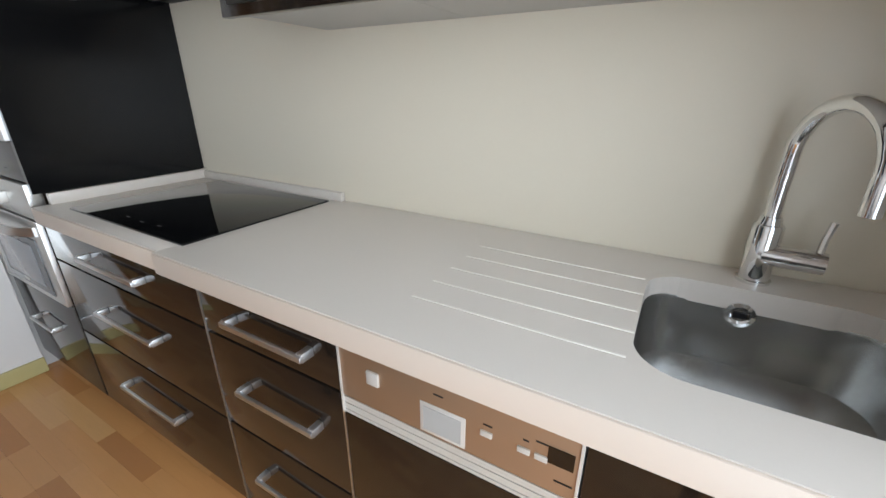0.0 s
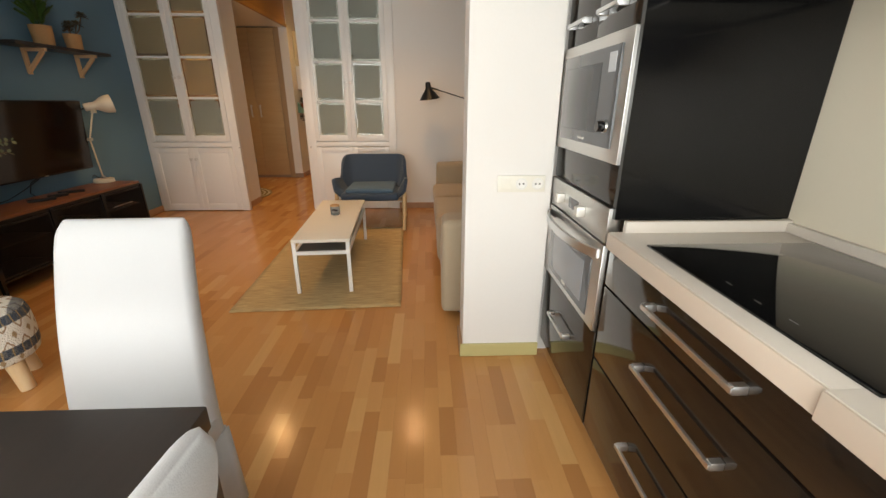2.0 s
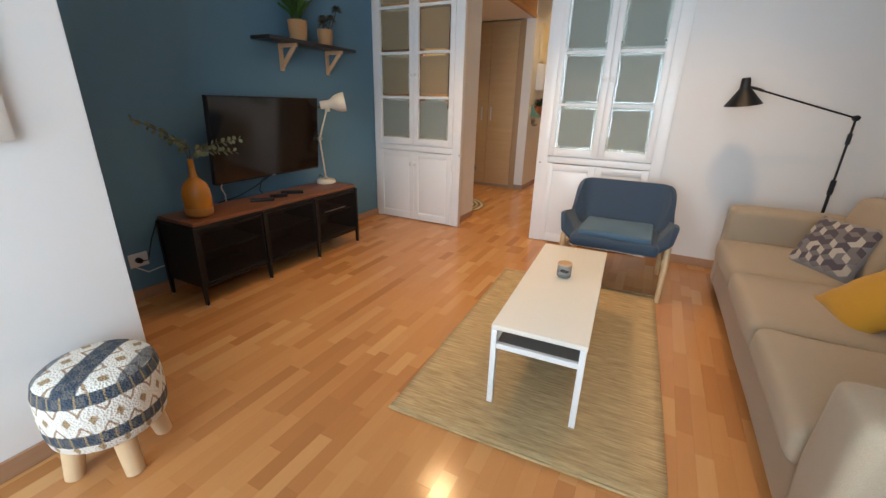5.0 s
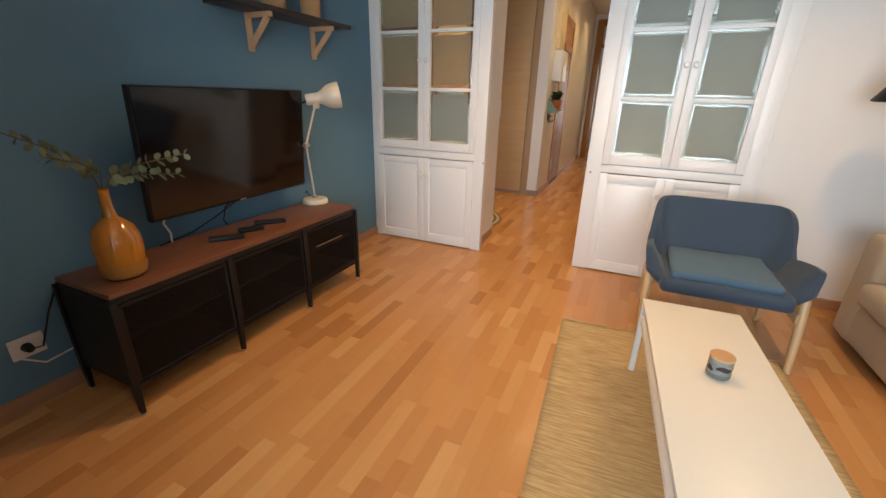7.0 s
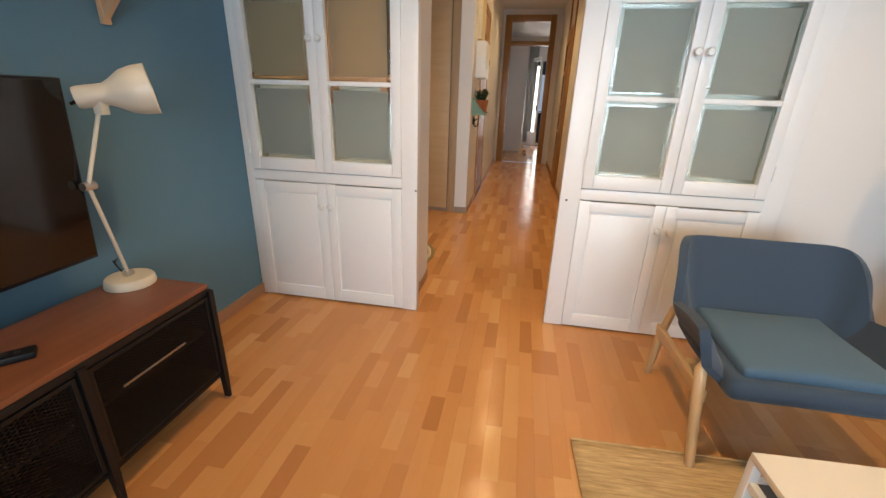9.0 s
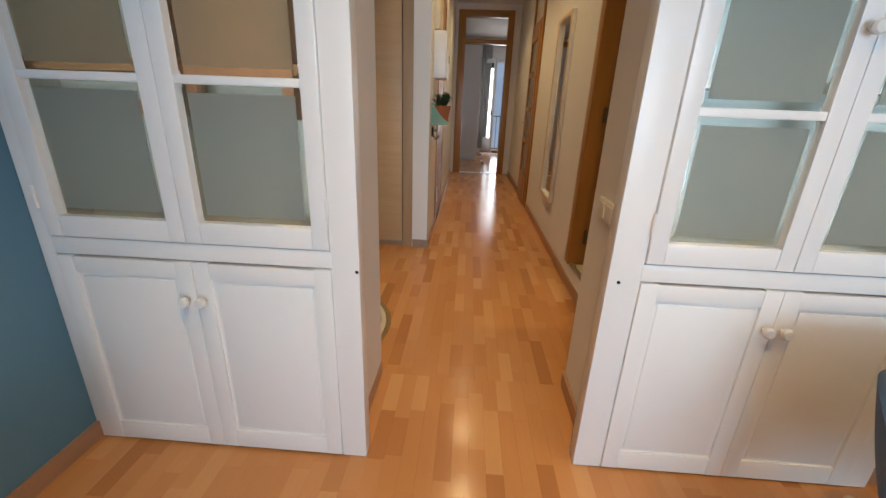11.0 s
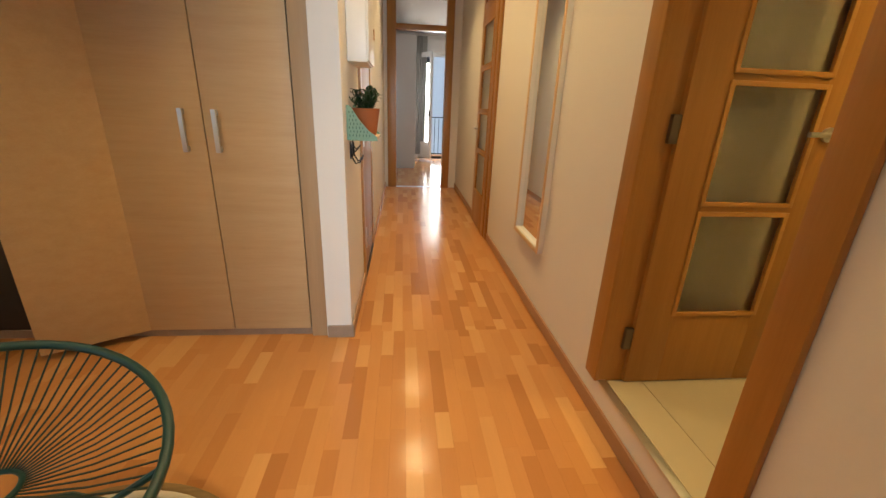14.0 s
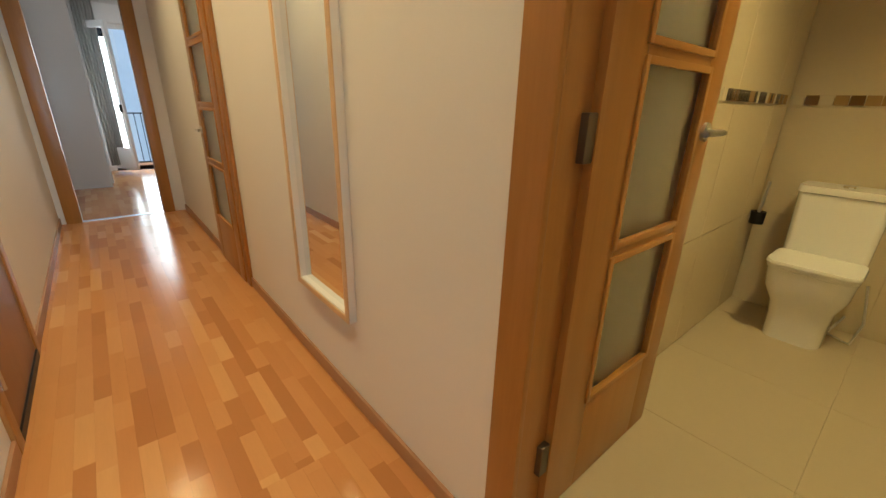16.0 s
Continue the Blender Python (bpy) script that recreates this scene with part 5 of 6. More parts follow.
# patterned stool
st = thing("round_stool", "round stool with woven patterned cover and stubby wooden legs", "stool", pose(-2.715, -2.215, 0, 0, 0, 36))
STOOL, t_, p_ = nodes_of("woven_ikat_cover")
tc = t_.nodes.new("ShaderNodeTexCoord")
sp = t_.nodes.new("ShaderNodeSeparateXYZ")
link(t_, tc.outputs["Object"], sp.inputs[0])
ang = maths(t_, "ARCTAN2", sp.outputs[1], sp.outputs[0])
nz = noise_of(t_, tc.outputs["Object"], 55, 3)
IKAT = [(0.0, (0.36, 0.24, 0.13)), (0.15, (0.36, 0.24, 0.13)), (0.20, (0.72, 0.68, 0.60)), (0.62, (0.76, 0.73, 0.67)), (0.66, (0.36, 0.24, 0.15)), (0.73, (0.36, 0.24, 0.15)), (0.77, (0.74, 0.70, 0.62)), (1.0, (0.72, 0.68, 0.60))]


def lozenge_cells(u, v):
    """Distance from the middle of diamond cells, 0 to 1, with a ragged woven edge."""
    d = maths(t_, "ADD", maths(t_, "PINGPONG", u, 0.5), maths(t_, "PINGPONG", v, 0.5))
    return ramp(t_, maths(t_, "ADD", d, maths(t_, "MULTIPLY", maths(t_, "SUBTRACT", nz, 0.5), 0.22)), IKAT)


pat = lozenge_cells(maths(t_, "MULTIPLY", ang, 8 / math.pi), maths(t_, "MULTIPLY", maths(t_, "SUBTRACT", sp.outputs[2], 0.295), 9.0))
zb = ramp(t_, maths(t_, "ADD", maths(t_, "MULTIPLY", sp.outputs[2], 2.5), maths(t_, "MULTIPLY", maths(t_, "SUBTRACT", nz, 0.5), 0.03)), [(0.0, (1, 1, 1)), (0.485, (1, 1, 1)), (0.49, (0, 0, 0)), (0.60, (0, 0, 0)), (0.605, (1, 1, 1)), (0.865, (1, 1, 1)), (0.87, (0, 0, 0)), (0.975, (0, 0, 0)), (0.98, (1, 1, 1))])
chk = t_.nodes.new("ShaderNodeTexChecker")
chk.inputs["Scale"].default_value = 34
chk.inputs["Color1"].default_value, chk.inputs["Color2"].default_value = (0.050, 0.066, 0.092, 1), (0.105, 0.110, 0.115, 1)
link(t_, tc.outputs["Object"], chk.inputs["Vector"])
tick = maths(t_, "LESS_THAN", maths(t_, "PINGPONG", maths(t_, "ADD", maths(t_, "MULTIPLY", ang, 14 / math.pi), maths(t_, "MULTIPLY", nz, 0.25)), 0.5), 0.075)
navy = mix(t_, tick, chk.outputs["Color"], (0.30, 0.215, 0.115))
sidecol = mix(t_, zb, navy, pat)
topcol = lozenge_cells(maths(t_, "MULTIPLY", sp.outputs[0], 10.0), maths(t_, "MULTIPLY", maths(t_, "SUBTRACT", maths(t_, "ABSOLUTE", sp.outputs[1]), 0.085), 9.0))
band = ramp(t_, maths(t_, "ABSOLUTE", sp.outputs[1]), [(0.0, (0, 0, 0)), (0.035, (0, 0, 0)), (0.04, (1, 1, 1)), (0.12, (1, 1, 1)), (0.125, (0.2, 0.2, 0.2)), (0.16, (0.2, 0.2, 0.2)), (0.165, (1, 1, 1))])
topcol = mix(t_, band, chk.outputs["Color"], topcol)
istop = maths(t_, "GREATER_THAN", sp.outputs[2], 0.388)
link(t_, mix(t_, istop, sidecol, topcol), p_.inputs["Base Color"])
p_.inputs["Roughness"].default_value = 0.95
wv = t_.nodes.new("ShaderNodeTexVoronoi")
wv.inputs["Scale"].default_value = 130
link(t_, tc.outputs["Object"], wv.inputs["Vector"])
bump(t_, p_, wv.outputs["Distance"], 0.8, 0.006)
part("cover", turned([(0.0, 0.155), (0.160, 0.155), (0.171, 0.166), (0.178, 0.205), (0.180, 0.28), (0.177, 0.35), (0.168, 0.385), (0.147, 0.402), (0.085, 0.412), (0.0, 0.414)], 48), STOOL, st, "cream, brown and navy woven cover", smooth=60)
for k in range(4):
    a = radians(90 * k + 44)
    part("leg", bar((0.140 * math.cos(a), 0.140 * math.sin(a), 0), (0.110 * math.cos(a), 0.110 * math.sin(a), 0.175), 0.029, 0.037, seg=18), BIRCH, st, "stubby pale wooden leg")

# ---------------------------------------------------------------- small things of the living room
fl = thing("floor_lamp", "black swing-arm floor lamp with cone shade behind the sofa", "floor lamp", pose(-5.93, 0.505, 0, 0, 0, 10.5))
part("base", turned([(0.0, 0), (0.13, 0), (0.135, 0.006), (0.13, 0.016), (0.02, 0.022), (0.0, 0.022)]), BLACKMETAL, fl)
part("pole", bar((0, 0, 0.02), (0, 0, 0.80), 0.010), BLACKMETAL, fl)
part("pole_joint", bar((0, 0, 0.74), (0, 0, 0.84), 0.016), BLACKMETAL, fl)
part("upper_pole", bar((0, 0, 0.84), (0, 0, 1.245), 0.007), BLACKMETAL, fl)
part("pole_joint", bar((0, 0, 1.08), (0, 0, 1.15), 0.013), BLACKMETAL, fl)
part("elbow", bar((-0.014, 0, 1.248), (0.014, 0, 1.248), 0.018), BLACKMETAL, fl)
arm = part("arm", bar((0, 0, 1.248), (0.02, -0.64, 1.425), 0.006), BLACKMETAL, fl)
part("arm_grip", bar((0.018, -0.57, 1.408), (0.02, -0.645, 1.427), 0.009), BLACKMETAL, arm)
shm = pose(0.02, -0.68, 1.438, 8, 4, 0)
sd = part("shade", turned([(0.028, 0.03), (0.030, 0.0), (0.034, -0.02), (0.112, -0.125), (0.110, -0.126), (0.030, -0.022), (0.0, -0.018)], 32, shm), BLACKMETAL, fl)
part("shade_cap", turned([(0, 0.05), (0.024, 0.048), (0.028, 0.03), (0.0, 0.03)], 20, shm), BLACKMETAL, sd)

CREAM = paint("cream_lamp_enamel", (0.66, 0.60, 0.49), 0.32, 0.03, 60, 0.03)
dl = thing("desk_lamp", "cream enamel desk lamp with jointed arm on the bench", "desk lamp", pose(-5.035, -3.285, 0.553))
part("base", turned([(0.0, 0), (0.083, 0), (0.085, 0.006), (0.081, 0.028), (0.076, 0.034), (0.0, 0.037)], 36), CREAM, dl)
part("base_joint", bar((-0.014, 0, 0.045), (0.014, 0, 0.045), 0.013), STEEL, dl)
EL, JT = Vector((0.100, 0.055, 0.405)), Vector((0.035, 0.095, 0.640))
part("lower_arm", bar((0, 0, 0.04), EL, 0.0065), CREAM, dl)
part("elbow", bar(EL - Vector((0.02, 0, 0)), EL + Vector((0.02, 0, 0)), 0.014), STEEL, dl)
part("upper_arm", bar(EL, JT, 0.0065), CREAM, dl)
hdm = Matrix.Translation(JT + Vector((-0.02, 0.02, 0.05))) @ Vector((-0.66, 0.70, 0.16)).to_track_quat("Z", "Y").to_matrix().to_4x4() @ Matrix.Scale(0.9, 4)
hs = part("shade", turned([(0.000, -0.088), (0.034, -0.088), (0.038, -0.076), (0.038, 0.000), (0.050, 0.024), (0.074, 0.060), (0.085, 0.100), (0.088, 0.142), (0.084, 0.142), (0.068, 0.066), (0.036, 0.024), (0.000, 0.012)], 36, hdm), CREAM, dl)
part("pivot", block(JT.x - 0.014, JT.x + 0.014, JT.y - 0.005, JT.y + 0.028, JT.z - 0.012, JT.z + 0.03, bevel=0.004), CREAM, dl)
part("switch", bar(JT + Vector((0, -0.065, 0.03)), JT + Vector((0.01, -0.09, 0.018)), 0.006, seg=8), BLACKMETAL, hs)
part("cord", tube([(-0.02, -0.05, 0.03), (-0.05, -0.12, 0.06), (-0.10, -0.16, 0.05), (-0.10, -0.20, 0.005)], 0.003, 6), BLACKMETAL, dl)

vs = thing("bottle_vase", "glossy mustard ceramic bottle vase on the bench", "vase", pose(-3.735, -3.150, 0.553) @ Matrix.Diagonal((0.9, 0.9, 0.95, 1)))
VASE = paint("mustard_glaze", (0.44, 0.165, 0.012), 0.10, 0.12, 20, 0.02, blotch=8, coat=0.4)
part("body", turned([(0.0, 0), (0.062, 0), (0.082, 0.012), (0.089, 0.04), (0.090, 0.075), (0.0915, 0.08), (0.094, 0.13), (0.090, 0.18), (0.074, 0.222), (0.045, 0.248), (0.028, 0.262), (0.021, 0.30), (0.019, 0.345), (0.021, 0.375), (0.016, 0.378), (0.013, 0.33), (0.0, 0.32)], 40), VASE, vs)
part("bare_foot", turned([(0.0, -0.0005), (0.063, -0.0005), (0.083, 0.012), (0.090, 0.04), (0.0908, 0.066), (0.0, 0.066)], 40), paint("raw_clay", (0.40, 0.17, 0.03), 0.55, 0.1, 80, 0.05), vs, "unglazed clay foot")

LEAF = paint("eucalyptus_leaf", (0.16, 0.19, 0.10), 0.55, 0.25, 30, 0.05, blotch=6)
STEM = paint("brown_stem", (0.10, 0.06, 0.03), 0.6, 0.1)
eu = thing("eucalyptus_branches", "grey-green eucalyptus sprigs standing in the vase", "branches", pose(-3.735, -3.155, 0.553))
rng = random.Random(4)


def leaf(bm, at, d, up, ln, w):
    """A cupped oval leaf."""
    d, up = Vector(d).normalized(), Vector(up)
    side = d.cross(up).normalized()
    up = side.cross(d)
    ring = [(0, 0, 0), (0.25, 0.38, 0.04), (0.55, 0.5, 0.05), (0.85, 0.3, 0.02), (1, 0, -0.03), (0.85, -0.3, 0.02), (0.55, -0.5, 0.05), (0.25, -0.38, 0.04)]
    vs_ = [bm.verts.new(Vector(at) + d * (a * ln) + side * (b * w) + up * (c * ln)) for a, b, c in ring]
    mid = bm.verts.new(Vector(at) + d * (0.5 * ln) - up * (0.03 * ln))
    for k in range(8):
        bm.faces.new((vs_[k], vs_[(k + 1) % 8], mid))


for ends in ([(0, 0, 0.34), (0.02, 0.0, 0.42), (0.12, 0.0, 0.52), (0.26, -0.02, 0.60)], [(0, 0, 0.34), (0.0, 0.02, 0.42), (0.07, 0.05, 0.47), (0.16, 0.06, 0.50)],
             [(0, 0, 0.34), (-0.03, 0.03, 0.41), (-0.12, 0.10, 0.45), (-0.24, 0.16, 0.475)], [(0, 0, 0.34), (-0.03, 0.02, 0.40), (-0.10, 0.08, 0.405), (-0.20, 0.15, 0.40)]):
    sp_ = part("sprig", tube(ends, 0.0022, 6), STEM, eu)
    bm = bmesh.new()
    for k in range(9):
        u = 0.35 + 0.65 * k / 8
        seg = min(int(u * 3), 2)
        a, b = Vector(ends[seg]), Vector(ends[seg + 1])
        pnt = a.lerp(b, u * 3 - seg)
        for s in (-1, 1):
            d = (b - a).normalized() * 0.5 + Vector((rng.uniform(-0.5, 0.5), rng.uniform(-0.5, 0.5), s * rng.uniform(0.5, 1)))
            leaf(bm, pnt, d, (rng.uniform(-1, 1), rng.uniform(-1, 1), 1), rng.uniform(0.030, 0.045) * (1.25 - 0.5 * u), rng.uniform(0.026, 0.036) * (1.25 - 0.5 * u))
    part("foliage", bm, LEAF, sp_, "round grey-green leaves", smooth=60)

ws_ = thing("wall_shelf", "black wall shelf on triangular pale wooden brackets", "shelf", pose(-5.10, YT, 1.69))
part("board", block(-0.42, 0.56, 0.002, 0.205, 0.0, 0.026, bevel=0.002), DARKTABLE, ws_)
PINE = wood("pale_pine", (0.60, 0.36, 0.20), (0.68, 0.44, 0.26), 0.5, 2)
for bx in (0.295, -0.237):
    bm = bmesh.new()
    cube(bm, bx - 0.014, bx + 0.014, 0.002, 0.026, -0.20, -0.001, 0.002)
    cube(bm, bx - 0.014, bx + 0.014, 0.026, 0.19, -0.027, -0.001, 0.002)
    dd = Vector((0, 0.135, 0.135))
    mm = Matrix.Translation((bx, 0.015, -0.175)) @ dd.to_track_quat("Z", "X").to_matrix().to_4x4()
    cube(bm, -0.013, 0.013, -0.011, 0.011, 0, dd.length + 0.02, 0.002, m=mm)
    part("bracket", bm, PINE, ws_, "pale pine triangular bracket")

WICKER = paint("tan_seagrass", (0.52, 0.30, 0.14), 0.8, 0.25, 70, 0.9, scale=(1, 1, 3.5))
POTS = ((-4.915, -3.355, 0.074, 0.150), (-5.225, -3.355, 0.064, 0.128))
for k, (px, py, r, h) in enumerate(POTS):
    pt = thing("woven_plant_pot", "tan woven seagrass plant pot on the wall shelf", "plant pot", pose(px, py, 1.7165), "shelf plants")
    part("basket", turned([(0, 0), (r * 0.84, 0), (r * 0.9, 0.01), (r, h * 0.75), (r * 1.02, h), (r * 0.95, h), (r * 0.9, h * 0.85), (0, h * 0.85)], 28), WICKER, pt)
GREEN = paint("fresh_green_leaf", (0.055, 0.13, 0.03), 0.45, 0.3, 30, 0.05, blotch=9)
DULL = paint("dull_rosette_leaf", (0.10, 0.085, 0.05), 0.5, 0.3, 30, 0.05, blotch=9)
fern = thing("bushy_plant", "feathery green houseplant in a woven pot", "plant", pose(-4.915, -3.355, 1.7165))
rng = random.Random(9)
for k in range(24):
    a, tilt = rng.uniform(0, 6.28), rng.uniform(0.15, 0.85)
    tip = Vector((math.cos(a) * tilt * 0.23, math.sin(a) * tilt * 0.09, 0.14 + rng.uniform(0.12, 0.31) - 0.08 * tilt))
    mid = Vector((tip.x * 0.4, tip.y * 0.4, 0.12 + (tip.z - 0.12) * 0.65))
    base = Vector((tip.x * 0.1, tip.y * 0.1, 0.10))
    fr_ = part("frond", tube([base, mid, tip], [0.002, 0.0015, 0.001], 5), GREEN, fern)
    bm = bmesh.new()
    for q in range(16):
        u = 0.3 + 0.7 * q / 15
        pnt = base.lerp(mid, u * 2) if u < 0.5 else mid.lerp(tip, u * 2 - 1)
        for s in (-1, 1):
            d = Vector((-math.sin(a) * s, math.cos(a) * s, 0.35)) + (tip - base).normalized() * 0.6
            leaf(bm, pnt, d, (0, 0, 1), rng.uniform(0.024, 0.042), rng.uniform(0.016, 0.026))
    part("foliage", bm, GREEN, fr_, smooth=60)
suc = thing("rosette_plant", "bent succulent with dark leaf rosettes in a woven pot", "plant", pose(-5.225, -3.355, 1.7165))
for tip, n in (((-0.13, 0.03, 0.30), 24), ((0.05, 0.03, 0.20), 28), ((0.0, -0.02, 0.17), 20), ((-0.06, 0.02, 0.22), 18)):
    tip = Vector(tip)
    sm = part("stem", tube([(0, 0, 0.09), (tip.x * 0.6, tip.y * 0.6, 0.09 + (tip.z - 0.09) * 0.4), tip], 0.004, 7), STEM, suc)
    bm = bmesh.new()
    for q in range(n):
        a, e = q * 2.4, -0.5 + 1.6 * q / n
        d = Vector((math.cos(a) * math.cos(e), math.sin(a) * math.cos(e), math.sin(e)))
        leaf(bm, tip, d, (0, 0, 1), 0.060 - 0.022 * q / n, 0.028)
    part("rosette", bm, DULL, sm, smooth=60)

for (rx, ry, rl, ra) in ((-4.225, -3.165, 0.075, -38), (-4.385, -3.175, 0.058, -30), (-4.535, -3.19, 0.078, -42)):
    rm = thing("remote_control", "slim black remote control lying on the bench", "remote control", pose(rx, ry, 0.5525, 0, 0, ra), "remote controls")
    part("case", block(-rl * 1.1, rl * 1.1, -0.024, 0.024, 0.0, 0.021, bevel=0.006), BLACKMETAL, rm)
    for q in range(4):
        part("button", block(-rl * 0.7 + q * rl * 0.35, -rl * 0.7 + q * rl * 0.35 + 0.012, -0.008, 0.008, 0.0205, 0.023, bevel=0.002), DARKTABLE, rm)

wsk = thing("wall_socket", "white wall socket with a black plug near the floor", "socket", pose(-3.47, YT, 0.275))
part("plate", block(-0.055, 0.055, 0.001, 0.012, -0.045, 0.045, bevel=0.004), WPLASTIC, wsk)
part("plug", bar((0.005, 0.012, 0), (0.005, 0.045, 0), 0.019, 0.015), BLACKMETAL, wsk, "black plug")
part("cable", tube([(0.005, 0.045, 0), (-0.03, 0.06, 0.0), (-0.09, 0.03, 0.12), (-0.16, 0.015, 0.24)], 0.004, 6), BLACKMETAL, wsk)
part("cable", tube([(0.03, 0.02, -0.04), (-0.03, 0.03, -0.09), (-0.12, 0.02, -0.085), (-0.22, 0.02, -0.09)], 0.004, 6), WPLASTIC, wsk, "white cable")
tcb = thing("television_cable", "thin cables hanging below the television", "cable", pose(0, 0, 0))
part("white_cable", tube([(-4.06, -3.33, 0.75), (-4.04, -3.35, 0.66), (-4.07, -3.36, 0.60), (-4.06, -3.35, 0.556)], 0.005, 6), WPLASTIC, tcb)
part("black_cable", tube([(-4.50, -3.31, 0.74), (-4.44, -3.34, 0.68), (-4.32, -3.36, 0.62), (-4.18, -3.36, 0.575), (-4.0, -3.35, 0.558)], 0.004, 6), BLACKMETAL, tcb)
part("black_cable", tube([(-4.45, -3.31, 0.74), (-4.43, -3.34, 0.69), (-4.40, -3.37, 0.66), (-4.39, -3.39, 0.58), (-4.39, -3.36, 0.557)], 0.004, 6), BLACKMETAL, tcb)

pf = thing("picture_frame", "pale framed relief picture on the white wall", "picture", pose(-2.36, YL + 0.002, 1.62))
bm = bmesh.new()
for a in ((-0.40, -0.30, -0.49, 0.49), (0.30, 0.40, -0.49, 0.49)):
    cube(bm, a[0], a[1], 0, 0.022, a[2], a[3], 0.006)
cube(bm, -0.30, 0.30, 0, 0.022, -0.49, -0.39, 0.006)
cube(bm, -0.30, 0.30, 0, 0.022, 0.39, 0.49, 0.006)
part("frame", bm, paint("chalky_frame", (0.66, 0.60, 0.54), 0.6, 0.05, 40, 0.15), pf)
part("print", block(-0.30, 0.30, 0, 0.008, -0.39, 0.39), paint("pale_print", (0.70, 0.66, 0.60), 0.6, 0.1, 6, 0.05), pf)
pa = thing("wall_picture", "dark framed picture hanging above the sofa", "picture", pose(-4.93, YR - 0.002, 1.30))
bm = bmesh.new()
cube(bm, -0.50, -0.48, -0.02, 0, -0.365, 0.365, 0.002)
cube(bm, 0.48, 0.50, -0.02, 0, -0.365, 0.365, 0.002)
cube(bm, -0.48, 0.48, -0.02, 0, -0.365, -0.345, 0.002)
cube(bm, -0.48, 0.48, -0.02, 0, 0.345, 0.365, 0.002)
part("frame", bm, BLACKMETAL, pa)
part("print", block(-0.48, 0.48, -0.008, 0, -0.345, 0.345), paint("dark_city_print", (0.08, 0.075, 0.07), 0.25, 0.7, 9, 0.0, blotch=4), pa)

TRAY = wood("brown_stained_board", (0.26, 0.12, 0.045), (0.34, 0.17, 0.07), 0.5, 2)
for k, (y0, y1, z0, z1) in enumerate(((-2.915, -2.59, 1.37, 1.74), (-3.02, -3.0, 1.20, 2.1))):
    ty = thing("wooden_tray", "brown wooden tray leaning inside the glazed cabinet", "tray", pose(-6.13, 0, 0))
    if k == 0:
        bm = bmesh.new()
        cube(bm, -0.02, 0.02, y0, y0 + 0.035, z0 - 0.15, z1 + 0.4)
        cube(bm, -0.02, 0.02, y1 - 0.035, y1, z0 - 0.15, z1 + 0.4)
        cube(bm, -0.02, 0.02, y0 + 0.035, y1 - 0.035, z0 - 0.06, z0 + 0.0)
        part("rim", bm, TRAY, ty)
        part("base", block(-0.02, -0.008, y0 + 0.035, y1 - 0.035, z0, z1 + 0.4), wood("amber_board", (0.50, 0.27, 0.09), (0.58, 0.33, 0.12), 0.5, 1), ty, "amber wooden panel")
    else:
        part("rim", block(-0.02, 0.02, y0 - 0.03, y1, z0, z1), TRAY, ty)
        part("ledge", block(-0.02, 0.02, y0 - 0.10, y0 - 0.03, z0 + 0.02, z0 + 0.06), TRAY, ty)

# ---------------------------------------------------------------- corridor things
lsw = thing("light_switch", "ivory double light switch on the passage wall", "light switch", pose(-6.363, -1.55, 0.928))
part("plate", block(-0.086, 0.086, -0.014, -0.001, -0.040, 0.040, bevel=0.003), PLASTIC, lsw)
for q in (-1, 1):
    part("rocker", block(q * 0.04 - 0.028, q * 0.04 + 0.028, -0.017, -0.011, -0.028, 0.028, bevel=0.003), PLASTIC, lsw)

JUTE = rug_material("natural_jute", (0.20, 0.135, 0.055), (0.30, 0.20, 0.085), (0.24, 0.16, 0.07))
JUTEW = rug_material("white_jute", (0.56, 0.50, 0.40), (0.66, 0.60, 0.50), (0.60, 0.54, 0.44))
rr = thing("round_rug", "round braided jute rug with cream rings", "rug", pose(-6.98, -3.02, 0.001))
for q in range(17):
    r = 0.515 - q * 0.0303
    ring = [(r * math.cos(2 * math.pi * a / 56), r * math.sin(2 * math.pi * a / 56), 0.007) for a in range(56)]
    part("braid", placed(tube(ring, 0.0152, 8, True), Matrix.Diagonal((1, 1, 0.45, 1))), JUTEW if q % 2 else JUTE, rr, smooth=60)

TEAL = paint("teal_painted_tube", (0.012, 0.060, 0.062), 0.35, 0.06, 60, 0.03)
CORD = paint("dark_teal_cord", (0.020, 0.050, 0.048), 0.45, 0.08, 60, 0.03)
ach = thing("string_chair", "teal round string chair with radiating cords on the rug", "chair", pose(-7.10, -3.09, 0.008, 0, 0, 48))
N = 72


def rim_point(a, k=1.0, drop=0.0):
    x, y = 0.40 * k * math.cos(a), 0.385 * k * math.sin(a)
    return Vector((x, y, 0.50 - 0.25 * x - drop))


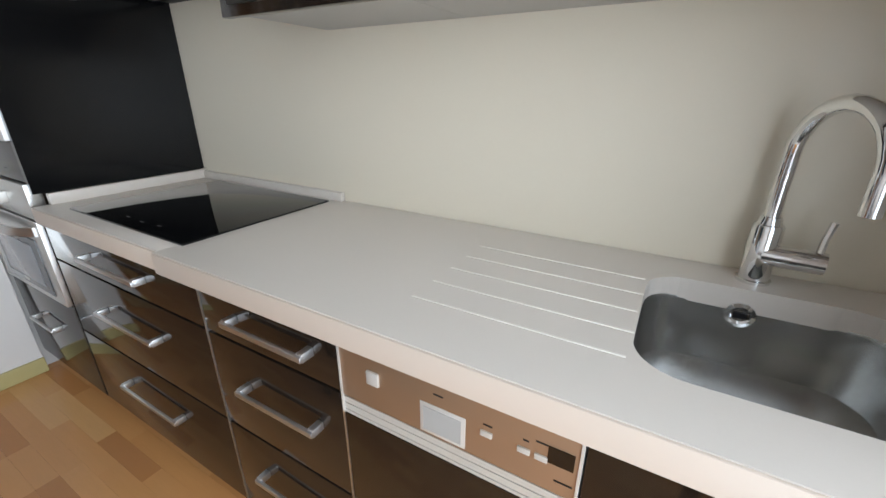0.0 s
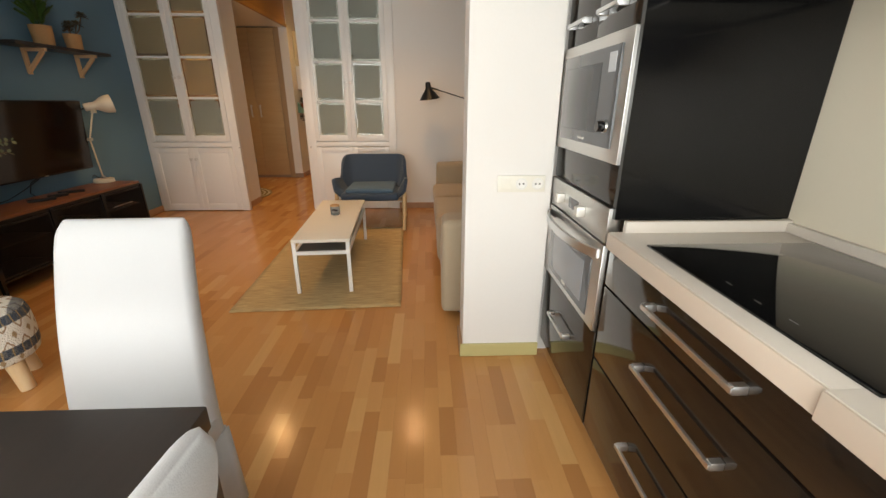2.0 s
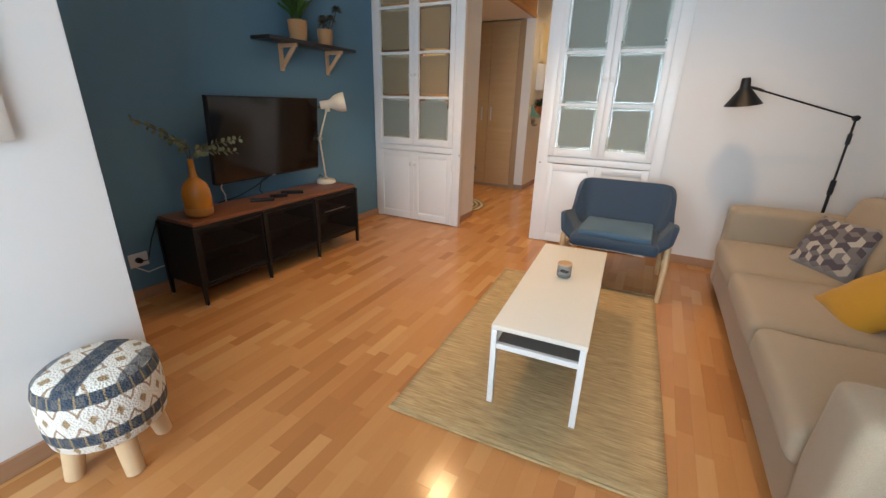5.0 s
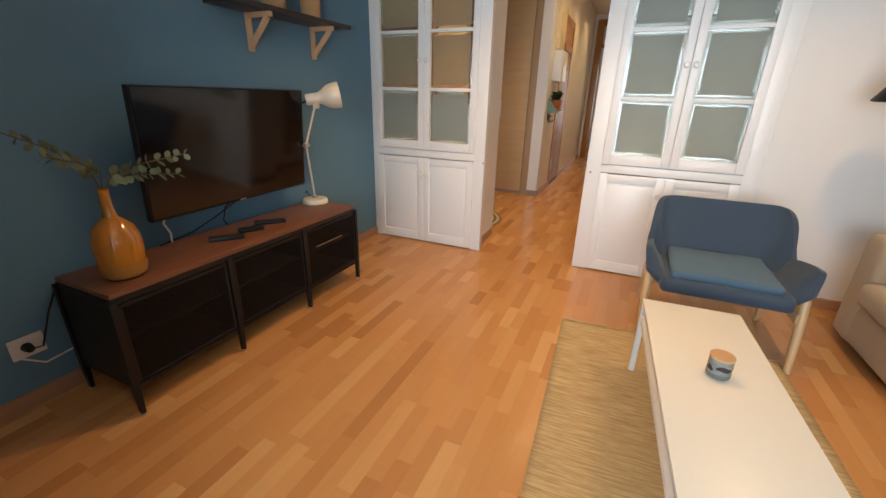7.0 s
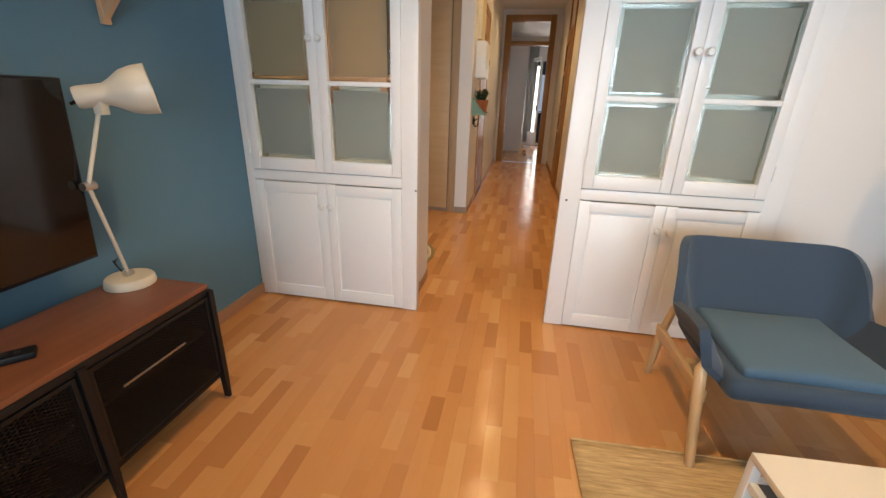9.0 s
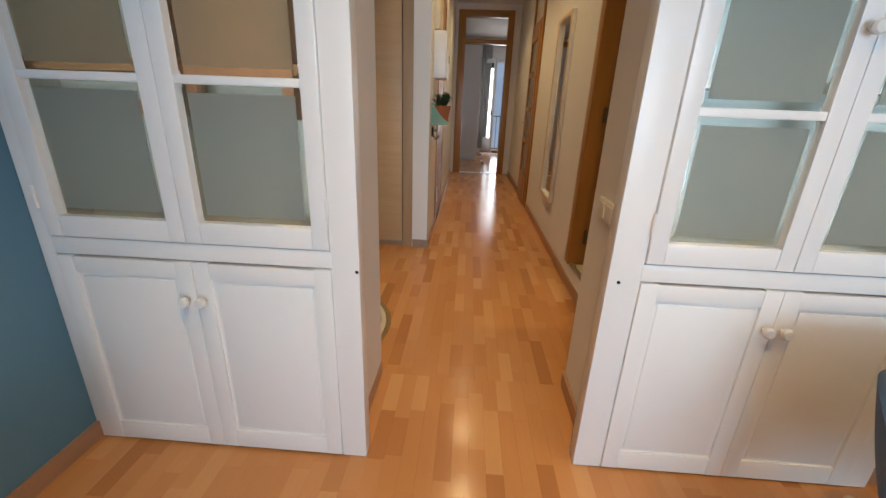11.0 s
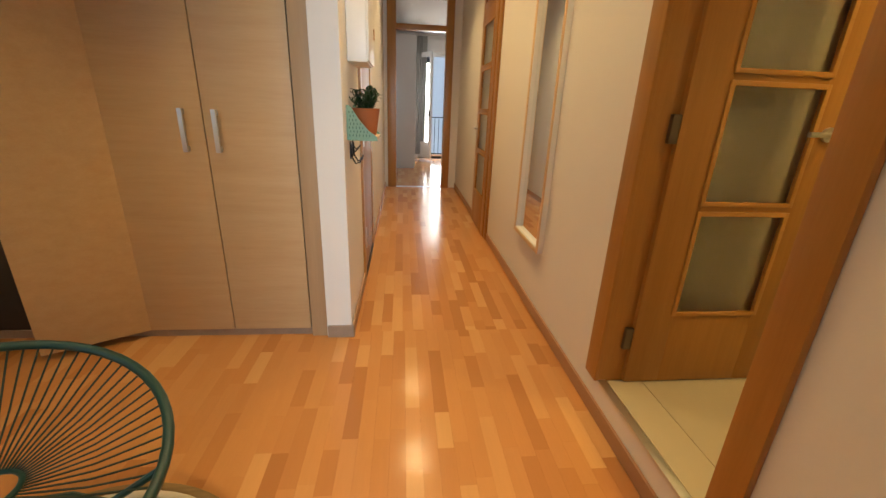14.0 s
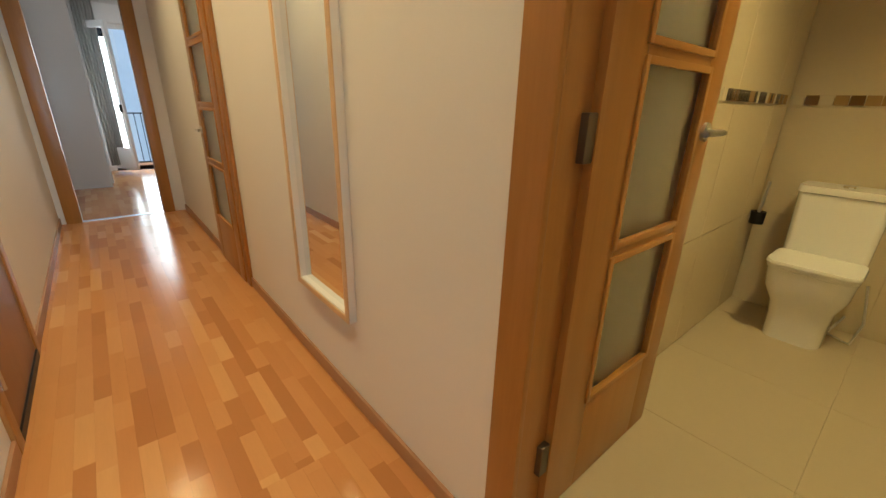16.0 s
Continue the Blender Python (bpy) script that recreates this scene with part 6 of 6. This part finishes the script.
part("rim", tube([rim_point(2 * math.pi * i / 48) for i in range(48)], 0.0135, 10, True), TEAL, ach, smooth=60)
hub = Vector((-0.14, 0, 0.32))
small = [hub + Vector((0.095 * math.cos(2 * math.pi * i / 24), 0.095 * math.sin(2 * math.pi * i / 24), 0.012 * math.cos(2 * math.pi * i / 24))) for i in range(24)]
part("hub_ring", tube(small, 0.008, 8, True), TEAL, ach, smooth=60)
bm = bmesh.new()
for i in range(N):
    a = 2 * math.pi * i / N
    o, h = rim_point(a), hub + Vector((0.095 * math.cos(a), 0.095 * math.sin(a), 0))
    tmp = tube([o, o.lerp(h, 0.5) + Vector((0, 0, -0.012)), h], 0.0028, 5)
    me_ = bpy.data.meshes.new("tmp")
    tmp.to_mesh(me_)
    tmp.free()
    bm.from_mesh(me_)
    bpy.data.meshes.remove(me_)
cords = part("cord_web", bm, CORD, ach, "dark teal plastic cords", smooth=60)
tagged(cords, kind="stuff")
for fx, fy in ((-0.06, 0.32), (0.31, -0.11), (-0.25, -0.21)):
    lg = part("leg", tube([hub + Vector((0, 0, -0.03)), (fx * 0.5, fy * 0.5, 0.27), (fx, fy, 0.02)], 0.010, 8), TEAL, ach)
    part("foot_cap", bar((fx, fy, 0.0), (fx, fy, 0.028), 0.014, 0.013), BLACKMETAL, lg)
part("stay", tube([rim_point(0.9), (0.15, 0.12, 0.33), hub], 0.009, 8), TEAL, ach)
part("stay", tube([rim_point(-0.9), (0.15, -0.12, 0.33), hub], 0.009, 8), TEAL, ach)

MINTDARK = paint("dark_green_gap", (0.05, 0.11, 0.07), 0.6, 0.04)
MINT = paint("mint_painted_steel", (0.19, 0.34, 0.24), 0.4, 0.04, 60, 0.03)
ks = thing("key_shelf", "small shelf with mint perforated steel ends and hooks", "shelf", pose(-8.725, YH0 + 0.001, 1.105))
part("board", block(-0.14, 0.14, 0.002, 0.155, 0.0, 0.014, bevel=0.002), BIRCH, ks)
for q in (0.145, -0.155):
    bm = prism([(0.0, 0.0), (0.155, 0.0), (0.155, 0.016), (0.11, 0.05), (0.065, 0.10), (0.035, 0.145), (0.018, 0.17), (0.0, 0.172)], 0, 0.01)
    bm = placed(bm, Matrix(((0, 1, 0, q), (1, 0, 0, 0), (0, 0, 1, 0), (0, 0, 0, 1))))
    en = part("end_plate", bm, MINT, ks, "mint green steel end plate", smooth=0)
    part("rim", block(q - 0.004, q + 0.014, 0.0, 0.157, -0.003, 0.005, bevel=0.001), MINT, en)
    for r in range(7):
        for c in range((7, 6, 5, 4, 3, 2, 2)[r]):
            yy, zz = 0.012 + c * 0.017 + (r % 2) * 0.005, 0.018 + r * 0.019
            part("slot", block(q + 0.0095 if q > 0 else q - 0.001, q + 0.0112 if q > 0 else q + 0.0005, yy, yy + 0.0045, zz, zz + 0.011), MINTDARK, en)
for q in (0.06, -0.05):
    bm = tube([(q, 0.006, -0.03), (q, 0.010, -0.10), (q, 0.030, -0.135), (q, 0.055, -0.125), (q, 0.06, -0.10)], 0.0045, 8)
    hk = part("hook", bm, BLACKMETAL, ks, "black double coat hook")
    part("upper_prong", tube([(q, 0.008, -0.055), (q, 0.03, -0.07), (q, 0.045, -0.045)], 0.004, 8), BLACKMETAL, hk)
    part("back_plate", block(q - 0.010, q + 0.010, 0.001, 0.006, -0.11, -0.015, bevel=0.002), BLACKMETAL, hk)
tp = thing("terracotta_pot", "plain terracotta pot on the mint shelf", "plant pot", pose(-8.755, YH0 + 0.084, 1.1195))
part("pot", turned([(0, 0), (0.054, 0), (0.057, 0.004), (0.077, 0.138), (0.079, 0.142), (0.073, 0.142), (0.069, 0.125), (0, 0.125)], 32), paint("terracotta", (0.40, 0.13, 0.045), 0.7, 0.08, 50, 0.1), tp)
hp = thing("leafy_plant", "small dark green leafy plant in a terracotta pot", "plant", pose(-8.755, YH0 + 0.084, 1.1195))
DGREEN = paint("dark_green_leaf", (0.022, 0.060, 0.022), 0.4, 0.3, 30, 0.05, blotch=9)
rng = random.Random(12)
for k in range(34):
    a, t0 = rng.uniform(0, 6.28), rng.uniform(0.15, 1.0) ** 0.6
    tip = Vector((math.cos(a) * t0 * 0.105, math.sin(a) * t0 * 0.095, 0.16 + rng.uniform(0.02, 0.09) * (1.25 - 0.6 * t0)))
    sm = part("stem", tube([(tip.x * 0.2, tip.y * 0.2, 0.12), (tip.x * 0.6, tip.y * 0.6, 0.145), tip], 0.0016, 5), DGREEN, hp)
    bm = bmesh.new()
    for q in range(14):
        pnt = Vector((tip.x * 0.4, tip.y * 0.4, 0.135)).lerp(tip, q / 13)
        leaf(bm, pnt, (rng.uniform(-1, 1), rng.uniform(-1, 1), rng.uniform(0.0, 0.9)), (0, 0, 1), rng.uniform(0.024, 0.038), rng.uniform(0.011, 0.017))
    part("foliage", bm, DGREEN, sm, smooth=60)

mb = thing("meter_box", "white wall-hung box above the plant shelf", "cabinet", pose(-8.90, YH0 + 0.001, 1.49))
part("body", block(-0.20, 0.20, 0.0, 0.10, 0.0, 0.37, bevel=0.004), CABWHITE, mb)
part("door", block(-0.195, 0.195, 0.10, 0.112, 0.006, 0.364, bevel=0.003), CABWHITE, mb)
part("latch", block(-0.185, -0.17, 0.11, 0.118, 0.15, 0.21, bevel=0.002), OAK, mb)
BONE = paint("cream_enamel", (0.74, 0.62, 0.40), 0.4, 0.04, 40, 0.03)
fb = thing("fuse_box", "shallow cream fuse box with a thin wooden edge", "cabinet", pose(-8.90, YH0 + 0.001, 1.875))
part("body", block(-0.19, 0.19, 0.0, 0.036, 0.0, 0.52, bevel=0.003), BONE, fb)
part("door", block(-0.17, 0.17, 0.036, 0.046, 0.018, 0.502, bevel=0.003), BONE, fb)
part("edge_strip", block(-0.178, -0.171, 0.036, 0.048, 0.014, 0.506), BIRCH, fb, "thin pale wooden edge")

# recessed lamps; the alcove fitting is added along with its assumed bulb
GLOW, gt, gp = nodes_of("lamp_glow")
gp.inputs["Emission Color"].default_value, gp.inputs["Emission Strength"].default_value = (1.0, 0.74, 0.42, 1), 14
for sx, sy, sz, sp, sc in SPOTS:
    rc = thing("recessed_spotlight", "round recessed ceiling spotlight with warm glow", "ceiling light", pose(sx, sy, sz), "recessed spotlights")
    part("ring", turned([(0.05, 0.0), (0.05, -0.006), (0.036, -0.008), (0.033, -0.001), (0.033, 0.0)], 28), ALU, rc)
    part("lens", turned([(0, -0.0015), (0.034, -0.0015), (0.034, 0.0), (0, 0.0)], 24), GLOW, rc, "glowing lens").visible_shadow = False

# ---------------------------------------------------------------- bathroom
wc = thing("toilet", "white close-coupled toilet with closed square lid", "toilet", pose(-7.53, 0.992, BZ + 0.003) @ Matrix.Diagonal((0.96, 1.27, 1, 1)))


def lofted(rings, r=0.05, n=6):
    """Rounded rectangles (half width, front y, back y, z) skinned into one body."""
    bm = bmesh.new()
    rows = [[bm.verts.new((px, py, z)) for px, py in rounded(-hw, hw, y0, y1, min(r, hw * 0.9, (y1 - y0) * 0.45), n)] for hw, y0, y1, z in rings]
    for a, b in zip(rows, rows[1:]):
        for i in range(len(a)):
            bm.faces.new((a[i], a[(i + 1) % len(a)], b[(i + 1) % len(a)], b[i]))
    bm.faces.new(rows[0])
    bm.faces.new(rows[-1])
    bmesh.ops.recalc_face_normals(bm, faces=bm.faces)
    return bm


part("bowl", lofted([(0.125, -0.315, -0.002, 0.0), (0.125, -0.32, -0.002, 0.12), (0.135, -0.33, -0.002, 0.20), (0.168, -0.365, -0.002, 0.29), (0.178, -0.375, -0.002, 0.39)], 0.06), CERAMIC, wc, smooth=50)
part("seat", lofted([(0.178, -0.378, -0.15, 0.392), (0.182, -0.382, -0.15, 0.40), (0.182, -0.382, -0.15, 0.412)], 0.05), CERAMIC, wc, smooth=50)
part("lid", lofted([(0.184, -0.386, -0.15, 0.414), (0.187, -0.39, -0.15, 0.424), (0.182, -0.385, -0.152, 0.436)], 0.05), CERAMIC, wc, smooth=50)
tk = part("tank", lofted([(0.172, -0.165, -0.003, 0.39), (0.182, -0.172, -0.003, 0.74)], 0.03), CERAMIC, wc, smooth=50)
part("tank_lid", lofted([(0.187, -0.178, -0.003, 0.744), (0.19, -0.18, -0.003, 0.755), (0.186, -0.177, -0.003, 0.777)], 0.03), CERAMIC, tk, smooth=50)
part("flush_button", turned([(0, 0), (0.026, 0), (0.025, 0.006), (0, 0.007)], 20, pose(0, -0.09, 0.777)), CHROME, tk)
part("cleaner_hose", tube([(0.20, -0.05, 0.30), (0.24, -0.10, 0.12), (0.22, -0.16, 0.02), (0.12, -0.10, 0.012), (0.16, -0.03, 0.10)], 0.008, 8), CHROME, wc, "flexible chrome hose")
tbr = thing("toilet_brush", "dark wall-hung toilet brush with steel handle", "toilet brush", pose(-7.855, 0.86, 0.70))
part("cup", turned([(0, 0), (0.034, 0), (0.036, 0.07), (0.030, 0.07), (0, 0.02)], 20), BLACKMETAL, tbr)
part("handle", bar((0, 0, 0.06), (0.01, 0.0, 0.24), 0.008), STEEL, tbr)
part("bracket", block(-0.044, -0.03, -0.012, 0.012, 0.02, 0.06), STEEL, tbr)

# wall and floor tiles of the bathroom, glass mosaic band
bath = bpy.data.objects["wall_bathroom"]
tile_me = {}


def tile(parent, w, d, h, at, material, key):
    if key not in tile_me:
        tile_me[key] = finish("tile", block(0, w, 0, d, 0, h, bevel=0.0015, seg=1), material, 0)
    ob = new("tile", tile_me[key])
    ob.location, ob.parent = at, parent
    return ob


for z in (0.180, 0.755, 1.372, 1.972):
    h = 0.572 if z < 1 else 0.597 if z < 1.9 else 0.52
    for y in (YH1 + 0.19, YH1 + 0.79, YH1 + 1.39, YH1 + 1.99):
        w = min(0.597, 0.995 - y)
        tile(bath, 0.006, w, h, (-7.899, y, z), TILE, ("x", round(w, 3), h))
    for x in (-7.892, -7.292):
        w = min(0.597, -6.505 - x)
        tile(bath, w, 0.006, h, (x, 0.993, z), TILE, ("y", round(w, 3), h))
MOS = [paint("mosaic_%s" % n, c, 0.15, 0.1, 60, 0.0) for n, c in (("brown", (0.16, 0.085, 0.03)), ("black", (0.02, 0.02, 0.02)), ("amber", (0.34, 0.22, 0.09)), ("cream", (0.60, 0.52, 0.36)))]
rng = random.Random(5)
y = YH1 + 0.19
while y < 0.96:
    k = rng.choice((0, 1, 2, 3, 3))
    tile(bath, 0.007, 0.033, 0.048, (-7.899, y, 1.339), MOS[k], ("mx", k))
    y += 0.036
x = -7.885
while x < -6.55:
    k = rng.choice((0, 1, 2, 3, 3))
    tile(bath, 0.055, 0.007, 0.048, (x, 0.992, 1.339), MOS[k], ("my", k))
    x += 0.058
bfl = bpy.data.objects["floor_bathroom"]
for x in (-7.89, -7.29, -6.69):
    for y in (YH1 + 0.19, YH1 + 0.79, YH1 + 1.39, YH1 + 1.99):
        w, d = min(0.599, -6.505 - x), min(0.599, 0.993 - y)
        tile(bfl, w, d, 0.005, (x, y, BZ - 0.0005), TILEF, ("f", round(w, 3), round(d, 3)))
tile(bfl, 0.64, 0.155, 0.005, (-7.763, YH1 + 0.033, BZ - 0.0005), TILEF, "fd")

# ---------------------------------------------------------------- bedroom beyond the corridor
bc = thing("bedroom_wardrobe", "plain white bedroom wardrobe", "wardrobe", pose(-15.95, -2.468, 0))
part("body", block(-0.90, 0.85, -0.60, 0.575, 0.0, 2.55, bevel=0.003), CABWHITE, bc)
part("door", block(-0.90, -0.03, 0.577, 0.595, 0.05, 2.53, bevel=0.003), CABWHITE, bc)
part("door", block(-0.02, 0.85, 0.577, 0.595, 0.05, 2.53, bevel=0.003), CABWHITE, bc)
part("handle", bar((0.72, 0.615, 1.05), (0.72, 0.615, 1.15), 0.008), ALU, bc)
bdr = tagged(new("window_2"), "white balcony door standing open to the street", "window", "", "structure")


def french_leaf(name, w, m):
    bm = bmesh.new()
    cube(bm, 0, 0.075, -0.025, 0.025, 0.03, 2.38, 0.004)
    cube(bm, w - 0.075, w, -0.025, 0.025, 0.03, 2.38, 0.004)
    cube(bm, 0.075, w - 0.075, -0.025, 0.025, 0.03, 0.40, 0.004)
    cube(bm, 0.075, w - 0.075, -0.025, 0.025, 2.28, 2.38, 0.004)
    lf = part(name, placed(bm, m), CABWHITE, bdr)
    part("pane", placed(block(0.07, w - 0.07, -0.004, 0.004, 0.40, 2.28), m), CLEAR, lf).visible_shadow = False
    part("latch_handle", placed(block(w - 0.05, w - 0.02, -0.06, -0.02, 1.0, 1.12, bevel=0.003), m), BLACKMETAL, lf)


french_leaf("open_leaf", 0.53, pose(-16.70, -1.75, 0.03, 0, 0, 31))
fr = bmesh.new()
cube(fr, -16.83, -16.75, -1.82, -1.76, 0, 2.42, 0.003)
cube(fr, -16.83, -16.75, -0.88, -0.82, 0, 2.42, 0.003)
cube(fr, -16.83, -16.75, -1.76, -0.88, 2.35, 2.42, 0.003)
part("window_frame", fr, CABWHITE, bdr)
part("roller_box", block(-16.75, -16.67, -1.87, -0.77, 2.43, 2.70, bevel=0.004), CABWHITE, bdr)
cu = thing("curtain", "grey gathered curtain beside the balcony door", "curtain", pose(-16.60, -1.78, 0))
bm = bmesh.new()
cols = [(0.02 * math.sin(i * 1.3) + 0.006 * math.sin(i * 3.1), -0.06 + 0.26 * i / 30) for i in range(31)]
top = [bm.verts.new((a, b, 2.75)) for a, b in cols]
low = [bm.verts.new((a * 1.3, b * 0.9, 0.12)) for a, b in cols]
for i in range(30):
    bm.faces.new((top[i], top[i + 1], low[i + 1], low[i]))
cu_ = part("cloth", bm, fabric("grey_curtain_cloth", (0.46, 0.45, 0.43), (0.40, 0.39, 0.37)), cu, smooth=60)
mod = cu_.modifiers.new("thick", "SOLIDIFY")
mod.thickness = 0.004
part("rod", bar((0.0, -0.3, 2.77), (0.0, 1.2, 2.77), 0.012), STEEL, cu)
rail = thing("balcony_railing", "black iron balcony railing outside the bedroom", "railing", pose(-17.35, -1.3, -0.02))
part("floor_slab", block(-0.1, 0.5, -1.0, 1.0, -0.15, 0.0), TILEF, rail)
for z in (0.08, 1.0):
    part("rail", block(-0.012, 0.012, -1.0, 1.0, z - 0.012, z + 0.012), BLACKMETAL, rail)
for q in range(19):
    part("baluster", bar((0, -0.95 + q * 0.105, 0.08), (0, -0.95 + q * 0.105, 1.0), 0.007, seg=8), BLACKMETAL, rail)
FACADE = paint("pale_street_facade", (0.76, 0.78, 0.80), 0.8, 0.1, 5, 0.1)
fb = thing("facade_across_street", "pale facade with tall windows across the street", "building", pose(-28, -1.4, -9))
part("wall", block(-1, 0, -14, 14, 0, 26), FACADE, fb)
for r in range(5):
    for c in range(7):
        wy, wz = -12 + c * 4, 3.5 + r * 4
        wn_ = part("window", block(-0.02, 0.06, wy - 0.7, wy + 0.7, wz, wz + 2.3), CABWHITE, fb)
        part("pane", block(0.06, 0.07, wy - 0.55, wy + 0.55, wz + 0.12, wz + 2.18), BLACKGLASS, wn_)
fb2 = copy_thing(fb, pose(13.5, -1.2, -9, 0, 0, 180))

# ---------------------------------------------------------------- parquet strips, nearest part of the walk as pieces
random.seed(7)
floor = tagged(new("floor"), "lacquered beech strip parquet in warm mixed tones", "floor", "", "structure")
SW, GAP, LENS = 0.0645, 0.0003, (0.20, 0.26, 0.33, 0.40, 0.48)
stave_mesh = {}


def stave(length):
    if length not in stave_mesh:
        bm = bmesh.new()
        cube(bm, 0, length - GAP, 0, SW - GAP, -0.018, 0.0)
        stave_mesh[length] = finish("strip", bm, PARQ, 0)
    return stave_mesh[length]


AREAS = [(-6.56, 0.27, -3.56, 1.0), (-8.5, -6.56, -4.5, -1.28), (-13.0, -8.5, -2.45, -1.28), (-16.75, -13.0, -3.9, 0.6)]
rest_v, rest_f, singles = [], [], 0
for ax0, ax1, ay0, ay1 in AREAS:
    rows_n = int((ay1 - ay0) / SW) + 1
    for r in range(rows_n):
        y = ay0 + r * SW
        x = ax0 - random.random() * 0.3
        while x < ax1:
            ln = random.choice(LENS)
            a, b = max(x, ax0), min(x + ln, ax1)
            if b - a > 0.002:
                near = (-5.6 < a < -3.0 and -2.2 < y < -1.15)
                if near and singles < 298 and b - a == ln:
                    ob = new("strip", stave(ln))
                    ob.location = (a, y, 0)
                    ob.parent = floor
                    singles += 1
                else:
                    k = len(rest_v)
                    y1 = min(y + SW, ay1 + 0.02) - GAP
                    rest_v += [(a, y, 0), (b - GAP, y, 0), (b - GAP, y1, 0), (a, y1, 0), (a, y, -0.018), (b - GAP, y, -0.018), (b - GAP, y1, -0.018), (a, y1, -0.018)]
                    rest_f += [(k, k + 1, k + 2, k + 3), (k, k + 4, k + 5, k + 1), (k + 1, k + 5, k + 6, k + 2), (k + 2, k + 6, k + 7, k + 3), (k + 3, k + 7, k + 4, k)]
            x += ln
me = bpy.data.meshes.new("strips")
me.from_pydata(rest_v, [], rest_f)
me.materials.append(PARQ)
ob = new("strips", me)
ob.parent = floor
tagged(ob, "", "", "", "stuff")
